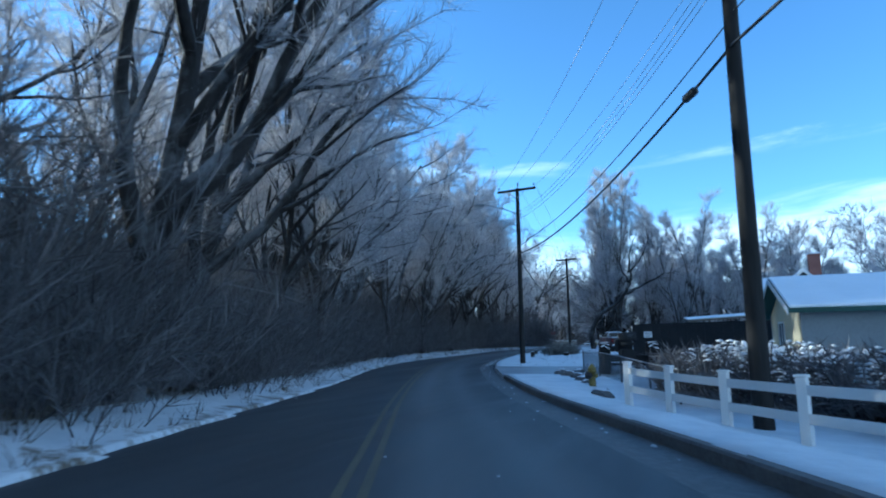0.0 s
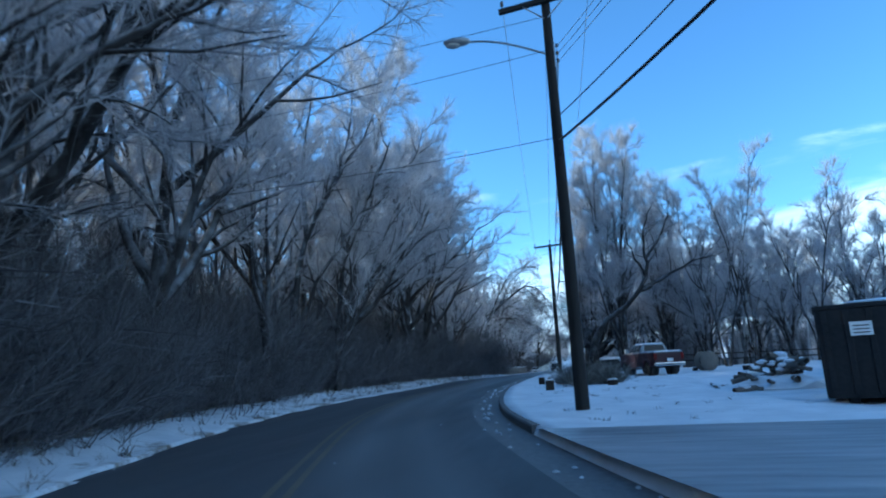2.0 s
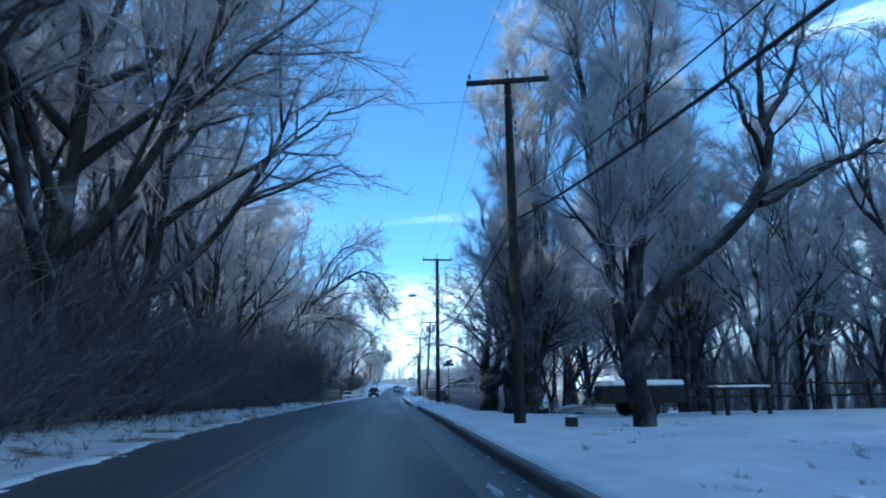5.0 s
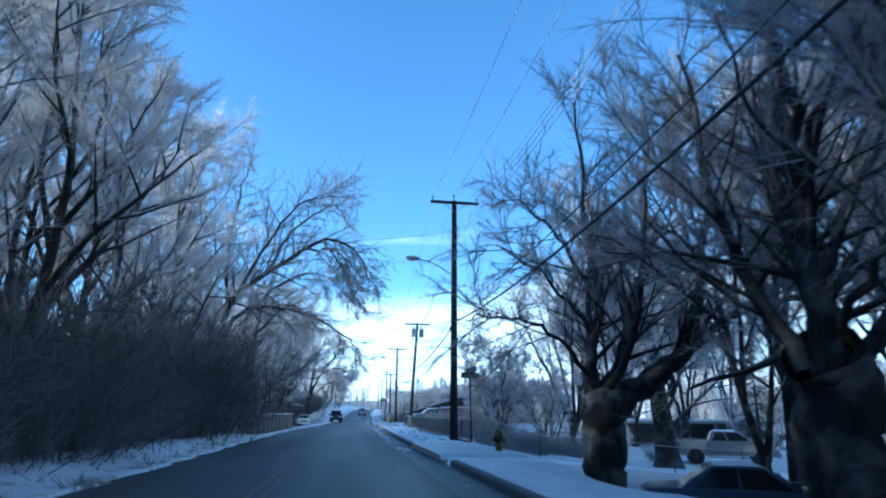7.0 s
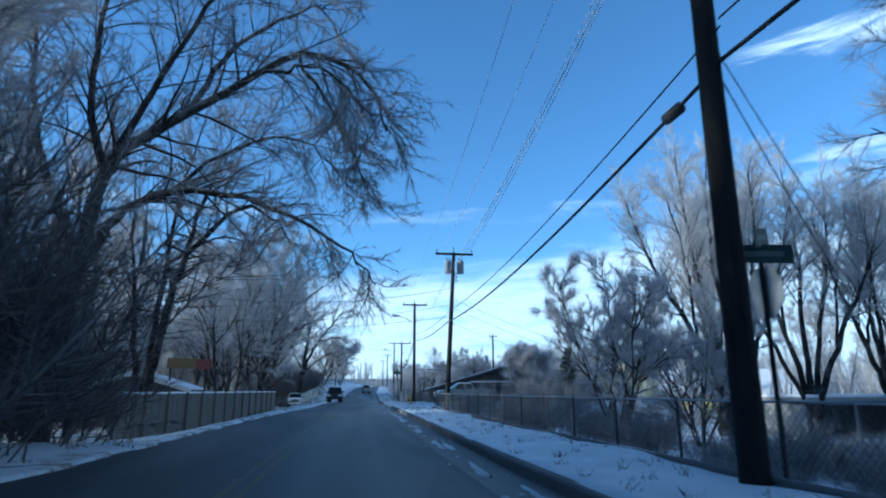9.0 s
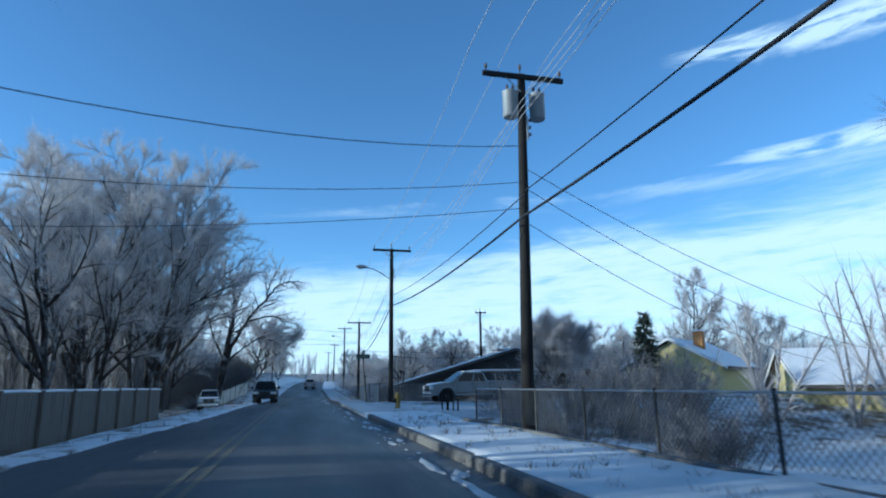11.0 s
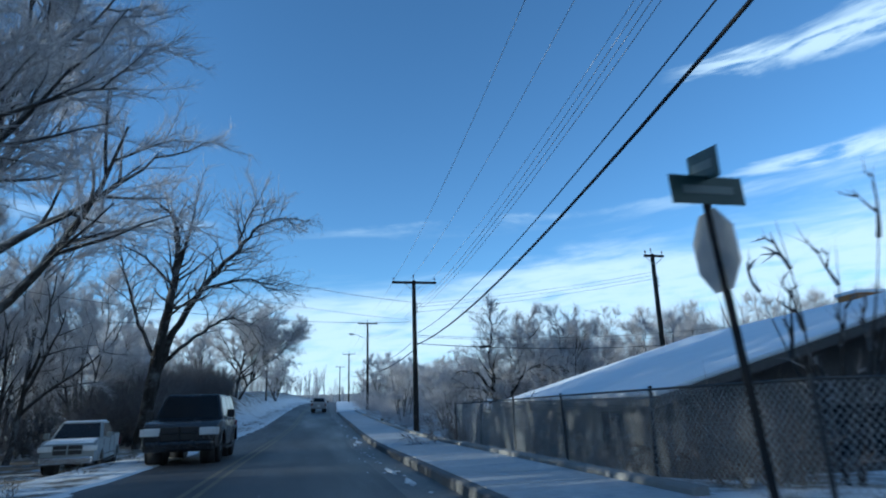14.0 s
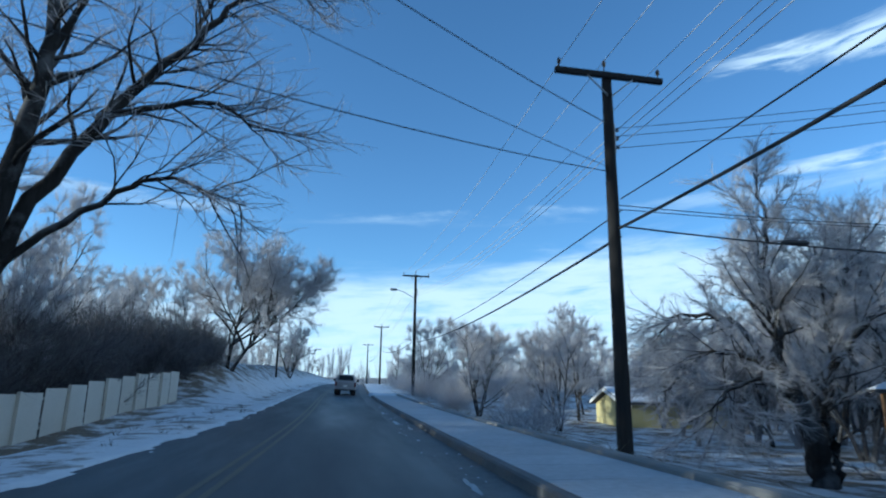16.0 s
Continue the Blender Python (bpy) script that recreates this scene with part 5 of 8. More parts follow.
# rimed trees and scrub round about, closing the view
for k in range(46):
    yy = rw.uniform(40, 330)
    x = float(road_x(yy)) + rw.uniform(30, 80)
    plant(rw.choice(("far", "far_b")), x, yy, rw.uniform(9, 14), rw.uniform(0, 360), "distant bare tree white with rime", "tree", "distant trees")
for k in range(22):
    yy = rw.uniform(200, 300)
    x = float(road_x(yy)) + rw.uniform(9, 30)
    plant(rw.choice(("far", "far_b")), x, yy, rw.uniform(6, 10), rw.uniform(0, 360), "bare scrubby tree white with rime", "tree", "scrub by the road")
for k in range(26):
    yy = rw.uniform(140, 330)
    x = float(road_x(yy)) - rw.uniform(22, 60)
    plant(rw.choice(("far", "far_b", "back")), x, yy, rw.uniform(11, 17), rw.uniform(0, 360), "distant bare tree white with rime", "tree", "distant trees")
for k in range(26):
    yy = rw.uniform(330, 480)
    x = float(road_x(yy)) + rw.uniform(-80, 90)
    if abs(x - float(road_x(yy))) > 9:
        plant(rw.choice(("far", "far_b")), x, yy, rw.uniform(9, 13), rw.uniform(0, 360), "distant bare tree white with rime", "tree", "distant trees")
for x, yy, h in ((8, 200, 10), (13, 203, 11), (18, 197, 11), (24, 196, 12), (30, 193, 12.5), (36, 188, 14), (31, 182, 12), (40, 180, 14), (21, 205, 13)):
    plant(rw.choice(("far", "far_b")), x, yy, h, rw.uniform(0, 360), "bare rimed tree behind the dark house", "tree", "trees behind the house")
for x, yy, h in ((2, 211, 7.3), (-1, 216, 7), (16.5, 219, 8.0), (14.5, 222, 8.5), (13, 210, 9.3), (16, 206, 10), (20, 211, 11), (24, 205, 12), (11, 203, 8), (27, 214, 12), (18, 200, 10), (7, 220, 8), (1, 224, 8)):
    plant(rw.choice(("far", "far_b", "broad_b")), x, yy, h, rw.uniform(0, 360), "bare rimed tree below the footway", "tree", "trees below the footway")
for k in range(13):
    bush("thicket", -22.3 - rw.uniform(0, 1.6), 201.5 + 1.9 * k, rw.uniform(1.1, 1.5), rw.uniform(0, 360), "dark leafless thicket behind the pale fence", "bush", "scrub on the bank")
for k in range(40):
    yy = rw.uniform(188, 262)
    x = float(road_x(yy)) + rw.uniform(8.5, 20)
    if yy < 214 and abs((x + 10.2) / (yy - 180) - 0.5) < 0.16:
        continue
    size, turn = rw.uniform(0.6, 1.2), rw.uniform(0, 360)
    if yy < 214 and abs((x + 10.4) / (yy - 175.4) - 0.62) < 0.27:
        continue
    bush("white", x, yy, size, turn, "rimed leafless bush beside the footway", "bush", "bushes by the footway")
for x, yy, sz in ((-1.5, 147, 1.3), (0.8, 145.5, 1.5), (3.4, 147.5, 1.7), (5.5, 145, 1.6), (8.5, 150, 1.5), (-2.6, 142.8, 0.9), (2.0, 142.5, 1.3), (10.5, 153, 1.9), (8.0, 156, 1.6)):
    bush("rimed", x, yy, sz, yy * 37, "grey leafless shrub in the snowy yard", "bush", "yard shrubs", 1.2)
for x, yy, sz in ((-4.6, 107.2, 0.55), (-3.2, 109.0, 0.7), (-1.4, 107.6, 0.6), (0.6, 110.6, 0.8), (-2.0, 112.4, 0.75), (3.0, 109.4, 0.7), (4.8, 113.0, 0.9), (1.8, 114.8, 0.85), (7.5, 111.2, 0.8), (6.6, 116.2, 0.9)):
    bush("rimed", x, yy, sz, yy * 41, "grey leafless shrub behind the wire fence", "bush", "shrubs behind the fence")
bush("rimed", 30.0, 12.0, 0.8, 0, "grey leafless shrub behind the cream building", "bush", "yard shrubs")
fv, ff = [], []
for k in range(230):
    # clots of snow caught over the dome of the hedge
    a, c = rw.uniform(0, 6.283), rw.uniform(0.25, 1.0)
    rr = 1.05 * math.sqrt(1 - c * c) + rw.uniform(-0.1, 0.1)
    x, yy, z, q = rr * math.cos(a), rr * math.sin(a), 0.25 + 1.5 * c + rw.uniform(-0.25, 0.1), rw.uniform(0.03, 0.085)
    o = len(fv)
    for dx, dy, dz in ((1.6, 0, 0), (0, 1, 0), (-1.4, 0, 0), (0, -1.2, 0), (0.2, 0.1, 0.6), (0, 0, -0.4)):
        fv.append((x + dx * q * math.cos(a * 3) - dy * q * math.sin(a * 3), yy + dx * q * math.sin(a * 3) + dy * q * math.cos(a * 3), z + dz * q))
    ff += [(o, o + 1, o + 4), (o + 1, o + 2, o + 4), (o + 2, o + 3, o + 4), (o + 3, o, o + 4), (o + 1, o, o + 5), (o + 2, o + 1, o + 5), (o + 3, o + 2, o + 5), (o, o + 3, o + 5)]
FLECKS = mesh_of("snow_fleck_cover", fv, ff, "snow", True)
for k in range(13):
    x, yy = 2.9 + 0.55 * k, 18.2 - 0.95 * k + rw.uniform(-0.4, 0.4)
    for back in (0.0, 1.6):
        hb = bush("hedge", x + 0.9 + back, yy + 0.5 + back * 0.5, rw.uniform(0.75, 0.95), rw.uniform(0, 360), "dark bushy hedge flecked with snow behind the white fence", "bush", "hedge shrubs", rw.uniform(0.8, 1.0))
        part("snow_fleck_cover", FLECKS, None, hb, "clots of snow on the twigs").scale = (1.25, 1.25, 1.12)
for k in range(16):
    yy = rw.uniform(104, 140)
    x = float(road_x(yy)) + rw.uniform(8, 16)
    bush("rimed", x, yy, rw.uniform(0.7, 1.3), rw.uniform(0, 360), "grey leafless shrub behind the wire fence", "bush", "shrubs behind the fence")
for k in range(14):
    yy = rw.uniform(186, 232)
    bush(rw.choice(("thicket", "rimed")), float(road_x(yy)) - rw.uniform(9.5, 14), yy, rw.uniform(0.7, 1.2), rw.uniform(0, 360), "dark leafless scrub on the snowy bank", "bush", "scrub on the bank")
for k in range(16):
    yy = 221.0 + 0.85 * k + rw.uniform(-0.4, 0.4)
    bush(rw.choice(("thicket", "thicket_b")), -18.3 - rw.uniform(0, 4.0), yy, rw.uniform(0.9, 1.2), rw.uniform(0, 360), "dark leafless thicket under the leaning tree", "bush", "scrub on the bank")

# ---- utility poles and lines ----
def utility_pole(x, y, top, arm=2.55, lamp=None, tanks=0, lean=(0, 0), r=0.16, arm_turn=0.0, rack=True, label="weathered wooden utility pole with a crossarm"):
    z0 = float(ground_z(x, y))
    h = top - z0
    ob = thing("utility_pole", pose(x, y, z0), label, "utility pole", "poles of the power line")
    s = Soup()
    n = 9
    pts = [(lean[0] * t, lean[1] * t, -0.4 + (h + 0.1) * t) for t in np.linspace(0, 1, n)]
    s.tube(pts, np.linspace(r * 1.08, r * 0.72, n), 12)
    bm = bmesh.new()
    pole = part("pole", s.mesh("pole", "pole"), None, ob)
    lathe(bm, [(r * 0.72, 0), (r * 0.5, 0.05), (0.02, 0.09)], 10, pose(lean[0], lean[1], h - 0.32))
    part("cap", bm, "pole", ob)
    top_m = pose(lean[0], lean[1], h, 0, 0, arm_turn)
    if arm:
        a = part("crossarm", box(bmesh.new(), -arm / 2, arm / 2, -0.06 - r, 0.06 - r, -0.50, -0.36, 0.012, top_m), "pole", ob)
        for sx in (-1, 1):
            br = Soup().tube([top_m @ Vector((sx * 0.62, -0.04 - r, -0.46)), top_m @ Vector((sx * 0.05, -0.02 - r * 0.8, -0.95))], 0.018, 6)
            part("brace", br.mesh("brace", "galv"), None, ob)
            pin = lathe(bmesh.new(), [(0.012, -0.37), (0.012, -0.26), (0.05, -0.25), (0.035, -0.2), (0.055, -0.18), (0.03, -0.13), (0.02, -0.11)], 10, top_m @ pose(sx * (arm / 2 - 0.1), -r, 0))
            part("insulator", pin, "insulator", ob)
        pin = lathe(bmesh.new(), [(0.015, -0.4), (0.015, -0.1), (0.05, -0.08), (0.035, -0.03), (0.055, -0.01), (0.03, 0.05), (0.02, 0.08)], 10, top_m @ pose(0.0, r * 0.6, 0.05))
        part("insulator", pin, "insulator", ob)
    if rack:
        for k in range(3):
            zz = -1.75 - 0.22 * k
            sp = lathe(bmesh.new(), [(0.02, -0.04), (0.045, -0.035), (0.025, 0), (0.045, 0.035), (0.02, 0.04)], 10, top_m @ pose(r * 0.8 + 0.07, -0.02, zz))
            part("insulator", sp, "insulator", ob)
        part("spool_rack", box(bmesh.new(), r * 0.55, r * 0.75 + 0.02, -0.05, 0.01, -2.35, -1.6, 0.004, top_m), "galv", ob)
    if lamp:
        lx, lz = lamp
        za = lz - z0 - 0.55
        pts = [(-r * 0.6, 0, za - 0.35)]
        for t in np.linspace(0.12, 1, 8):
            pts.append((-r * 0.6 - (abs(lx) - 0.55) * t, 0.02 * t, za - 0.35 + 0.75 * math.sin(t * 1.45)))
        arm_ob = part("lamp_arm", Soup().tube(pts, 0.03, 8).mesh("lamp_arm", "galv"), None, ob)
        hx = pts[-1][0]
        head = bmesh.new()
        m = pose(hx, 0.02, pts[-1][2], 0, 4, 0)
        bmesh.ops.create_uvsphere(head, u_segments=14, v_segments=8, radius=0.5, matrix=m @ Matrix.Translation((-0.32, 0, 0.03)) @ Matrix.Diagonal((0.80, 0.34, 0.24, 1)))
        for f in head.faces:
            f.smooth = True
        lh = part("lamp_head", head, "grey_tank", ob, "grey cobra-head street lamp")
        lens = bmesh.new()
        bmesh.ops.create_uvsphere(lens, u_segments=12, v_segments=6, radius=0.5, matrix=m @ Matrix.Translation((-0.42, 0, -0.06)) @ Matrix.Diagonal((0.46, 0.26, 0.16, 1)))
        part("lens", lens, "lamp_glass", lh)
    for k in range(tanks):
        sx = (-1, 1)[k]
        tm = top_m @ pose(sx * 0.42, -0.1, -1.75)
        t = part("transformer", lathe(bmesh.new(), [(0.20, 0), (0.23, 0.03), (0.23, 0.75), (0.245, 0.77), (0.245, 0.81), (0.15, 0.86), (0.05, 0.87)], 18, tm), "grey_tank", ob, "grey transformer can")
        for b in (-0.09, 0.09):
            part("bushing", lathe(bmesh.new(), [(0.03, 0.84), (0.045, 0.88), (0.03, 0.92), (0.045, 0.96), (0.02, 1.06)], 8, tm @ pose(b, 0, 0)), "insulator", t)
        part("bracket", box(bmesh.new(), -0.2 * sx - 0.1, -0.2 * sx + 0.1, -0.03, 0.03, 0.35, 0.45, 0, tm), "galv", t)
    return ob


POLES = {   # x, y, top, cable height
    "z": (19.5, -32.0, 13.0, 8.9), "A": (4.3, 11.5, 13.2, 8.9), "B": (-5.52, 35.8, 13.42, 9.0), "C": (-7.5, 69.3, 13.27, 8.5), "D": (-6.89, 103.6, 14.98, 8.6),
    "E": (-5.93, 134.4, 13.12, 8.2), "F": (-5.38, 159.15, 12.95, 9.5), "G": (-3.9, 192.5, 11.52, 7.8), "H": (-1.94, 236.5, 14.86, 8.4), "I": (-0.5, 285, 15.0, 10.6), "J": (0.8, 333, 15.5, 11)}
utility_pole(*POLES["z"][:3])
utility_pole(*POLES["A"][:3], r=0.17, lean=(0.1, 0))
utility_pole(*POLES["B"][:3], lamp=(2.65, 12.4), arm_turn=-9, label="weathered wooden utility pole with a street lamp")
utility_pole(*POLES["C"][:3], arm_turn=-12)
utility_pole(*POLES["D"][:3], lamp=(2.25, 11.6), r=0.18, label="weathered wooden utility pole with a street lamp")
utility_pole(*POLES["E"][:3], tanks=2, lean=(0.72, 1.2), label="leaning wooden utility pole with two transformer cans")
utility_pole(*POLES["F"][:3], lamp=(2.1, 11.5), label="weathered wooden utility pole with a street lamp")
utility_pole(*POLES["G"][:3], arm=2.75)
utility_pole(*POLES["H"][:3], lamp=(2.2, 13.2), label="weathered wooden utility pole with a street lamp")
utility_pole(*POLES["I"][:3])
utility_pole(*POLES["J"][:3])
utility_pole(9.6, 187.6, 12.35, arm=1.3, label="thin wooden utility pole behind the house")
utility_pole(-15.2, 252, 12.0, arm=0, rack=False, r=0.12, label="bare wooden pole on the bank")


def line(a, b, sag, r, mat, name="power_line", label="thin overhead power line", n=18):
    a, b = np.array(a, float), np.array(b, float)
    t = np.linspace(0, 1, n)[:, None]
    pts = a + (b - a) * t
    pts[:, 2] -= (4 * sag * t * (1 - t))[:, 0]
    ob = new(name, Soup().tube(pts, r, 5).mesh(name, mat))
    return tagged(ob, label, "overhead line", "overhead lines")


SPANS = {"zA": (8.9, 9.2, 0.7), "AB": (9.2, 8.95, 0.7), "BC": (8.6, 8.4, 1.25), "CD": (8.4, 8.3, 0.7), "DE": (8.25, 8.0, 0.48), "EF": (8.0, 8.85, 0.3),
         "FG": (9.05, 7.3, 0.8), "GH": (7.1, 8.2, 0.5), "HI": (8.4, 10.6, 0.7), "IJ": (10.6, 11.2, 0.7)}
names = list(POLES)
for a, b in zip(names, names[1:]):
    (xa, ya, ta, _), (xb, yb, tb_, _) = POLES[a], POLES[b]
    ca, cb, sag = SPANS[a + b]
    for off, dz in ((-1.18, -0.12), (1.18, -0.12), (0.0, 0.1)):
        line((xa + off, ya, ta + dz), (xb + off, yb, tb_ + dz), 0.7, 0.009, "wire_bright")
    for k in range(3):
        line((xa + 0.2, ya, ta - 1.75 - 0.22 * k), (xb + 0.2, yb, tb_ - 1.75 - 0.22 * k), 0.75, 0.009, "wire_bright")
    line((xa + 0.05, ya - 0.18, ca), (xb + 0.05, yb - 0.18, cb), sag, 0.034, "wire", "telephone_cable", "thick black lashed telephone cable")
    line((xa + 0.12, ya - 0.18, ca + 0.62), (xb + 0.12, yb - 0.18, cb + 0.70), sag, 0.016, "wire", "cable", "black overhead cable strung between poles")

# service drops across the road and to the houses
for a, b, sag, r in (((-5.6, 35.8, 12.6), (-24, 32.5, 10.6), 0.4, 0.008), ((-5.6, 35.8, 11.6), (-24, 32.0, 9.0), 0.4, 0.008), ((-5.6, 35.8, 9.1), (-24, 31.5, 7.4), 0.35, 0.010),
                     ((-7.5, 69.3, 12.3), (-25, 64, 9.5), 0.4, 0.008), ((-6.9, 103.6, 13.0), (-26, 99, 10.4), 0.5, 0.008),
                     ((-6.8, 103.6, 8.7), (11.5, 118, 4.6), 0.5, 0.010), ((-6.8, 103.6, 8.3), (11.5, 119, 4.2), 0.6, 0.012),
                     ((-5.5, 135.0, 10.3), (-27, 126, 9.4), 1.3, 0.012), ((-5.5, 134.9, 9.2), (-27, 130, 8.0), 0.9, 0.009), ((-5.6, 134.8, 8.4), (-27, 136, 7.6), 0.5, 0.009),
                     ((-5.4, 135, 9.6), (13, 139, 5.2), 0.7, 0.010), ((-5.4, 135, 9.0), (13, 141, 4.9), 0.7, 0.010), ((-5.4, 135, 8.0), (13, 144, 4.6), 0.6, 0.010),
                     ((-3.9, 192.5, 9.9), (-26, 178, 12.6), 0.9, 0.012), ((-3.9, 192.5, 8.8), (-26, 180, 11.0), 0.6, 0.008), ((-3.9, 192.5, 8.7), (-26, 184, 9.6), 0.7, 0.012),
                     ((-3.8, 192.5, 9.8), (9.6, 187.6, 11.0), 0.2, 0.008), ((-3.8, 192.5, 9.6), (9.6, 187.6, 10.8), 0.2, 0.008), ((-3.8, 192.5, 9.3), (9.6, 187.6, 10.6), 0.2, 0.008),
                     ((-3.8, 192.5, 7.9), (18, 189, 8.2), 0.5, 0.012), ((-3.8, 192.5, 7.8), (18, 188, 7.6), 0.4, 0.010), ((-3.8, 192.5, 7.4), (18, 190, 7.4), 0.5, 0.022)):
    line(a, b, sag, r, "wire", "service_line", "black service wire slung from a pole")


def splice_case(x, y, z, L, r, rz, rx=0.0):
    ob = new("splice_case", lathe_mesh([(r * 0.35, -L / 2), (r, -L / 2 + 0.08), (r, L / 2 - 0.08), (r * 0.35, L / 2)], "wire"))
    ob.matrix_basis = pose(x, y, z, 90 + rx, 0, rz)
    return tagged(ob, "black splice case hung on the cable", "splice case", "splice cases")


def lathe_mesh(rings, mat, sides=12):
    bm = bmesh.new()
    lathe(bm, rings, sides)
    me = bpy.data.meshes.new("turned")
    bm.to_mesh(me)
    bm.free()
    me.materials.append(MAT[mat])
    return me


def on_cable(a, b, t):
    (xa, ya, _, _), (xb, yb, _, _) = POLES[a], POLES[b]
    ca, cb, sag = SPANS[a + b]
    return xa + (xb - xa) * t + 0.05, ya + (yb - ya) * t - 0.18, ca + (cb - ca) * t - 4 * sag * t * (1 - t)


splice_case(*on_cable("A", "B", 0.075), 0.6, 0.10, 22)
splice_case(*on_cable("D", "E", 0.045), 0.6, 0.10, 0)
splice_case(*on_cable("B", "C", 0.02), 0.35, 0.12, 0)
splice_case(0.3, 191.9, 7.12, 0.7, 0.07, 85)

# ---- vehicles ----
def arch(cx, r, z0, n=7):
    """Points of a wheel arch, from front to rear, over a wheel centre cx."""
    return [(cx + r * math.cos(a), z0 + r * math.sin(a)) for a in np.linspace(0.15, math.pi - 0.15, n)]


def side_prism(outline, half, bevel=0.04):
    """A side outline (x, z) given the width of a car, edges softened."""
    m = Matrix(((1, 0, 0, 0), (0, 0, -1, 0), (0, 1, 0, 0), (0, 0, 0, 1)))
    return prism(bmesh.new(), outline, -half, half, m, bevel)


def pane_on(q, u0, u1, v0, v1, lift=0.012, thick=0.01):
    """A pane on a quad q (bottom a, bottom b, top b, top a), within those fractions."""
    a, b, c, d = (Vector(v) for v in q)
    n = (b - a).cross(d - a).normalized()

    def at(u, v):
        return (a.lerp(b, u)).lerp(d.lerp(c, u), v)
    co = [at(u0, v0), at(u1, v0), at(u1, v1), at(u0, v1)]
    bm = bmesh.new()
    lo = [bm.verts.new(p + n * (lift - thick)) for p in co]
    hi = [bm.verts.new(p + n * lift) for p in co]
    bm.faces.new(hi)
    for i in range(4):
        bm.faces.new((lo[i], lo[(i + 1) % 4], hi[(i + 1) % 4], hi[i]))
    return bm


def hull_of(base, top, bevel=0.05):
    """A tapered cab between a lower and an upper rectangle of corners."""
    bm = bmesh.new()
    lo = [bm.verts.new(v) for v in base]
    hi = [bm.verts.new(v) for v in top]
    bm.faces.new(lo[::-1])
    bm.faces.new(hi)
    for i in range(4):
        bm.faces.new((lo[i], lo[(i + 1) % 4], hi[(i + 1) % 4], hi[i]))
    bmesh.ops.bevel(bm, geom=list(bm.edges), offset=bevel, segments=3, affect="EDGES", profile=0.6)
    return bm


def vehicle(m, name, label, category, paint, kind="pickup", snow=True, L=5.6, W=1.96, H=1.86, wb=3.55, tyre=0.39, two_tone=None, crew=True, cab_paint=None, bed_snow=False, pane="glass"):
    """A pickup, an off-roader or a saloon, nose along +x, wheels on z = 0."""
    ob = thing(name, m, label, category)
    r, f, w = L / 2, wb / 2 + (0.05 if kind == "pickup" else 0), W / 2
    rear_x = f - wb
    sill, belt = {"pickup": (0.46, 1.26), "suv": (0.42, 1.16), "saloon": (0.27, 0.93)}[kind]
    rail = belt + (0.10 if crew else -0.02)
    hood = belt - (0.06 if kind != "saloon" else 0.08)
    cab0, cab1 = {"pickup": (-1.02, 1.52) if crew else (-0.80, 1.15), "suv": (-r + 0.12, 1.15), "saloon": (-r + 0.75, 1.05)}[kind]
    out = [(r - 0.06, sill + 0.02), (r, sill + 0.2), (r - 0.02, hood - 0.26), (r - 0.10, hood - 0.12), (r - 0.30, hood - 0.03), ((r + cab1) / 2, hood + 0.02), (cab1 + 0.2, belt - 0.01), (cab1, belt)]
    if kind == "pickup":
        out += [(cab0 + 0.02, belt), (cab0 - 0.02, rail - 0.02), (cab0 - 0.06, rail), (-r + 0.06, rail - 0.02), (-r, rail - 0.07)]
    elif kind == "suv":
        out += [(-r + 0.1, belt), (-r, belt - 0.08)]
    else:
        out += [(cab0, belt + 0.02), (-r + 0.12, belt), (-r, belt - 0.12)]
    out += [(-r + 0.02, sill + 0.15), (-r + 0.1, sill + 0.05)]
    ar = tyre + 0.09
    out += [(rear_x - ar - 0.02, sill)] + arch(rear_x, ar, tyre)[::-1] + [(rear_x + ar + 0.02, sill), (f - ar - 0.02, sill)] + arch(f, ar, tyre)[::-1] + [(f + ar + 0.02, sill)]
    clean = [out[0]]
    for p in out[1:]:
        if math.dist(p, clean[-1]) > 0.02:
            clean.append(p)
    shell = side_prism(clean[::-1], w, 0.06)
    for v in shell.verts:
        # rounded nose and tail in plan, sides that lean in towards the sill and the shoulder
        nose = max(0.0, (abs(v.co.x) - (r - 0.55)) / 0.55) ** 2
        v.co.y *= 1 - 0.09 * nose - 0.05 * max(0.0, v.co.z - belt + 0.25) - 0.05 * max(0.0, sill + 0.15 - v.co.z)
    for f_ in shell.faces:
        f_.smooth = len(f_.verts) <= 4
    body = part("body", shell, paint, ob)
    for sy in (-1, 1):
        for cx in (f, rear_x):
            rim_of_arch = [(x_, sy * (w - 0.005), z_) for x_, z_ in arch(cx, ar + 0.03, tyre, 13)]
            part("arch_flare", Soup().tube(rim_of_arch, 0.045, 7).mesh("arch_flare", paint), None, ob)
    if two_tone:
        for sy in (-1, 1):
            part("lower_panel", box(bmesh.new(), rear_x + ar + 0.06, f - ar - 0.06, sy * (w + 0.004) - 0.012, sy * (w + 0.004) + 0.012, sill + 0.05, belt - 0.28, 0.006), two_tone, ob)
    yb, yt = w - 0.05, w - 0.24
    df, dr = {"pickup": (0.92, 0.34) if crew else (0.60, 0.12), "suv": (0.55, 0.16), "saloon": (0.85, 0.75)}[kind]
    base = [(cab0, -yb, belt - 0.02), (cab1, -yb, belt - 0.02), (cab1, yb, belt - 0.02), (cab0, yb, belt - 0.02)]
    top = [(cab0 + dr, -yt, H), (cab1 - df, -yt, H), (cab1 - df, yt, H), (cab0 + dr, yt, H)]
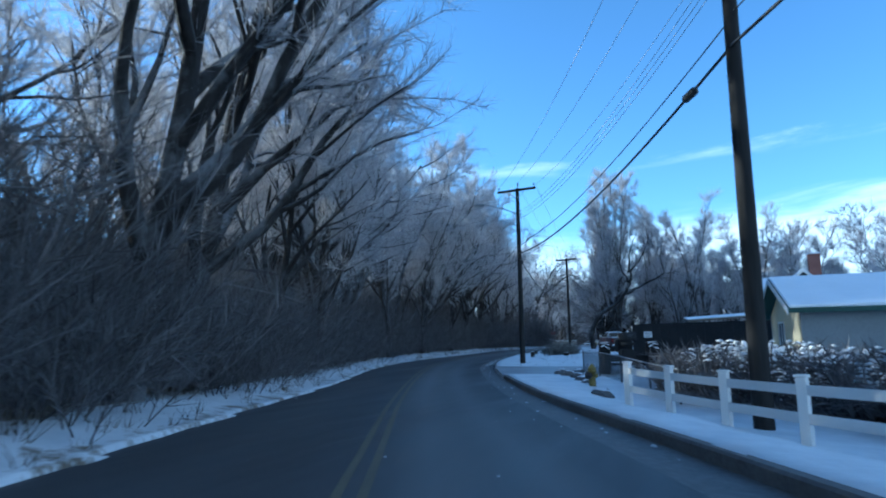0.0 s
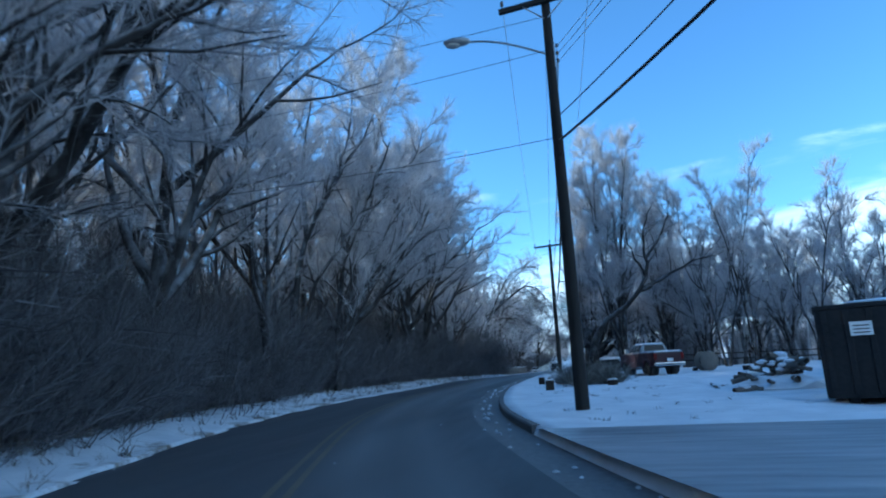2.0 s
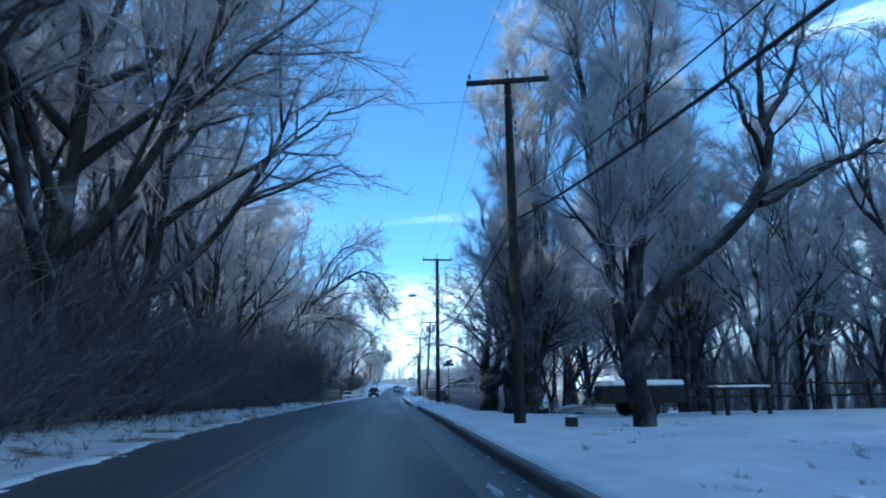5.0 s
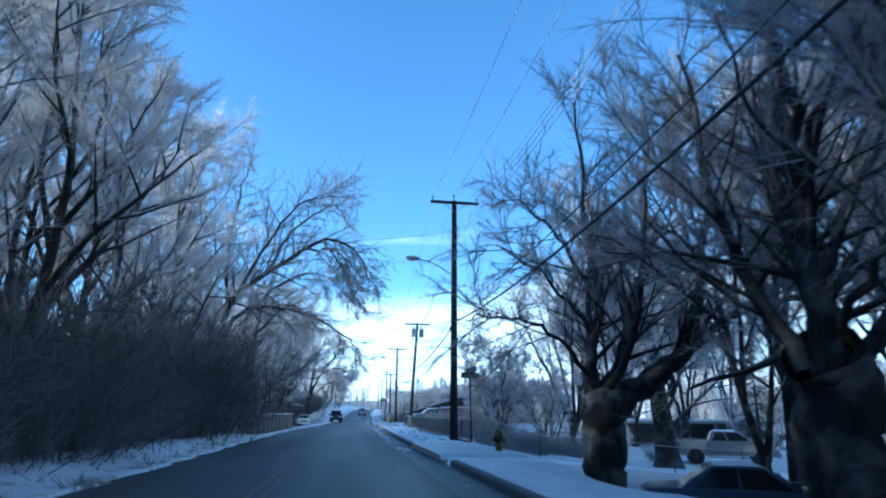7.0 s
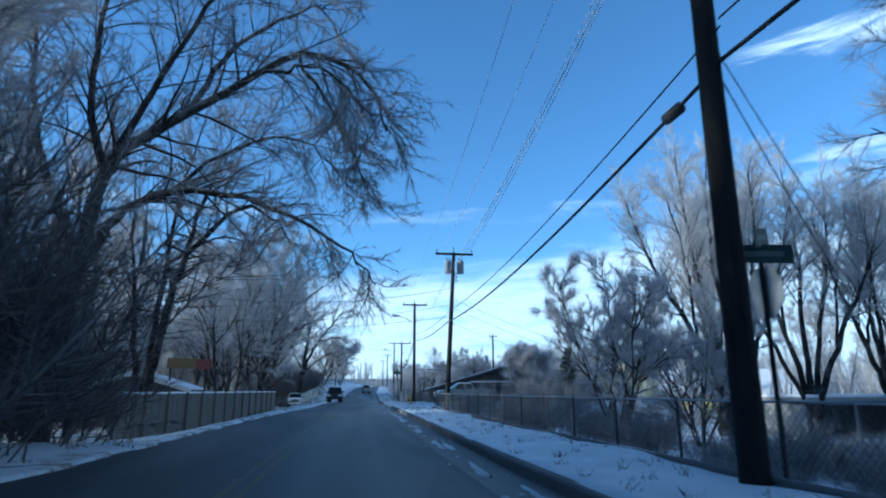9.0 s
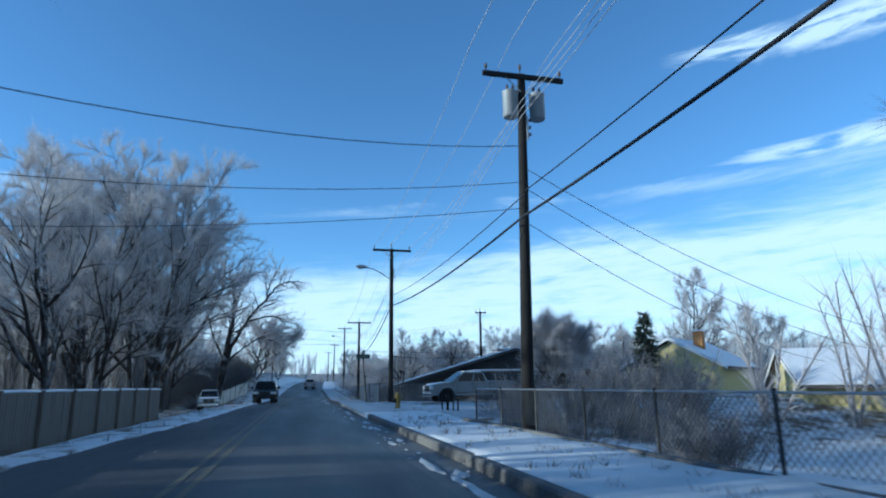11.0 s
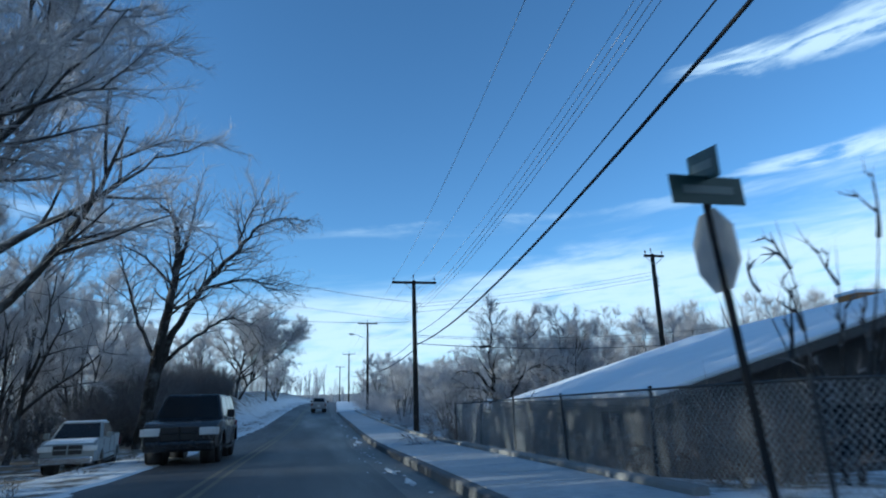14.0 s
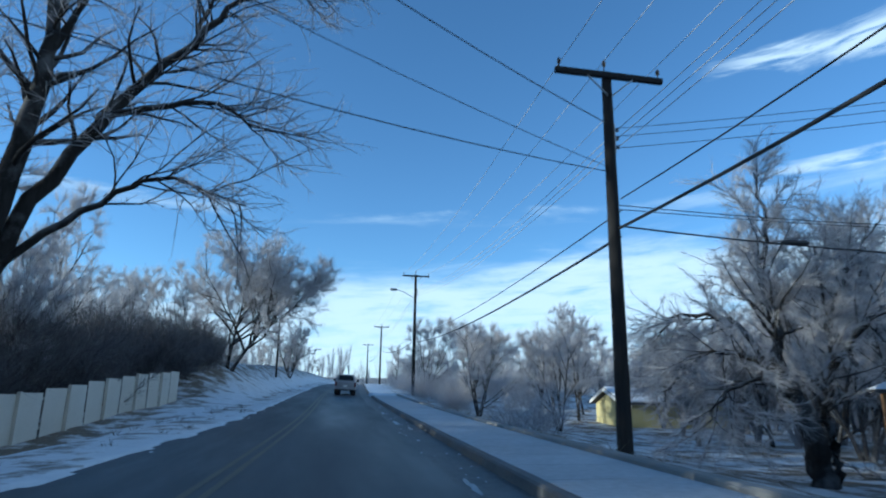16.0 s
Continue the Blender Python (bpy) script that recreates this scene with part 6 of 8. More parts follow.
    cab = part("cab", hull_of(base, top, 0.07), cab_paint or paint, ob)
    quads = {"right": (base[0], base[1], top[1], top[0]), "front": (base[1], base[2], top[2], top[1]), "left": (base[2], base[3], top[3], top[2]), "rear": (base[3], base[0], top[0], top[3])}
    part("windscreen", pane_on(quads["front"], 0.06, 0.94, 0.08, 0.90), pane, ob)
    part("rear_window", pane_on(quads["rear"], 0.10, 0.90, 0.14, 0.86), "glass", ob)
    cuts = {"pickup": ((0.07, 0.42), (0.46, 0.93)) if crew else ((0.10, 0.36), (0.40, 0.92)), "suv": ((0.04, 0.30), (0.33, 0.61), (0.64, 0.94)), "saloon": ((0.10, 0.47), (0.50, 0.90))}[kind]
    for u0, u1 in cuts:
        part("side_window", pane_on(quads["right"], u0, u1, 0.12, 0.88), pane, ob)
        part("side_window", pane_on(quads["left"], 1 - u1, 1 - u0, 0.12, 0.88), pane, ob)
    for sy in (-1, 1):
        seam = cab0 + (cab1 - cab0) * (cuts[0][1] + cuts[1][0]) / 2
        part("door_seam", box(bmesh.new(), seam - 0.006, seam + 0.006, sy * (w + 0.001) - 0.004, sy * (w + 0.001) + 0.004, sill + 0.06, belt - 0.03), "trim_black", ob)
        if kind == "pickup":
            for sx, wide in ((cab0 - 0.03, 0.016), (cab1 - 0.10, 0.006)):
                part("door_seam", box(bmesh.new(), sx - wide, sx + wide, sy * (w + 0.001) - 0.004, sy * (w + 0.001) + 0.004, sill + 0.06, belt - 0.03), "trim_black", ob)
            part("side_moulding", box(bmesh.new(), cab0 + 0.03, cab1 - 0.12, sy * (w + 0.004) - 0.006, sy * (w + 0.004) + 0.006, sill + 0.17, sill + 0.20, 0.004), "trim_black", ob)
        part("door_handle", box(bmesh.new(), seam - 0.26, seam - 0.10, sy * (w + 0.012) - 0.014, sy * (w + 0.012) + 0.014, belt - 0.19, belt - 0.15, 0.008), "chrome" if kind == "pickup" else "trim_black", ob)
        part("mirror", box(bmesh.new(), cab1 - 0.42, cab1 - 0.26, sy * (w + 0.12) - 0.10, sy * (w + 0.12) + 0.10, belt + 0.02, belt + 0.24, 0.03), "trim_black" if kind != "pickup" else paint, ob)
        part("running_board", box(bmesh.new(), rear_x + ar + 0.1, f - ar - 0.1, sy * (w - 0.03) - 0.07, sy * (w - 0.03) + 0.07, sill - 0.10, sill - 0.05, 0.01), "trim_black", ob)
        hl = part("headlight", box(bmesh.new(), r - 0.10, r + 0.012, sy * (w - 0.28) - 0.20, sy * (w - 0.28) + 0.20, hood - 0.34, hood - 0.14, 0.03), "lens_clear", ob)
        part("indicator", box(bmesh.new(), r - 0.16, r - 0.02, sy * (w - 0.05) - 0.06, sy * (w - 0.05) + 0.055, hood - 0.34, hood - 0.16, 0.02), "lens_amber" if kind == "saloon" else "lens_clear", hl)
        part("tail_light", box(bmesh.new(), -r - 0.012, -r + 0.08, sy * (w - 0.11) - 0.08, sy * (w - 0.11) + 0.09, belt - 0.46, belt - 0.10, 0.02), "lens_red", ob)
        for cx in (f, rear_x):
            wm = pose(cx, sy * (w - 0.15), tyre, 90 if sy < 0 else -90, 0, 0)
            wheel = part("wheel", lathe(bmesh.new(), [(0.12, -0.10), (tyre * 0.62, -0.11), (tyre * 0.60, 0.06), (0.10, 0.04)], 16, wm), "trim_black", ob)
            part("tyre", lathe(bmesh.new(), [(tyre * 0.62, -0.12), (tyre * 0.93, -0.125), (tyre, -0.09), (tyre, 0.09), (tyre * 0.93, 0.125), (tyre * 0.62, 0.12)], 24, wm), "rubber", wheel)
            rim = bmesh.new()
            lathe(rim, [(0.05, 0.10), (0.08, 0.125), (0.085, 0.10), (0.07, 0.07)], 12, wm)
            lathe(rim, [(tyre * 0.61, 0.05), (tyre * 0.61, 0.115), (tyre * 0.53, 0.11), (tyre * 0.52, 0.05)], 20, wm)
            for k in range(5):
                box(rim, 0.05, tyre * 0.60, -0.045, 0.045, 0.07, 0.105, 0.012, wm @ pose(0, 0, 0, 0, 0, 72 * k))
            part("rim", rim, "alloy", wheel)
            part("wheel_well", lathe(bmesh.new(), [(ar - 0.02, -0.35), (ar - 0.01, 0.02)], 16, wm), "trim_black", ob)
    part("front_bumper", box(bmesh.new(), r - 0.12, r + 0.10, -w + 0.10, w - 0.10, sill - 0.06, sill + 0.21, 0.07), "chrome" if kind == "pickup" else paint, ob)
    part("rear_bumper", box(bmesh.new(), -r - 0.10, -r + 0.08, -w + 0.03, w - 0.03, sill, sill + 0.19, 0.05), "chrome" if kind == "pickup" else paint, ob)
    grille = part("grille", box(bmesh.new(), r - 0.05, r + 0.015, -w + 0.50, w - 0.50, hood - 0.46, hood - 0.12, 0.03), "trim_black", ob)
    part("grille_bar", box(bmesh.new(), r - 0.03, r + 0.035, -w + 0.47, w - 0.47, hood - 0.30, hood - 0.26, 0.01), paint, grille)
    part("grille_bar", box(bmesh.new(), r - 0.03, r + 0.035, -0.03, 0.03, hood - 0.46, hood - 0.12, 0.01), paint, grille)
    part("number_plate", box(bmesh.new(), -r - 0.112, -r - 0.10, -0.16, 0.16, sill + 0.24, sill + 0.40, 0.004), "bar_white", ob)
    if kind == "pickup":
        part("bed_floor", box(bmesh.new(), -r + 0.10, cab0 - 0.12, -w + 0.10, w - 0.10, rail - 0.08, rail + (0.05 if bed_snow else 0.006), 0.01), "snow" if bed_snow else "trim_black", ob)
        part("tailgate_seam", box(bmesh.new(), -r - 0.004, -r + 0.01, -w + 0.22, w - 0.22, belt - 0.14, belt - 0.12), "trim_black", ob)
    if snow:
        part("snow_cap", hull_of([(cab0 + dr + 0.05, -yt + 0.03, H - 0.01), (cab1 - df - 0.05, -yt + 0.03, H - 0.01), (cab1 - df - 0.05, yt - 0.03, H - 0.01), (cab0 + dr + 0.05, yt - 0.03, H - 0.01)],
                                 [(cab0 + dr + 0.12, -yt + 0.1, H + 0.05), (cab1 - df - 0.12, -yt + 0.1, H + 0.05), (cab1 - df - 0.12, yt - 0.1, H + 0.05), (cab0 + dr + 0.12, yt - 0.1, H + 0.05)], 0.02), "snow", ob, "thin snow on the roof")
        part("hood_snow", hull_of([(cab1 + 0.2, -w + 0.12, belt - 0.05), (r - 0.2, -w + 0.12, hood - 0.08), (r - 0.2, w - 0.12, hood - 0.08), (cab1 + 0.2, w - 0.12, belt - 0.05)],
                                  [(cab1 + 0.25, -w + 0.2, belt + 0.03), (r - 0.3, -w + 0.2, hood + 0.0), (r - 0.3, w - 0.2, hood + 0.0), (cab1 + 0.25, w - 0.2, belt + 0.03)], 0.015), "snow", ob, "thin snow on the bonnet")
    return ob


def heading(dx, dy):
    return math.degrees(math.atan2(dy, dx))


vehicle(on_ground(-0.45, 158.35, heading(-3.39, -0.22), 0.04), "pickup_truck", "white crew-cab pickup parked in the driveway", "pickup truck", "car_white", L=5.65, H=1.92, wb=3.5, tyre=0.44)
vehicle(on_ground(-1.85, 58.2, heading(-0.33, 0.944)), "pickup_truck", "dark red pickup with frosted windows and snow along its bed", "pickup truck", "car_red", L=4.9, H=1.72, W=1.76, wb=3.05, tyre=0.36, crew=False, cab_paint="frosted_glass", bed_snow=True, pane="glass",)
vehicle(on_ground(-19.3, 185.6, heading(0.10, -1.0)), "pickup_truck", "white pickup parked on the snowy driveway", "pickup truck", "car_white", L=5.6, H=1.9)
vehicle(pose(-13.6, 176.2, float(road_z(176.2)) + 0.0, 0, 0, heading(-0.02, -1)), "suv", "black boxy off-roader on the road", "suv", "car_black", "suv", False, L=4.5, W=1.92, H=1.84, wb=2.75)
vehicle(pose(-8.0, 238.0, float(road_z(238.0)) - 0.02, 2.5, 0, heading(0.05, 1)), "suv", "dark sport utility vehicle driving ahead", "suv", "car_grey", "suv", False, L=4.7, W=1.9, H=1.75, wb=2.8)
vehicle(on_ground(-3.1, 86.8, heading(1.0, -0.5), 0.0), "parked_car", "dark blue saloon with a frosted roof parked under the trees", "car", "car_blue", "saloon", L=4.6, W=1.8, H=1.42, wb=2.7, tyre=0.32)
vehicle(on_ground(-1.4, 79.5, heading(-1.0, 0.15), 0.0), "parked_car", "snow-covered silver car parked under the trees", "car", "car_grey", "saloon", L=4.6, W=1.8, H=1.44, wb=2.7, tyre=0.32)
vehicle(on_ground(10.3, 108.5, heading(1.0, -0.5)), "pickup_truck", "white pickup parked before the low house", "pickup truck", "car_white", L=5.4, H=1.85)


# ---- houses ----
def gable_house(x, y, rz, w, d, wall_h, rise, z0, wall, label, eave=0.5, roof_under="siding_brown", windows=(), chimney=None, gable_mat=None, door=None, snow=0.10, trim="white_paint"):
    """A gabled house: ridge along local y, gables on -y and +y; windows as (side, along, sill, width, height)."""
    ob = thing("house", pose(x, y, z0, 0, 0, rz), label, "house")
    hw, hd = w / 2, d / 2
    t = 0.2
    for sx in (-1, 1):
        part("side_wall", boxed(sx * hw - (t if sx > 0 else 0), sx * hw + (t if sx < 0 else 0), -hd, hd, -0.6, wall_h), wall, ob)
    for sy in (-1, 1):
        g = bmesh.new()
        m = Matrix(((1, 0, 0, 0), (0, 0, -1, 0), (0, 1, 0, 0), (0, 0, 0, 1)))
        y0 = sy * hd
        prism(g, [(-hw + t, -0.6), (hw - t, -0.6), (hw - t, wall_h - 0.004), (0, wall_h + rise * (hw - t) / hw), (-hw + t, wall_h - 0.004)], -y0 - (t if sy < 0 else 0), -y0 + (t if sy > 0 else 0), m)
        part("gable_wall", g, gable_mat or wall, ob)
    s = rise / hw
    for sx in (-1, 1):
        e = hw + eave
        p = [(0, wall_h + rise + 0.03), (sx * e, wall_h - s * eave + 0.03)]
        for nm, lo, hi, over, mat in (("roof", 0.0, 0.14, eave, roof_under), ("roof_snow", 0.144, 0.144 + snow, eave - 0.04, "snow")):
            bm = bmesh.new()
            y0, y1 = -hd - over, hd + over
            k = 1 if nm == "roof" else 0.985
            co = [(p[0][0], y0, p[0][1] + lo), (p[1][0] * k, y0, p[1][1] + lo + s * e * (1 - k)), (p[1][0] * k, y1, p[1][1] + lo + s * e * (1 - k)), (p[0][0], y1, p[0][1] + lo)]
            a = [bm.verts.new(c) for c in co]
            b = [bm.verts.new((c[0], c[1], c[2] + hi - lo)) for c in co]
            bm.faces.new(a if sx < 0 else a[::-1])
            bm.faces.new(b[::-1] if sx < 0 else b)
            for i in range(4):
                q = (a[i], a[(i + 1) % 4], b[(i + 1) % 4], b[i])
                bm.faces.new(q[::-1] if sx < 0 else q)
            bmesh.ops.recalc_face_normals(bm, faces=bm.faces)
            if nm == "roof_snow":
                bmesh.ops.bevel(bm, geom=list(bm.edges), offset=0.03, segments=2, affect="EDGES")
            part(nm, bm, mat, ob)
        # barge boards along the gables
        for sy in (-1, 1):
            bm = bmesh.new()
            yb = sy * (hd + eave + 0.012)
            q = [(p[0][0], p[0][1] - 0.05), (p[1][0], p[1][1] - 0.05), (p[1][0], p[1][1] + 0.15), (p[0][0], p[0][1] + 0.15)]
            m = Matrix(((1, 0, 0, 0), (0, 0, -1, 0), (0, 1, 0, 0), (0, 0, 0, 1)))
            prism(bm, q if sx > 0 else q[::-1], -yb - 0.012, -yb + 0.012, m)
            bmesh.ops.recalc_face_normals(bm, faces=bm.faces)
            part("barge_board", bm, trim, ob)
    for side, along_, sill_, ww, hh in windows:
        m = {"-y": pose(along_, -hd, sill_), "+y": pose(along_, hd, sill_, 0, 0, 180), "-x": pose(-hw, along_, sill_, 0, 0, -90), "+x": pose(hw, along_, sill_, 0, 0, 90)}[side]
        win = part("window", box(bmesh.new(), -ww / 2, ww / 2, -0.02, 0.03, 0, hh, 0, m), "glass", ob)
        fr = bmesh.new()
        for a, b, c, e in ((-ww / 2 - 0.07, -ww / 2, -0.07, hh + 0.07), (ww / 2, ww / 2 + 0.07, -0.07, hh + 0.07)):
            box(fr, a, b, -0.05, 0.02, c, e, 0, m)
        box(fr, -ww / 2, ww / 2, -0.05, 0.02, hh, hh + 0.07, 0, m)
        box(fr, -ww / 2, ww / 2, -0.05, 0.02, -0.07, 0, 0, m)
        box(fr, -0.025, 0.025, -0.045, -0.02, 0, hh, 0, m)
        part("window_frame", fr, trim, win)
        part("sill", box(bmesh.new(), -ww / 2 - 0.1, ww / 2 + 0.1, -0.11, -0.05, -0.11, -0.07, 0.008, m), trim, win)
    if door:
        side, along_ = door
        m = {"-y": pose(along_, -hd, 0), "-x": pose(-hw, along_, 0, 0, 0, -90)}[side]
        dr = part("door", box(bmesh.new(), -0.46, 0.46, -0.03, 0.03, 0.05, 2.08, 0.01, m), "board", ob)
        part("door_frame", box(box(box(bmesh.new(), -0.56, -0.46, -0.05, 0.03, 0, 2.18, 0, m), 0.46, 0.56, -0.05, 0.03, 0, 2.18, 0, m), -0.46, 0.46, -0.05, 0.03, 2.08, 2.18, 0, m), trim, dr)
    if chimney:
        cx, cy, cw, top, mat = chimney
        ch = part("chimney", box(bmesh.new(), cx - cw / 2, cx + cw / 2, cy - cw / 2, cy + cw / 2, wall_h, top, 0.02), mat, ob)
        part("chimney_cap", box(bmesh.new(), cx - cw / 2 - 0.06, cx + cw / 2 + 0.06, cy - cw / 2 - 0.06, cy + cw / 2 + 0.06, top, top + 0.1, 0.02), "snow", ch)
    return ob


# the dark house behind the wire fence, its gable to the driveway
gable_house(7.0, 174.5, -8.0, 17.6, 15.0, 2.45, 2.55, 1.40, "siding_tan", "dark low house with a long snowy gable roof", 0.9, "siding_brown",
            (("-x", -3.5, 0.9, 1.5, 1.1), ("-x", 1.5, 0.9, 1.4, 1.1), ("-x", 5.2, 0.9, 1.0, 1.1), ("-y", -4.5, 1.0, 1.6, 1.1), ("-y", 3.5, 1.0, 1.4, 1.1)), (0.23, -2.39, 0.9, 5.4, "brick_orange"), "siding_brown", ("-y", -1.5), trim="siding_brown")
# flat carport before its gable
carport = thing("carport", pose(5.2, 164.6, 2.0, 0, 0, -8), "flat snow-topped carport before the dark house", "carport")
part("deck", boxed(-3.6, 3.6, -1.5, 1.5, 2.55, 2.72, bevel=0.02), "siding_brown", carport)
part("deck_snow", boxed(-3.58, 3.58, -1.48, 1.48, 2.724, 2.84, bevel=0.04), "snow", carport)
for px in (-3.4, 0, 3.4):
    part("post", boxed(px - 0.06, px + 0.06, -1.42, -1.30, -0.3, 2.55, bevel=0.01), "siding_brown", carport)
# the sunlit yellow house
gable_house(25.6, 171.6, -53.0, 8.4, 11.0, 3.5, 2.3, 1.6, "siding_yellow", "sunlit yellow house with snow on its gable roof", 0.6, "siding_brown",
            (("-y", -1.8, 0.9, 1.2, 1.2), ("-y", 1.9, 0.9, 1.2, 1.2)), (1.5, -2.0, 0.8, 6.7, "brick_orange"), None, None)
gable_house(22.0, 149.0, 60.0, 8.0, 10.0, 2.6, 1.9, 0.9, "siding_yellow", "far yellow house with a low snowy roof", 0.5, "siding_brown", (("-y", 0.5, 0.9, 1.4, 1.1),))
# cream house with green gables behind the dark container: a main roof along x and a cross gable
gable_house(14.4, 51.5, 90.0, 6.6, 9.0, 3.6, 2.3, 2.0, "siding_cream", "cream house with dark green shingled gables and snow", 0.5, "green_shingle",
            (("+y", -1.2, 1.0, 1.0, 1.2), ("-x", 2.8, 1.0, 1.0, 1.2)), None, "green_shingle")
gable_house(12.2, 49.6, -4.0, 4.0, 4.4, 4.2, 1.9, 2.0, "siding_cream", "cream cross gable with a small window and a brick chimney", 0.4, "green_shingle",
            (("-y", 0.0, 2.5, 0.8, 1.0), ("-x", -0.6, 1.2, 0.8, 1.0)), (1.1, 0.3, 0.75, 7.6, "brick_red"), None)
# low cream building along the drive, cream gable to the road, side walls coloured grey-blue for shade
gable_house(13.2, 26.4, 90.0, 6.6, 12.0, 2.5, 1.2, 2.0, "siding_cream_shaded", "long low cream building with side walls greyed for shade and a snowy roof", 0.45, "green_shingle",
            (("+y", 0.6, 0.9, 1.0, 1.2), ("-x", -2.0, 0.9, 1.2, 1.0), ("-x", 2.4, 0.9, 1.2, 1.0)), None, "siding_cream")
lean_to = thing("lean_to", pose(8.6, 44.6, 2.1, 0, 0, 3), "long open lean-to with a low brown roof", "lean-to")
part("roof", box(bmesh.new(), -4.4, 4.4, -1.7, 1.7, 2.72, 2.86, 0.02, pose(0, 0, 0.2, 4, -3, 0)), "board", lean_to)
part("roof_snow", box(bmesh.new(), -4.36, 4.36, -1.66, 1.66, 2.864, 2.92, 0.02, pose(0, 0, 0.2, 4, -3, 0)), "snow", lean_to, "thin patchy snow on the roof")
for px in (-4.2, -1.4, 1.4, 4.2):
    for py in (-1.5, 1.5):
        part("post", boxed(px - 0.07, px + 0.07, py - 0.07, py + 0.07, -0.2, 2.7 + px * 0.05 + py * 0.07, bevel=0.01), "log", lean_to)
part("back_wall", boxed(-4.3, 4.3, 1.58, 1.64, -0.2, 2.55), "board", lean_to)
# small pale-yellow house below the road
gable_house(10.9, 216.6, 84.0, 5.0, 6.4, 1.95, 0.75, 1.25, "siding_yellow", "small sunlit yellow house below the road", 0.35, "siding_brown", (("-x", -0.6, 0.9, 0.7, 0.8),), None, "siding_yellow")
# roof and sign behind the plank fence
gable_house(-25.2, 141.0, 8.0, 5.5, 12.0, 2.1, 0.9, 1.7, "board", "low shed with a snowy roof behind the plank fence", 0.4, "siding_brown")

low = thing("low_building", pose(21.2, 131.5, 0.75, 0, 0, 8), "long low building with a flat snowy roof", "low building")
part("back_wall", boxed(-8, 8, 2.4, 2.6, -0.5, 2.4), "siding_grey", low)
part("end_wall", boxed(-8, -7.8, -2.2, 2.4, -0.5, 2.4), "siding_grey", low)
part("end_wall", boxed(5.5, 8, -2.2, 2.4, -0.5, 2.4), "siding_grey", low)
part("roof", boxed(-8.6, 8.6, -3.2, 3.0, 2.404, 2.62, bevel=0.02), "siding_grey", low)
part("roof_snow", boxed(-8.55, 8.55, -3.15, 2.95, 2.624, 2.78, bevel=0.04), "snow", low)
for px in (-8.2, -5.2, -2.2, 0.8, 3.8):
    part("post", boxed(px - 0.07, px + 0.07, -3.0, -2.86, -0.5, 2.404, bevel=0.01), "siding_grey", low)

container = thing("container", on_ground(6.95, 38.2, -18.0), "long dark brown steel container with a white placard", "container")
part("body", boxed(-6.1, 6.1, -1.22, 1.22, 0.12, 2.45, bevel=0.03), "dark_steel", container)
part("top_rail", boxed(-6.14, 6.14, -1.26, 1.26, 2.452, 2.56, bevel=0.02), "dark_steel", container)
for k in range(24):
    px = -5.9 + k * 0.51
    part("rib", boxed(px - 0.07, px + 0.07, -1.265, -1.222, 0.2, 2.42, bevel=0.012), "dark_steel", container)
for px in (-5.5, -1.8, 1.8, 5.5):
    part("skid", boxed(px - 0.12, px + 0.12, -1.1, 1.1, -0.05, 0.12, bevel=0.01), "dark_steel", container)
placard = part("placard", boxed(-5.35, -4.85, -1.285, -1.27, 1.72, 2.08, bevel=0.004), "bar_white", container, "white placard with dark bars")
for k in range(3):
    part("bar", boxed(-5.28, -4.92, -1.292, -1.286, 1.78 + k * 0.09, 1.81 + k * 0.09), "trim_black", placard)

# ---- fences ----
def fence_line(a, b, n):
    a, b = Vector((*a, 0)), Vector((*b, 0))
    return [(a.lerp(b, i / n)) for i in range(n + 1)]


rail_fence = thing("rail_fence", pose(0, 0, 0), "white two-rail fence beside the pavement", "fence")
pts = fence_line((1.8, 14.7), (8.4, 2.7), 7)
prev = None
for p in pts:
    z = float(ground_z(p.x, p.y))
    m = pose(p.x, p.y, z, 0, 0, -29)
    post = part("post", box(bmesh.new(), -0.075, 0.075, -0.075, 0.075, -0.3, 0.98, 0.01, m), "white_paint", rail_fence)
    part("post_cap", box(bmesh.new(), -0.095, 0.095, -0.095, 0.095, 0.982, 1.03, 0.02, m), "white_paint", post)
    if prev is not None:
        d = p - prev
        for h in (0.38, 0.80):
            z1 = float(ground_z(prev.x, prev.y))
            q = Matrix.Translation((prev.x, prev.y, z1 + h)) @ Matrix(((d.x, -d.y / d.length, 0, 0), (d.y, d.x / d.length, 0, 0), (z - z1, 0, 1, 0), (0, 0, 0, 1)))
            part("rail", box(bmesh.new(), 0.04, 0.96, -0.022, 0.022, -0.075, 0.075, 0, q), "white_paint", rail_fence)
    prev = p


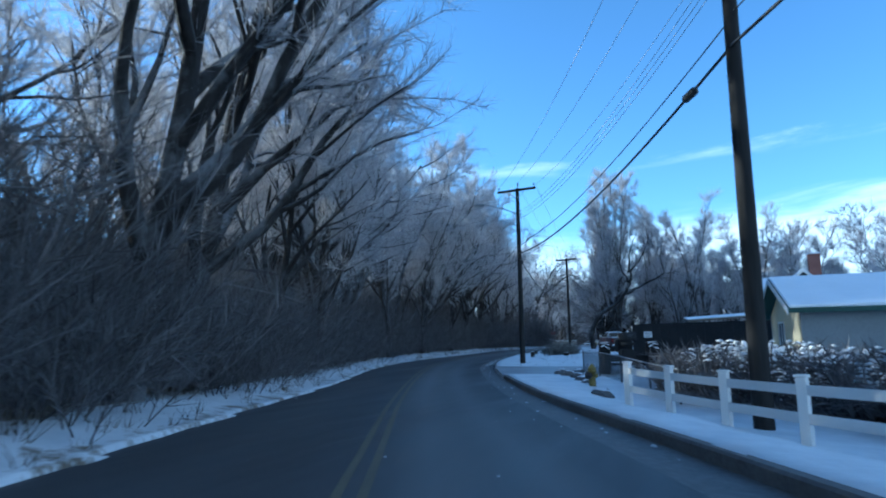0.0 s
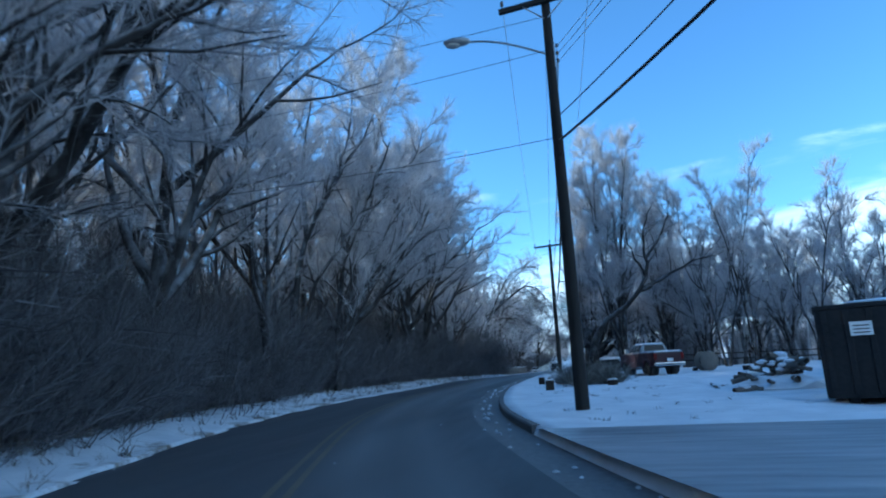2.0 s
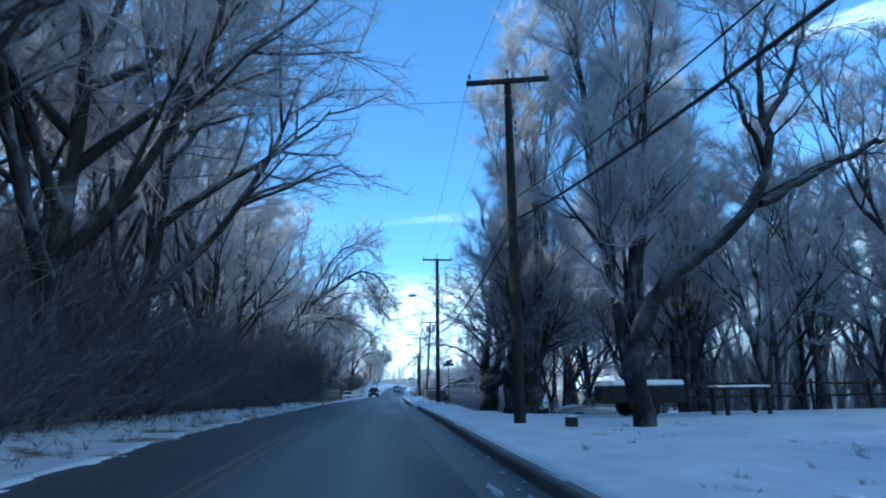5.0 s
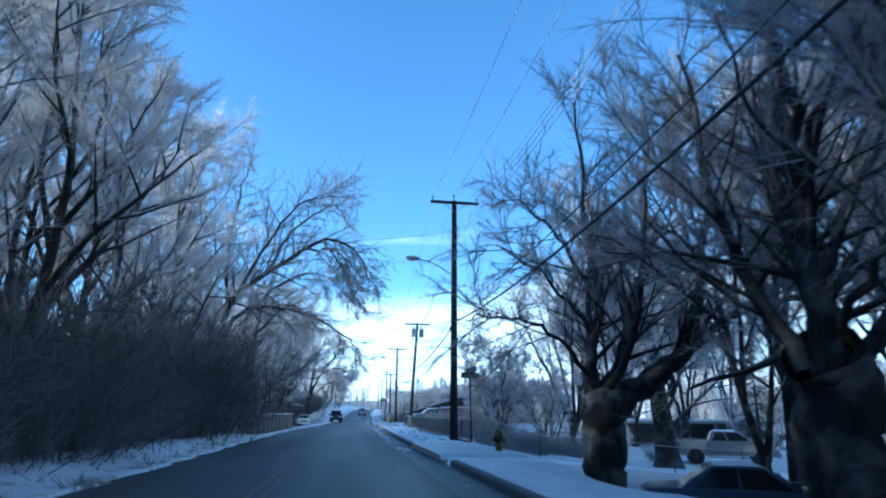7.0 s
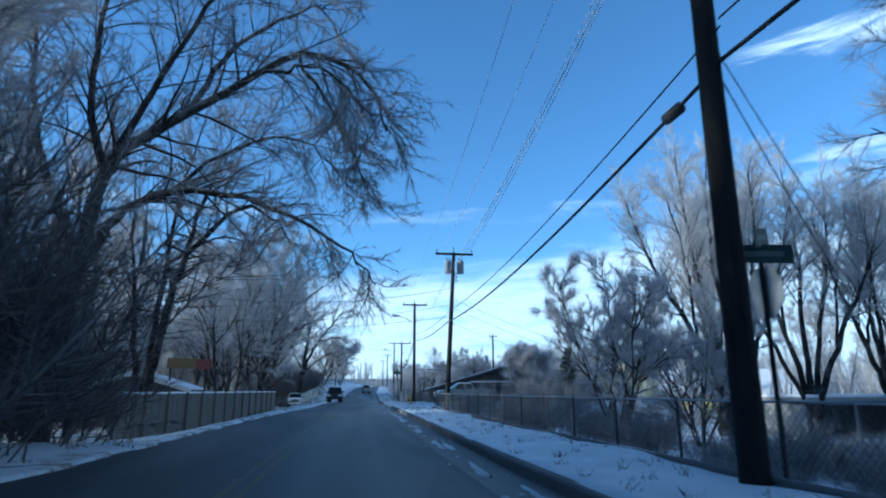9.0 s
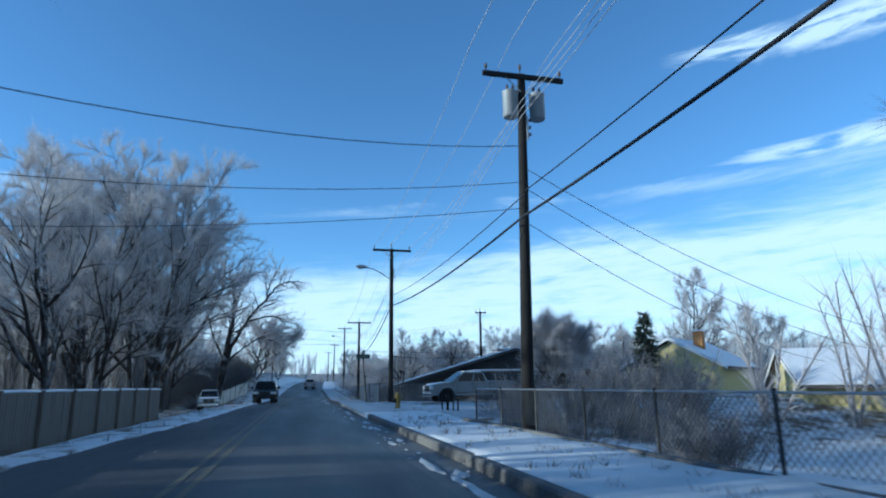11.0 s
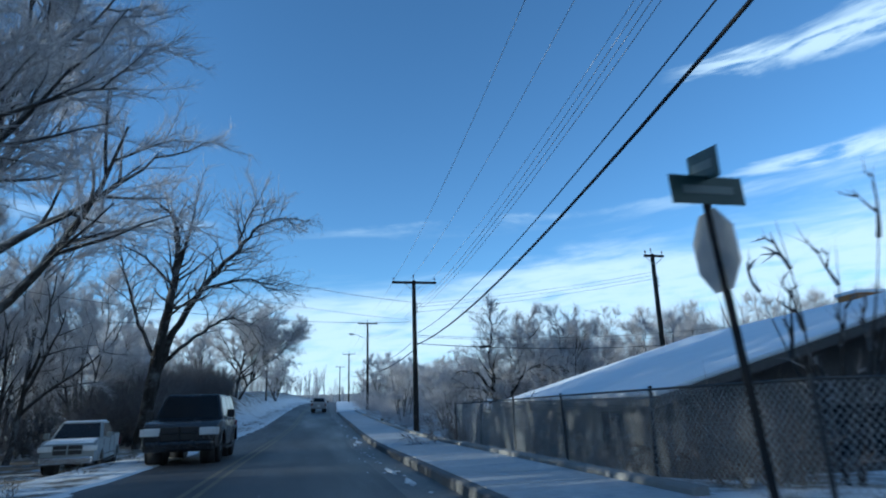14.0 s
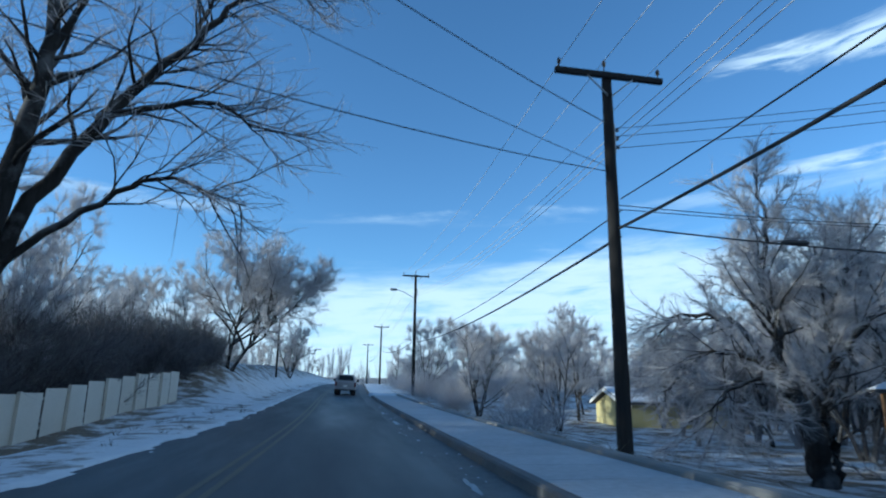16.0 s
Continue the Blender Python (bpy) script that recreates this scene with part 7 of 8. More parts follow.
def chain_fence(pts, height, label, spacing=0.075, lift=0.0, wire=0.0035, sway=0.0, mesh_mat="wire_dark", post_mat="old_steel"):
    """Galvanised posts and top rail with a woven wire mesh between them."""
    ob = thing("chain_link_fence", pose(0, 0, 0), label, "fence")
    rng = random.Random(9)
    rail, net = Soup(), Soup()
    tops = []
    for x, y in pts:
        z = float(ground_z(x, y)) + lift
        lx = rng.uniform(-sway, sway)
        part("post", Soup().tube([(x, y, z - 0.3), (x + lx * 0.5, y, z + height * 0.5), (x + lx, y, z + height + 0.05)], 0.026, 8).mesh("post", post_mat), None, ob)
        tops.append((x + lx, y, z + height))
    part("top_rail", rail.tube(tops, 0.017, 8).mesh("top_rail", "galv" if mesh_mat == "wire_dark" else post_mat), None, ob)
    for (xa, ya), (xb, yb) in zip(pts, pts[1:]):
        za, zb = float(ground_z(xa, ya)) + lift, float(ground_z(xb, yb)) + lift
        L = math.hypot(xb - xa, yb - ya)
        n = int(L / spacing)
        rows = int(height / spacing)
        for sgn in (1, -1):
            for k in range(-rows, n):
                # a slanting wire that climbs from the foot to the rail
                k0, k1 = (k, k + rows) if sgn > 0 else (k + rows, k)
                t0, t1 = k0 / n, k1 / n
                h0, h1 = 0.03, height - 0.02
                if t0 == t1:
                    continue
                ends = []
                for t, h in ((t0, h0), (t1, h1)):
                    ends.append((t, h))
                (ta, ha), (tb2, hb) = ends
                def clip(t, h, tq, hq):
                    if t < 0:
                        s = (0 - t) / (tq - t)
                        return 0.0, h + (hq - h) * s
                    if t > 1:
                        s = (1 - t) / (tq - t)
                        return 1.0, h + (hq - h) * s
                    return t, h
                if max(ta, tb2) <= 0 or min(ta, tb2) >= 1:
                    continue
                a2 = clip(ta, ha, tb2, hb)
                b2 = clip(tb2, hb, ta, ha)
                pa = (xa + (xb - xa) * a2[0], ya + (yb - ya) * a2[0], za + (zb - za) * a2[0] + a2[1])
                pb = (xa + (xb - xa) * b2[0], ya + (yb - ya) * b2[0], za + (zb - za) * b2[0] + b2[1])
                net.tube([pa, pb], wire, 3)
    part("wire_mesh", net.mesh("wire_mesh", mesh_mat), None, ob)
    return ob


chain_fence([(float(road_x(y)) + 6.75, y) for y in np.arange(101.0, 139.0, 2.5)], 0.86, "low chain-link fence along the snowy verge", 0.11, 0.1, 0.0045)
chain_fence([(0.2, 160.3), (-2.8, 160.9)] + [(float(road_x(y)) + 6.6, y) for y in np.arange(161.4, 178.0, 3.1)], 1.22, "tall sagging chain-link fence before the dark house", 0.095, 0.03, 0.0042, 0.06, "wire_rimed")
chain_fence([(-6.6, 100.7), (-3.5, 100.9), (-0.4, 101.0), (3.0, 101.2), (6.5, 101.3), (10, 101.4)], 1.05, "low chain-link fence along the side street", 0.11, 0.1, 0.0045)
chain_fence([(-0.72, 26.4), (0.2, 24.0), (1.2, 21.3), (2.2, 18.8), (3.0, 16.6)], 0.9, "low pipe-railed chain-link fence round the yard", 0.09, 0.0, 0.0045)


def plank_fence(pts, height, board_w, mat, label, gap=0.012, lift=0.0, rail=True, snow=False):
    """Upright boards on rails, each board its own."""
    ob = thing("plank_fence", pose(0, 0, 0), label, "fence")
    rng = random.Random(5)
    me = None
    for (xa, ya), (xb, yb) in zip(pts, pts[1:]):
        L = math.hypot(xb - xa, yb - ya)
        ang = math.degrees(math.atan2(yb - ya, xb - xa))
        n = int(L / (board_w + gap))
        for k in range(n):
            t = (k + 0.5) / n
            x, y = xa + (xb - xa) * t, ya + (yb - ya) * t
            if me is None:
                b = boxed(-board_w / 2, board_w / 2, -0.011, 0.011, -0.15, height, bevel=0.004)
                me = bpy.data.meshes.new("board")
                b.to_mesh(me)
                b.free()
                me.materials.append(MAT[mat])
            o = part("board", me, None, ob)
            o.matrix_basis = pose(x, y, float(ground_z(x, y)) + lift + rng.uniform(-0.03, 0.02), rng.uniform(-0.6, 0.6), rng.uniform(-0.5, 0.5), ang)
        za, zb = float(ground_z(xa, ya)) + lift, float(ground_z(xb, yb)) + lift
        nx, ny = (yb - ya) / L * 0.05, -(xb - xa) / L * 0.05
        post = part("post", box(bmesh.new(), -0.06, 0.06, -0.06, 0.06, -0.3, height + 0.06, 0.008, pose(xa + nx * 1.6, ya + ny * 1.6, za, 0, 0, ang)), mat, ob)
        for h in ((0.3, height - 0.3) if rail else ()):
            part("rail", Soup().tube([(xa - nx, ya - ny, za + h), (xb - nx, yb - ny, zb + h)], 0.045, 4).mesh("rail", mat, False), None, ob)
        if snow:
            part("snow_cap", Soup().tube([(xa, ya, za + height + 0.03), ((xa + xb) / 2, (ya + yb) / 2, (za + zb) / 2 + height + 0.05), (xb, yb, zb + height + 0.03)], 0.05, 6).mesh("snow_cap", "snow"), None, ob)
    return ob


plank_fence([(float(road_x(y)) - 6.75, y) for y in np.arange(119, 160.5, 2.95)], 1.85, 0.19, "board", "weathered plank fence topped with snow", 0.01, 0.05, True, True)
plank_fence([(-20.0, 199.5), (-19.6, 202.0), (-19.1, 204.6), (-18.7, 207.2), (-18.3, 209.8), (-17.9, 212.4), (-17.6, 215.0)], 1.55, 1.2, "board_pale", "pale panel fence with dark seams", 0.03, 0.0)


def post_rail(pts, label):
    ob = thing("rail_fence", pose(0, 0, 0), label, "fence")
    prev = None
    for x, y in pts:
        z = float(ground_z(x, y))
        part("post", Soup().tube([(x, y, z - 0.2), (x, y, z + 1.15)], [0.07, 0.06], 7).mesh("post", "log"), None, ob)
        if prev:
            for h in (0.55, 1.0):
                part("rail", Soup().tube([(prev[0], prev[1], prev[2] + h), ((prev[0] + x) / 2, (prev[1] + y) / 2, (prev[2] + z) / 2 + h - 0.03), (x, y, z + h)], 0.045, 6).mesh("rail", "log"), None, ob)
        prev = (x, y, z)
    return ob


post_rail([(x, 73.5 + 0.12 * (x + 3)) for x in np.arange(-3, 32, 2.6)], "dark rail fence along the back of the field")


# ---- street furniture ----
def hydrant(x, y, rz, label="yellow fire hydrant standing in the snow"):
    ob = thing("fire_hydrant", on_ground(x, y, rz), label, "fire hydrant", "fire hydrants")
    body = bmesh.new()
    lathe(body, [(0.17, -0.05), (0.17, 0.03), (0.115, 0.05), (0.115, 0.48), (0.15, 0.50), (0.15, 0.55), (0.135, 0.58)], 18)
    part("barrel", body, "hydrant_yellow", ob)
    part("bonnet", lathe(bmesh.new(), [(0.14, 0.582), (0.13, 0.64), (0.09, 0.70), (0.04, 0.735), (0.03, 0.79)], 18), "hydrant_yellow", ob)
    for a, rr, L in ((90, 0.055, 0.20), (-90, 0.055, 0.20), (180, 0.10, 0.22)):
        m = pose(0, 0, 0.40, 0, 90, 0)
        n = lathe(bmesh.new(), [(rr, 0.08), (rr, L - 0.05), (rr + 0.02, L - 0.05), (rr + 0.02, L), (0.03, L + 0.01), (0.025, L + 0.04)], 12, pose(0, 0, 0, 0, 0, a) @ m)
        part("outlet_cap", n, "trim_black" if a == 180 else "hydrant_yellow", ob)
    return ob


hydrant(0.37, 19.8, 55)
hydrant(-7.2, 93.3, 60)
hydrant(-6.75, 148.5, -8)


def street_sign(x, y, top, rz, lean, label, turn=254):
    """Two name plates across one another, and the back of an eight-sided sign on the far side of the post."""
    z0 = float(ground_z(x, y))
    h = top - z0
    ob = thing("street_sign", pose(x, y, z0, 0, lean, rz), label, "street sign", "street signs")
    part("post", Soup().tube([(0, 0, -0.3), (0, 0, h - 0.45)], 0.038, 8).mesh("post", "dark_steel"), None, ob)
    for k, (dz, turn_) in enumerate(((-0.12, 62), (-0.38, 4))):
        m = pose(0.05 * (1 - k), -0.05 * k, h + dz, 0, -12 if k == 0 else 2, turn_)
        pl = part("name_plate", box(bmesh.new(), -0.46, 0.46, -0.006, 0.006, -0.14, 0.14, 0.005, m), "sign_green", ob, "frost-dulled green street name plate")
        for sy in (-1, 1):
            part("bar", box(bmesh.new(), -0.32, 0.32, sy * 0.009 - 0.002, sy * 0.009 + 0.002, -0.04, 0.04, 0, m), "sign_bar", pl)
    r = 0.38 / math.cos(math.pi / 8)
    oc = [(r * math.cos(math.pi / 8 + k * math.pi / 4), r * math.sin(math.pi / 8 + k * math.pi / 4)) for k in range(8)]
    m = pose(0.02, 0.05, h - 0.95, 90, 0, turn)
    st = part("sign_panel", prism(bmesh.new(), oc, -0.004, 0.004, m), "sign_back", ob, "bare grey back of an eight-sided sign")
    part("sign_face", prism(bmesh.new(), oc, -0.008, -0.0045, m), "sign_red", st)
    return ob


street_sign(-6.66, 161.1, 6.05, 6, -6, "street name plates and stop sign on a leaning post")
street_sign(-5.93, 104.3, 6.08, -20, 0, "street name plates and stop sign behind the pole", 292)


def stone(seed, r, squash):
    rng = random.Random(seed)
    bm = bmesh.new()
    bmesh.ops.create_icosphere(bm, subdivisions=2, radius=1)
    off = Vector((seed * 3.1, seed * 1.7, 0))
    for v in bm.verts:
        n = noise.noise(v.co * 1.1 + off) * 0.35 + noise.noise(v.co * 2.7 + off) * 0.12
        v.co = v.co * (1 + n)
        v.co.z *= squash
        v.co *= r
    for f in bm.faces:
        f.smooth = False
    return bm


def rock(x, y, r, seed, label="rounded fieldstone capped with snow"):
    ob = thing("rock", on_ground(x, y, seed * 40, 0.0), label, "rock", "garden rocks")
    part("stone", stone(seed, r, 0.6), "stone", ob)
    cap = stone(seed, r * 0.62, 0.30)
    bmesh.ops.translate(cap, verts=cap.verts, vec=(0, 0, r * 0.43))
    part("snow_cap", cap, "snow", ob)
    return ob


for k, (x, y, r) in enumerate(((-1.5, 25.0, 0.3), (-1.0, 24.0, 0.34), (-0.5, 22.9, 0.32), (-0.2, 21.9, 0.3), (0.1, 20.8, 0.28), (0.9, 17.2, 0.36), (-0.9, 26.0, 0.3), (-1.7, 26.6, 0.26))):
    rock(x, y, r, k + 1)


def stump(x, y, w, h, rz, label="short dark timber post set in the snow"):
    ob = thing("timber_post", on_ground(x, y, rz), label, "post", "timber posts")
    part("post", boxed(-w / 2, w / 2, -w / 2, w / 2, -0.2, h, bevel=0.02), "log", ob)
    part("snow_cap", boxed(-w / 2 + 0.01, w / 2 - 0.01, -w / 2 + 0.01, w / 2 - 0.01, h + 0.002, h + 0.05, bevel=0.02), "snow", ob)
    return ob


for x, y, w, h, rz in ((-6.85, 45.2, 0.3, 0.36, 10), (-7.5, 49.8, 0.22, 0.34, 30), (-4.44, 46.0, 0.3, 0.24, 60), (3.0, 57.0, 0.28, 0.25, 20), (-6.6, 67.5, 0.26, 0.22, 0), (-7.6, 57.0, 0.18, 0.14, 15), (1.0, 61.0, 0.3, 0.2, 0)):
    stump(x, y, w, h, rz)


# old tractor in the yard, seen from behind
tractor = thing("tractor", pose(1.23, 25.3, float(ground_z(1.23, 25.0)), 0, 0, 10), "old dark tractor with snow in its tyre treads", "tractor")
for sx in (-1, 1):
    wm = pose(sx * 0.94, -0.1, 0.64, 0, 90, 0)
    wheel = part("rear_wheel", lathe(bmesh.new(), [(0.10, -0.10), (0.36, -0.12), (0.38, 0.12), (0.10, 0.10)], 20, wm), "dark_steel", tractor)
    part("tyre", lathe(bmesh.new(), [(0.37, -0.17), (0.52, -0.20), (0.60, -0.15), (0.605, 0.15), (0.52, 0.20), (0.37, 0.17)], 28, wm), "rubber", wheel)
    lugs, caps = bmesh.new(), bmesh.new()
    for k in range(18):
        for half in (-1, 1):
            q = wm @ pose(0, 0, 0, 0, 0, k * 20 + (10 if half > 0 else 0)) @ pose(0.615, 0, half * 0.085, -half * 38, 0, 0)
            box(lugs, -0.02, 0.035, -0.028, 0.028, -0.115, 0.115, 0, q)
            if (q @ Vector((0, 0, 0))).z > 0.95:
                box(caps, 0.036, 0.044, -0.020, 0.016, -0.11, 0.11, 0, q)
    part("tread", lugs, "rubber", wheel)
    part("snow", caps, "snow", wheel, "snow caught on the tyre lugs")
part("rear_axle", boxed(-0.85, 0.85, -0.14, 0.14, 0.50, 0.78, bevel=0.05), "dark_steel", tractor)
part("gearbox", boxed(-0.26, 0.26, -0.35, 1.2, 0.45, 1.0, bevel=0.06), "dark_steel", tractor)
part("bonnet", boxed(-0.30, 0.30, 0.75, 2.2, 0.85, 1.42, bevel=0.09), "dark_steel", tractor)
part("seat", lathe(bmesh.new(), [(0.10, 1.12), (0.26, 1.16), (0.29, 1.28), (0.25, 1.27), (0.05, 1.18)], 16, pose(0, -0.15, 0)), "dark_steel", tractor)
part("steering_wheel", Soup().tube([(0.22 * math.cos(a), 0.55 + 0.16 * math.sin(a), 1.55 + 0.14 * math.sin(a)) for a in np.linspace(0, 6.283, 25)], 0.018, 6).mesh("steering_wheel", "trim_black"), None, tractor)
part("steering_column", Soup().tube([(0, 0.9, 1.2), (0, 0.55, 1.55)], 0.025, 6).mesh("steering_column", "dark_steel"), None, tractor)
part("coil", Soup().tube([(0.36 * math.cos(a), -0.05 + 0.16 * math.sin(a), 1.38 + 0.012 * a) for a in np.linspace(0, 25, 90)], 0.022, 5).mesh("coil", "trim_black"), None, tractor, "coil of black hose")
for sx in (-1, 1):
    part("front_wheel", lathe(bmesh.new(), [(0.1, -0.09), (0.26, -0.1), (0.30, 0), (0.26, 0.1), (0.1, 0.09)], 18, pose(sx * 0.62, 1.95, 0.30, 0, 90, 0)), "rubber", tractor)
part("front_axle", boxed(-0.6, 0.6, 1.88, 2.02, 0.25, 0.38, bevel=0.02), "dark_steel", tractor)


def yucca(parent, x, y, size, seed):
    rng = np.random.default_rng(seed)
    n = 420
    th, ph = rng.uniform(0, 2 * math.pi, n), np.arccos(rng.uniform(0.05, 0.95, n))
    d = np.stack((np.sin(ph) * np.cos(th), np.sin(ph) * np.sin(th), np.cos(ph)), -1)
    foot = rng.normal(0, 0.16, (n, 3)) * np.array((1, 1, 0)) * size
    tip = foot + d * rng.uniform(0.65, 1.15, (n, 1)) * size + np.array((0, 0, 0.08))
    ob = part("rosette", Soup().spikes(foot, tip, rng.uniform(0.014, 0.024, n) * size).mesh("rosette", "yucca", False), None, parent)
    ob.location = (x, y, 0)
    return ob


clump = thing("yucca", on_ground(-5.7, 48.6, 0), "spiky frosted yucca clump in the snow", "shrub")
for k, (x, y, s_) in enumerate(((-6.6, 49.3, 1.05), (-5.7, 48.4, 1.2), (-4.9, 47.9, 1.15), (-5.3, 49.6, 1.1), (-6.1, 47.6, 0.8))):
    yucca(clump, x + 6.1, y - 48.6, s_, k + 1)

pile = thing("debris_pile", on_ground(1.7, 45.7, 0), "heap of sawn logs and boards under snow", "debris pile")
rp = random.Random(12)
for k in range(44):
    a, rr = rp.uniform(0, 6.28), abs(rp.gauss(0, 0.9))
    x, y = rr * math.cos(a) * 1.35, rr * math.sin(a)
    zt = max(0.06, 1.05 * math.exp(-(x * x / 2.6 + y * y / 1.3)) * rp.uniform(0.5, 1.05))
    t, L = rp.uniform(0, 6.28), rp.uniform(0.4, 1.3)
    dz = rp.uniform(-0.25, 0.25) * L
    p0 = (x - math.cos(t) * L / 2, y - math.sin(t) * L / 2, max(0.04, zt - dz / 2))
    p1 = (x + math.cos(t) * L / 2, y + math.sin(t) * L / 2, max(0.04, zt + dz / 2))
    r = rp.uniform(0.05, 0.13)
    part("log", Soup().tube([p0, p1], [r, r * 0.9], 7).mesh("log", "board", False), None, pile)
    if rp.random() < 0.9:
        q = stone(k + 20, r * 1.9, 0.45)
        bmesh.ops.translate(q, verts=q.verts, vec=((p0[0] + p1[0]) / 2, (p0[1] + p1[1]) / 2, (p0[2] + p1[2]) / 2 + r * 0.8))
        part("snow", q, "snow", pile)
base = stone(77, 1.0, 0.5)
bmesh.ops.scale(base, vec=(2.0, 1.2, 0.9), verts=base.verts)
part("heap", base, "snow_ground", pile)

trailer = thing("trailer", on_ground(-3.2, 71.4, heading(1, 0.1)), "small snow-topped utility trailer", "trailer")
part("bed", boxed(-1.2, 1.2, -0.7, 0.7, 0.45, 0.95, bevel=0.02), "dark_steel", trailer)
part("snow_load", boxed(-1.18, 1.18, -0.68, 0.68, 0.952, 1.12, bevel=0.05), "snow", trailer)
part("drawbar", boxed(1.2, 2.1, -0.05, 0.05, 0.42, 0.5), "dark_steel", trailer)
for sy in (-1, 1):
    part("wheel", lathe(bmesh.new(), [(0.1, -0.09), (0.30, -0.09), (0.32, 0), (0.30, 0.09), (0.1, 0.09)], 18, pose(-0.1, sy * 0.8, 0.32, 90, 0, 0)), "rubber", trailer)

spool = thing("cable_spool", on_ground(1.6, 60.5, 20), "old wooden cable spool dusted with snow", "cable spool")
for sx in (-1, 1):
    part("flange", lathe(bmesh.new(), [(0.1, -0.03), (0.58, -0.03), (0.58, 0.03), (0.1, 0.03)], 22, pose(0, sx * 0.36, 0.57, 90, 0, 0)), "board", spool)
part("drum", lathe(bmesh.new(), [(0.28, -0.33), (0.28, 0.33)], 18, pose(0, 0, 0.57, 90, 0, 0)), "board", spool)

pipe = thing("standpipe", on_ground(-4.6, 147.6, 15), "small dark standpipe with guard posts", "standpipe")
part("riser", lathe(bmesh.new(), [(0.06, -0.1), (0.06, 0.5), (0.10, 0.52), (0.10, 0.62), (0.05, 0.66), (0.05, 0.78)], 10), "dark_steel", pipe)
for x, h in ((-0.28, 0.75), (0.3, 0.55), (0.55, 0.6)):
    part("guard_post", Soup().tube([(x, 0, -0.2), (x, 0.02, h)], 0.035, 7).mesh("guard_post", "dark_steel"), None, pipe)

cover = thing("well_cover", on_ground(-4.1, 153.0, 0), "round concrete well cover under frosty weeds", "well cover")
part("ring", lathe(bmesh.new(), [(0.62, -0.05), (0.62, 0.10), (0.56, 0.14), (0.10, 0.15)], 24), "concrete", cover)
part("weeds", BUSHES["rimed"][1], None, cover).scale = (0.30, 0.30, 0.16)

board = thing("sign_board", pose(-22.2, 138.6, float(ground_z(-22.2, 138.6)), 0, 0, 40), "long weathered ochre and red board behind the fence", "sign board")
part("panel", boxed(-1.5, 0.4, -0.03, 0.03, 3.45, 4.1, bevel=0.01), "sign_yellow", board)
part("panel", boxed(0.404, 1.5, -0.03, 0.03, 3.45, 4.1, bevel=0.01), "sign_red", board, "dull red half of the board")
for x in (-1.2, 1.2):
    part("leg", boxed(x - 0.05, x + 0.05, 0.034, 0.12, -0.3, 4.0, bevel=0.01), "log", board)

hut = thing("hut", on_ground(3.75, 192.0, 8) @ Matrix.Diagonal((2.4, 2.4, 1.6, 1)), "small brown timber hut with snow on its roof", "hut")
part("body", boxed(-0.34, 0.34, -0.34, 0.34, -0.4, 1.45, bevel=0.01), "cedar", hut)
for k in range(6):
    part("batten", boxed(-0.33 + k * 0.125, -0.32 + k * 0.125, -0.348, -0.342, -0.3, 1.44), "board", hut)
part("corner_post", boxed(-0.42, -0.37, -0.42, -0.37, -0.4, 1.455, bevel=0.01), "log", hut)
part("roof", hull_of([(-0.44, -0.44, 1.462), (0.44, -0.44, 1.462), (0.44, 0.44, 1.462), (-0.44, 0.44, 1.462)], [(-0.06, -0.06, 1.72), (0.06, -0.06, 1.72), (0.06, 0.06, 1.72), (-0.06, 0.06, 1.72)], 0.02), "siding_brown", hut)
part("roof_snow", hull_of([(-0.43, -0.43, 1.50), (0.43, -0.43, 1.50), (0.43, 0.43, 1.50), (-0.43, 0.43, 1.50)], [(-0.10, -0.10, 1.82), (0.10, -0.10, 1.82), (0.10, 0.10, 1.82), (-0.10, 0.10, 1.82)], 0.03), "snow", hut)
part("hand_rail", Soup().tube([(-0.40, -0.30, 0.45), (-0.85, -0.30, 0.44)], 0.012, 6).mesh("hand_rail", "board_pale"), None, hut)
part("rail_post", Soup().tube([(-0.85, -0.3, -0.3), (-0.85, -0.3, 0.46)], 0.012, 6).mesh("rail_post", "board_pale"), None, hut)

frame_table = thing("work_table", on_ground(0.2, 71.5, 10), "rough timber bench with snow on it", "bench")
part("top", boxed(-0.9, 0.9, -0.4, 0.4, 0.78, 0.86, bevel=0.01), "log", frame_table)
part("snow_cap", boxed(-0.88, 0.88, -0.38, 0.38, 0.864, 0.93, bevel=0.03), "snow", frame_table)
for x in (-0.8, 0.8):
    for y in (-0.32, 0.32):
        part("leg", boxed(x - 0.05, x + 0.05, y - 0.05, y + 0.05, -0.1, 0.78), "log", frame_table)


# ---- conifers ----
def conifer(x, y, h, seed, label="dark frosted evergreen in a yard"):
    rng = np.random.default_rng(seed)
    ob = thing("conifer", on_ground(x, y, seed * 70), label, "tree", "evergreens")
    part("trunk", Soup().tube([(0, 0, -0.2), (0, 0, h * 0.97)], [0.16, 0.02], 7).mesh("trunk", "bark"), None, ob)
    base, tip, rad = [], [], []
    for k in range(150):
        t = rng.uniform(0.06, 0.99)
        a = rng.uniform(0, 2 * math.pi)
        L = h * 0.24 * (1.03 - t) * rng.uniform(0.7, 1.1) + 0.15
        o = np.array((0, 0, h * t))
        d = np.array((math.cos(a), math.sin(a), -0.18))
        for j in range(26):
            s_ = rng.uniform(0.1, 1)
            q = o + d * L * s_
            base.append(q)
            tip.append(q + (d * 0.5 + rng.normal(0, 0.5, 3)) * 0.32)
            rad.append(rng.uniform(0.018, 0.035))
    part("needles", Soup().spikes(base, tip, rad).mesh("needles", "needle", False), None, ob)
    return ob


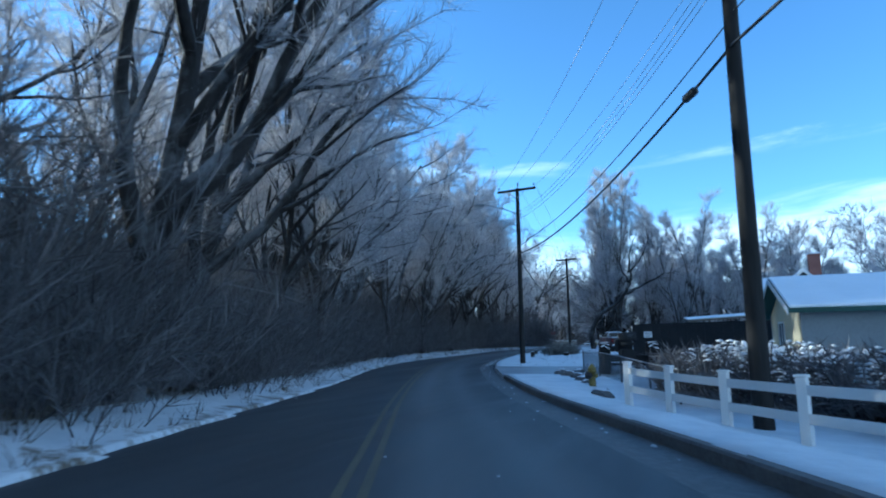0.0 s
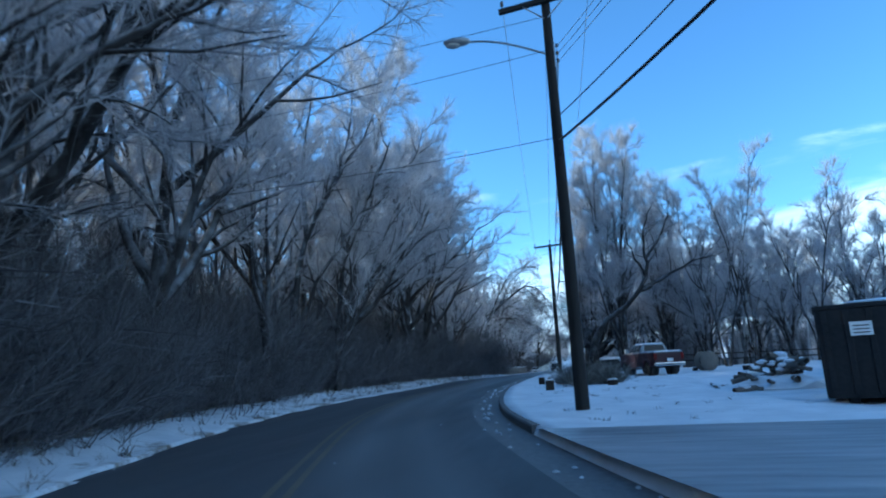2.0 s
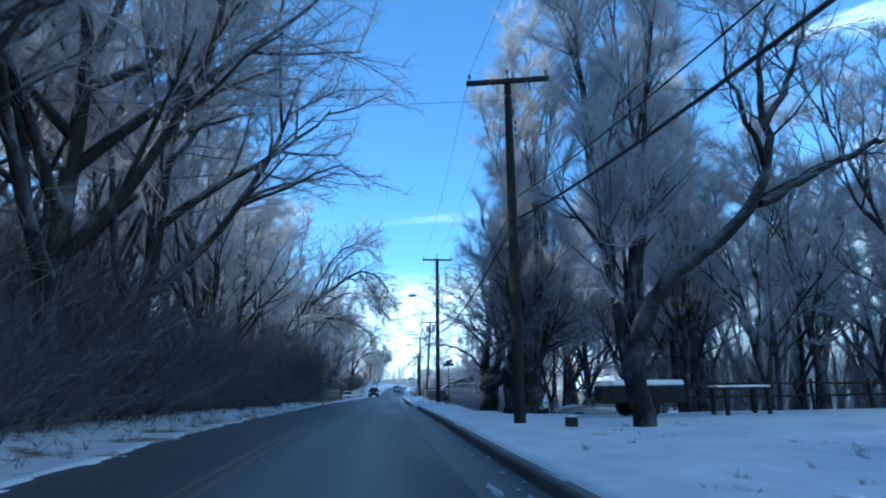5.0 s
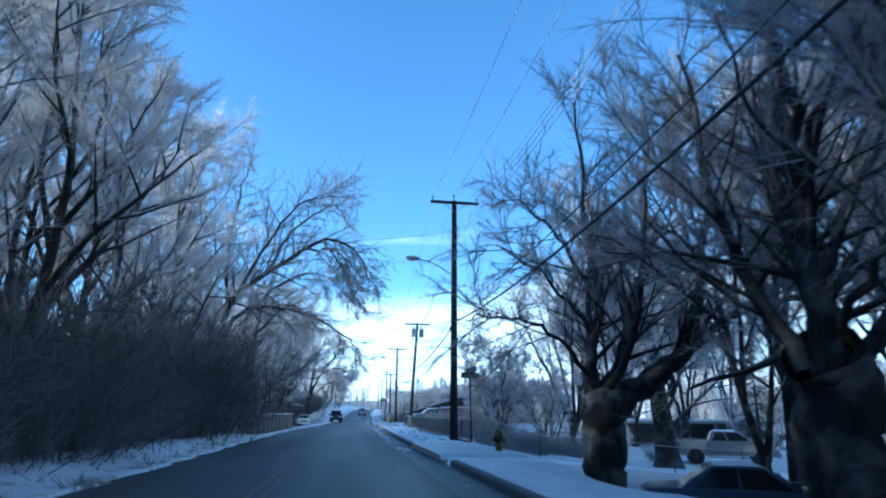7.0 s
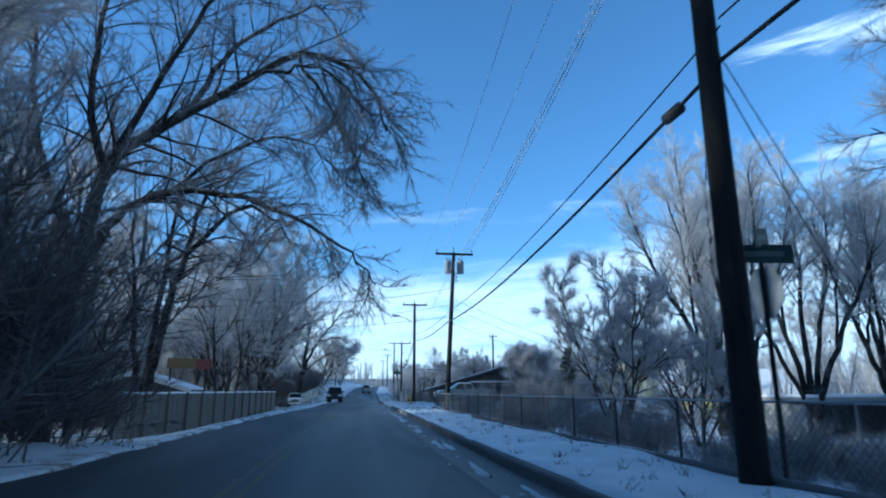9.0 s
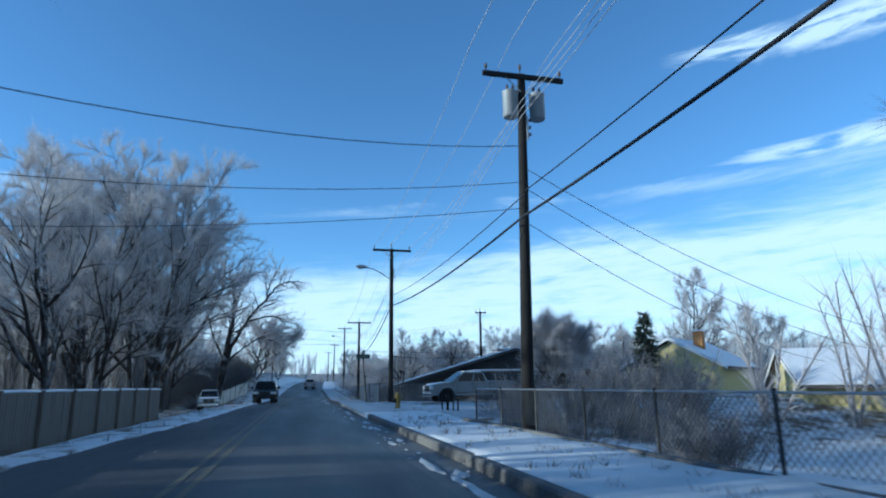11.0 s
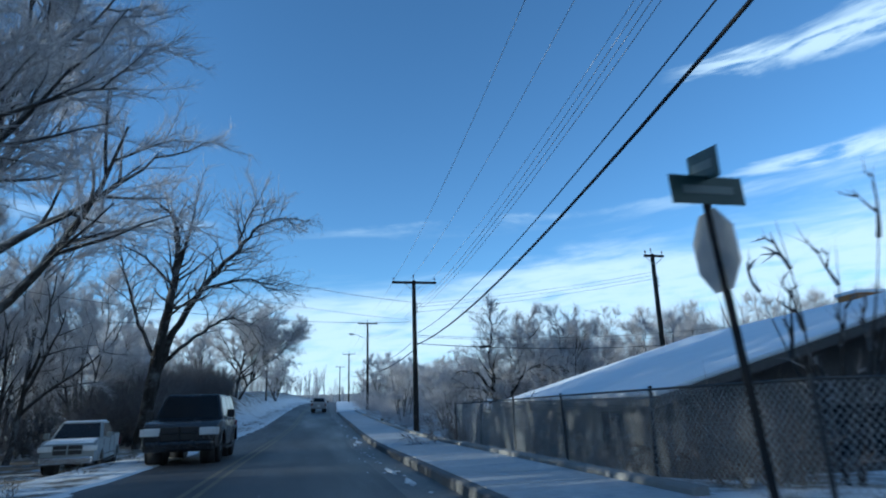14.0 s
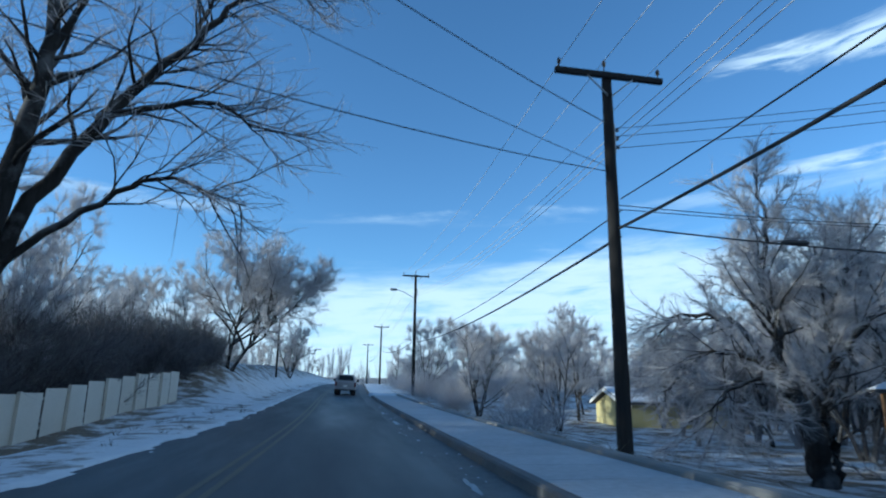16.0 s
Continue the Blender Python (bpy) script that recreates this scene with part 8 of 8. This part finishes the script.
conifer(21.5, 121.0, 9.0, 2)
conifer(26.5, 124.0, 11.0, 3)
conifer(8.2, 151.5, 5.0, 4)


# ---- far woods that close the view ----
def wood_belt(seed, L, depth, h, n, mat):
    rng = np.random.default_rng(seed)
    s = Soup()
    base, tip = [], []
    for k in range(int(L * depth / 16)):
        x, y = rng.uniform(-L / 2, L / 2), rng.uniform(-depth / 2, depth / 2)
        hh = h * rng.uniform(0.55, 1.0)
        for j in range(3):
            d = np.array((rng.normal(0, 0.16), rng.normal(0, 0.16), 1.0))
            p, r = limb(rng, (x, y, -0.3), d, hh * rng.uniform(0.7, 0.95), 0.12, 4, 0.06, 0.0, 0.25)
            s.tube(p, r, 3)
            f, e2 = sprout(rng, p, rng.uniform(0.15, 0.999, n), 0.2, 0.9, 0.0, 1.0, 0.8, 2.4)
            base.append(f)
            tip.append(e2)
    base, tip = np.concatenate(base), np.concatenate(tip)
    rad = rng.uniform(0.010, 0.022, len(base))
    s.blades(base, tip, rad, rng)
    return s.mesh("far_wood", mat, False)


BELT = wood_belt(3, 60, 12, 10, 90, "twig_white")
DARK_BELT = wood_belt(9, 60, 8, 8, 140, "twig_grey")
for x, y, rz, s_ in ((45, 70, 90, 1.2), (50, 128, 85, 1.1), (62, 180, 100, 1.1), (44, 232, 80, 0.9), (60, 270, 90, 1.0), (40, 300, 60, 0.9), (34, 44, 60, 1.0), (-36, 215, 80, 1.2), (-40, 262, 95, 1.1), (-34, 310, 80, 1.0),
                     (40, 350, 20, 1.1), (-30, 370, -15, 1.1), (90, 330, 20, 1.2), (10, 430, 5, 1.2), (70, 420, 0, 1.3), (-60, 430, 0, 1.3), (28, 258, 100, 0.7), (22, 212, 95, 0.55), (34, 196, 100, 0.75), (30, 100, 100, 0.8), (34, 84, -6, 1.3), (40, 140, -10, 0.9), (50, 148, 20, 0.9), (47, 194, -8, 1.05), (50, 206, -10, 1.15)):
    ob = new("far_wood", BELT)
    ob.matrix_basis = on_ground(x, y, rz, 0.1) @ Matrix.Diagonal((1, s_, s_, 1))
    tagged(ob, "hazy belt of rimed bare trees", "woodland", kind="stuff")

for x, y, rz, s_ in ((22, 79, -8, 0.75), (30, 88, -8, 1.0), (14, 222, 75, 0.8), (24, 205, 80, 1.1)):
    ob = new("far_wood", DARK_BELT)
    ob.matrix_basis = on_ground(x, y, rz, 0.1) @ Matrix.Diagonal((0.75, 1, s_, 1))
    tagged(ob, "dense rimed undergrowth and saplings", "woodland", kind="stuff")
# the belt at y 54 is unseen, added to keep sun off the red pickup
for y, u in ((62, -17), (54, -22), (116, -21), (62, -27), (116, -32), (168, -18), (172, -27)):
    dy = 20.0
    ob = new("far_wood", DARK_BELT)
    ob.matrix_basis = pose(float(road_x(y)) + u, y, float(ground_z(float(road_x(y)) + u, y)) - 0.1, 0, 0, heading(float(road_x(y + dy) - road_x(y - dy)), 2 * dy)) @ Matrix.Diagonal((1, 1, 1.5, 1))
    tagged(ob, "dense undergrowth and saplings screening the sun deep in the wood", "woodland", kind="stuff")
# the same saplings recoloured darker, as shade between the first trunks
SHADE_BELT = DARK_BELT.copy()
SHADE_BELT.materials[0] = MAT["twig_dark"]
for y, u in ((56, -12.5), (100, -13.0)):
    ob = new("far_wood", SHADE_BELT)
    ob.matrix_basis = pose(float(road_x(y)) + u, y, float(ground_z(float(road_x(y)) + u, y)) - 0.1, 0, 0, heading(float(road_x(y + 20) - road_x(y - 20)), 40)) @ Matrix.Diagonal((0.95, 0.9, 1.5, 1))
    tagged(ob, "dense saplings behind the first trees, coloured dark for shade", "woodland", kind="stuff")

# low wooded hills on the horizon
vs, fs = [], []
N = 160
for i in range(N + 1):
    a = math.radians(-100 + 200 * i / N)
    for j, (rad_, hh) in enumerate(((520, -2), (600, 9), (720, 17), (900, 24))):
        bump_ = 0.75 + 0.35 * noise.noise(Vector((math.sin(a) * 3, math.cos(a) * 3, j * 0.2))) + 0.10 * noise.noise(Vector((a * 30, j, 0)))
        vs.append((rad_ * math.sin(a), 150 + rad_ * math.cos(a), 5 + hh * bump_))
for i in range(N):
    for j in range(3):
        q = i * 4 + j
        fs.append((q, q + 4, q + 5, q + 1))
tagged(new("backdrop", mesh_of("backdrop", vs, fs, "hill", True)), "low hazy wooded hills far away", "hills", kind="structure")

# lumps of driven snow and ice along the gutter and the far edge
rl = random.Random(31)
lv, lf = [], []
for k in range(520):
    y = rl.uniform(-8, 230)
    if k % 3:
        u = rl.gauss(3.55, 0.22)
        u = min(max(u, 3.05), 3.93)
    elif k % 6:
        u = float(edge_left(y)) + rl.uniform(-0.15, 0.35)
    else:
        u = rl.uniform(-2.5, 3.0)
    r = rl.uniform(0.015, 0.05) * (0.5 if k % 6 == 0 else 1.0)
    cx, cz = float(road_x(y)) + u, float(road_z(y)) - (0.03 if u > 3.1 else 0.0)
    o = len(lv)
    n = 6
    lv.append((cx, y, cz + r * rl.uniform(0.35, 0.6)))
    for ring, (f_, hz) in enumerate(((0.65, 0.30), (1.0, -0.02))):
        for i in range(n):
            a = 2 * math.pi * (i + 0.5 * ring) / n
            rr = r * f_ * rl.uniform(0.75, 1.25)
            lv.append((cx + rr * math.cos(a), y + rr * math.sin(a) * 1.7, cz + hz * r))
    for i in range(n):
        j = (i + 1) % n
        lf.append((o, o + 1 + i, o + 1 + j))
        lf.append((o + 1 + i, o + 1 + n + i, o + 1 + n + j, o + 1 + j))
tagged(new("snow_lumps", mesh_of("snow_lumps", lv, lf, "slush_snow", True)), "lumps of driven snow scattered along the gutter", "snow", kind="stuff")

# streaks of slush left along the kerb
rs = random.Random(47)
sv, sf = [], []
for k in range(70):
    y0 = rs.choice((rs.uniform(32, 60), rs.uniform(96, 232), rs.uniform(96, 150)))
    L, half, n = rs.uniform(0.5, 2.2), rs.uniform(0.05, 0.16), 7
    if y0 < 62:
        L, half = 0.5 * L, 0.45 * half
    u0 = rs.uniform(3.35, 3.75)
    o = len(sv)
    for i in range(n):
        t = i / (n - 1)
        yy = y0 + L * t
        wide = half * math.sin(math.pi * (0.08 + 0.84 * t)) * rs.uniform(0.6, 1.2)
        cx, cz = float(road_x(yy)) + u0 + rs.uniform(-0.03, 0.03), float(road_z(yy)) - 0.045
        sv += [(cx - wide, yy, cz), (cx, yy, cz + 0.025 + 0.02 * rs.random()), (cx + wide, yy, cz)]
    for i in range(n - 1):
        a = o + 3 * i
        sf += [(a, a + 1, a + 4, a + 3), (a + 1, a + 2, a + 5, a + 4)]
tagged(new("slush_streaks", mesh_of("slush_streaks", sv, sf, "slush_snow", True)), "streaks of packed snow lying in the gutter", "snow", kind="stuff")

# dead grass and weeds that poke through the snow
rg = np.random.default_rng(53)
gb, gt = [], []
for count, u0, u1, y0, y1, tall in ((520, -5.6, -2.9, -8, 112, 0.30), (160, -4.6, -2.6, 112, 215, 0.22), (120, 5.2, 10.5, 33, 68, 0.10), (150, 4.4, 6.4, 101, 142, 0.16), (120, 5.0, 9.0, 143, 160, 0.18), (160, 6.5, 9.5, 164, 225, 0.30)):
    for k in range(count):
        yy = rg.uniform(y0, y1)
        u = rg.uniform(u0, u1)
        if u < float(edge_left(yy)) - 0.12 or u > 0:
            x = float(road_x(yy)) + u
            z = float(ground_z(x, yy)) - 0.03
            m = 9
            foot = np.array((x, yy, z)) + rg.normal(0, 0.06, (m, 3)) * np.array((1, 1, 0))
            gb.append(foot)
            gt.append(foot + (rg.normal(0, 0.55, (m, 3)) * np.array((1, 1, 0)) + np.array((0, 0, 1.0))) * tall * rg.uniform(0.5, 1.2, (m, 1)))
gb, gt = np.concatenate(gb), np.concatenate(gt)
tagged(new("grass_tufts", Soup().blades(gb, gt, rg.uniform(0.004, 0.009, len(gb)), rg).mesh("grass_tufts", "dead_grass", False)), "dead grass and weeds poking through the snow", "grass", kind="stuff")
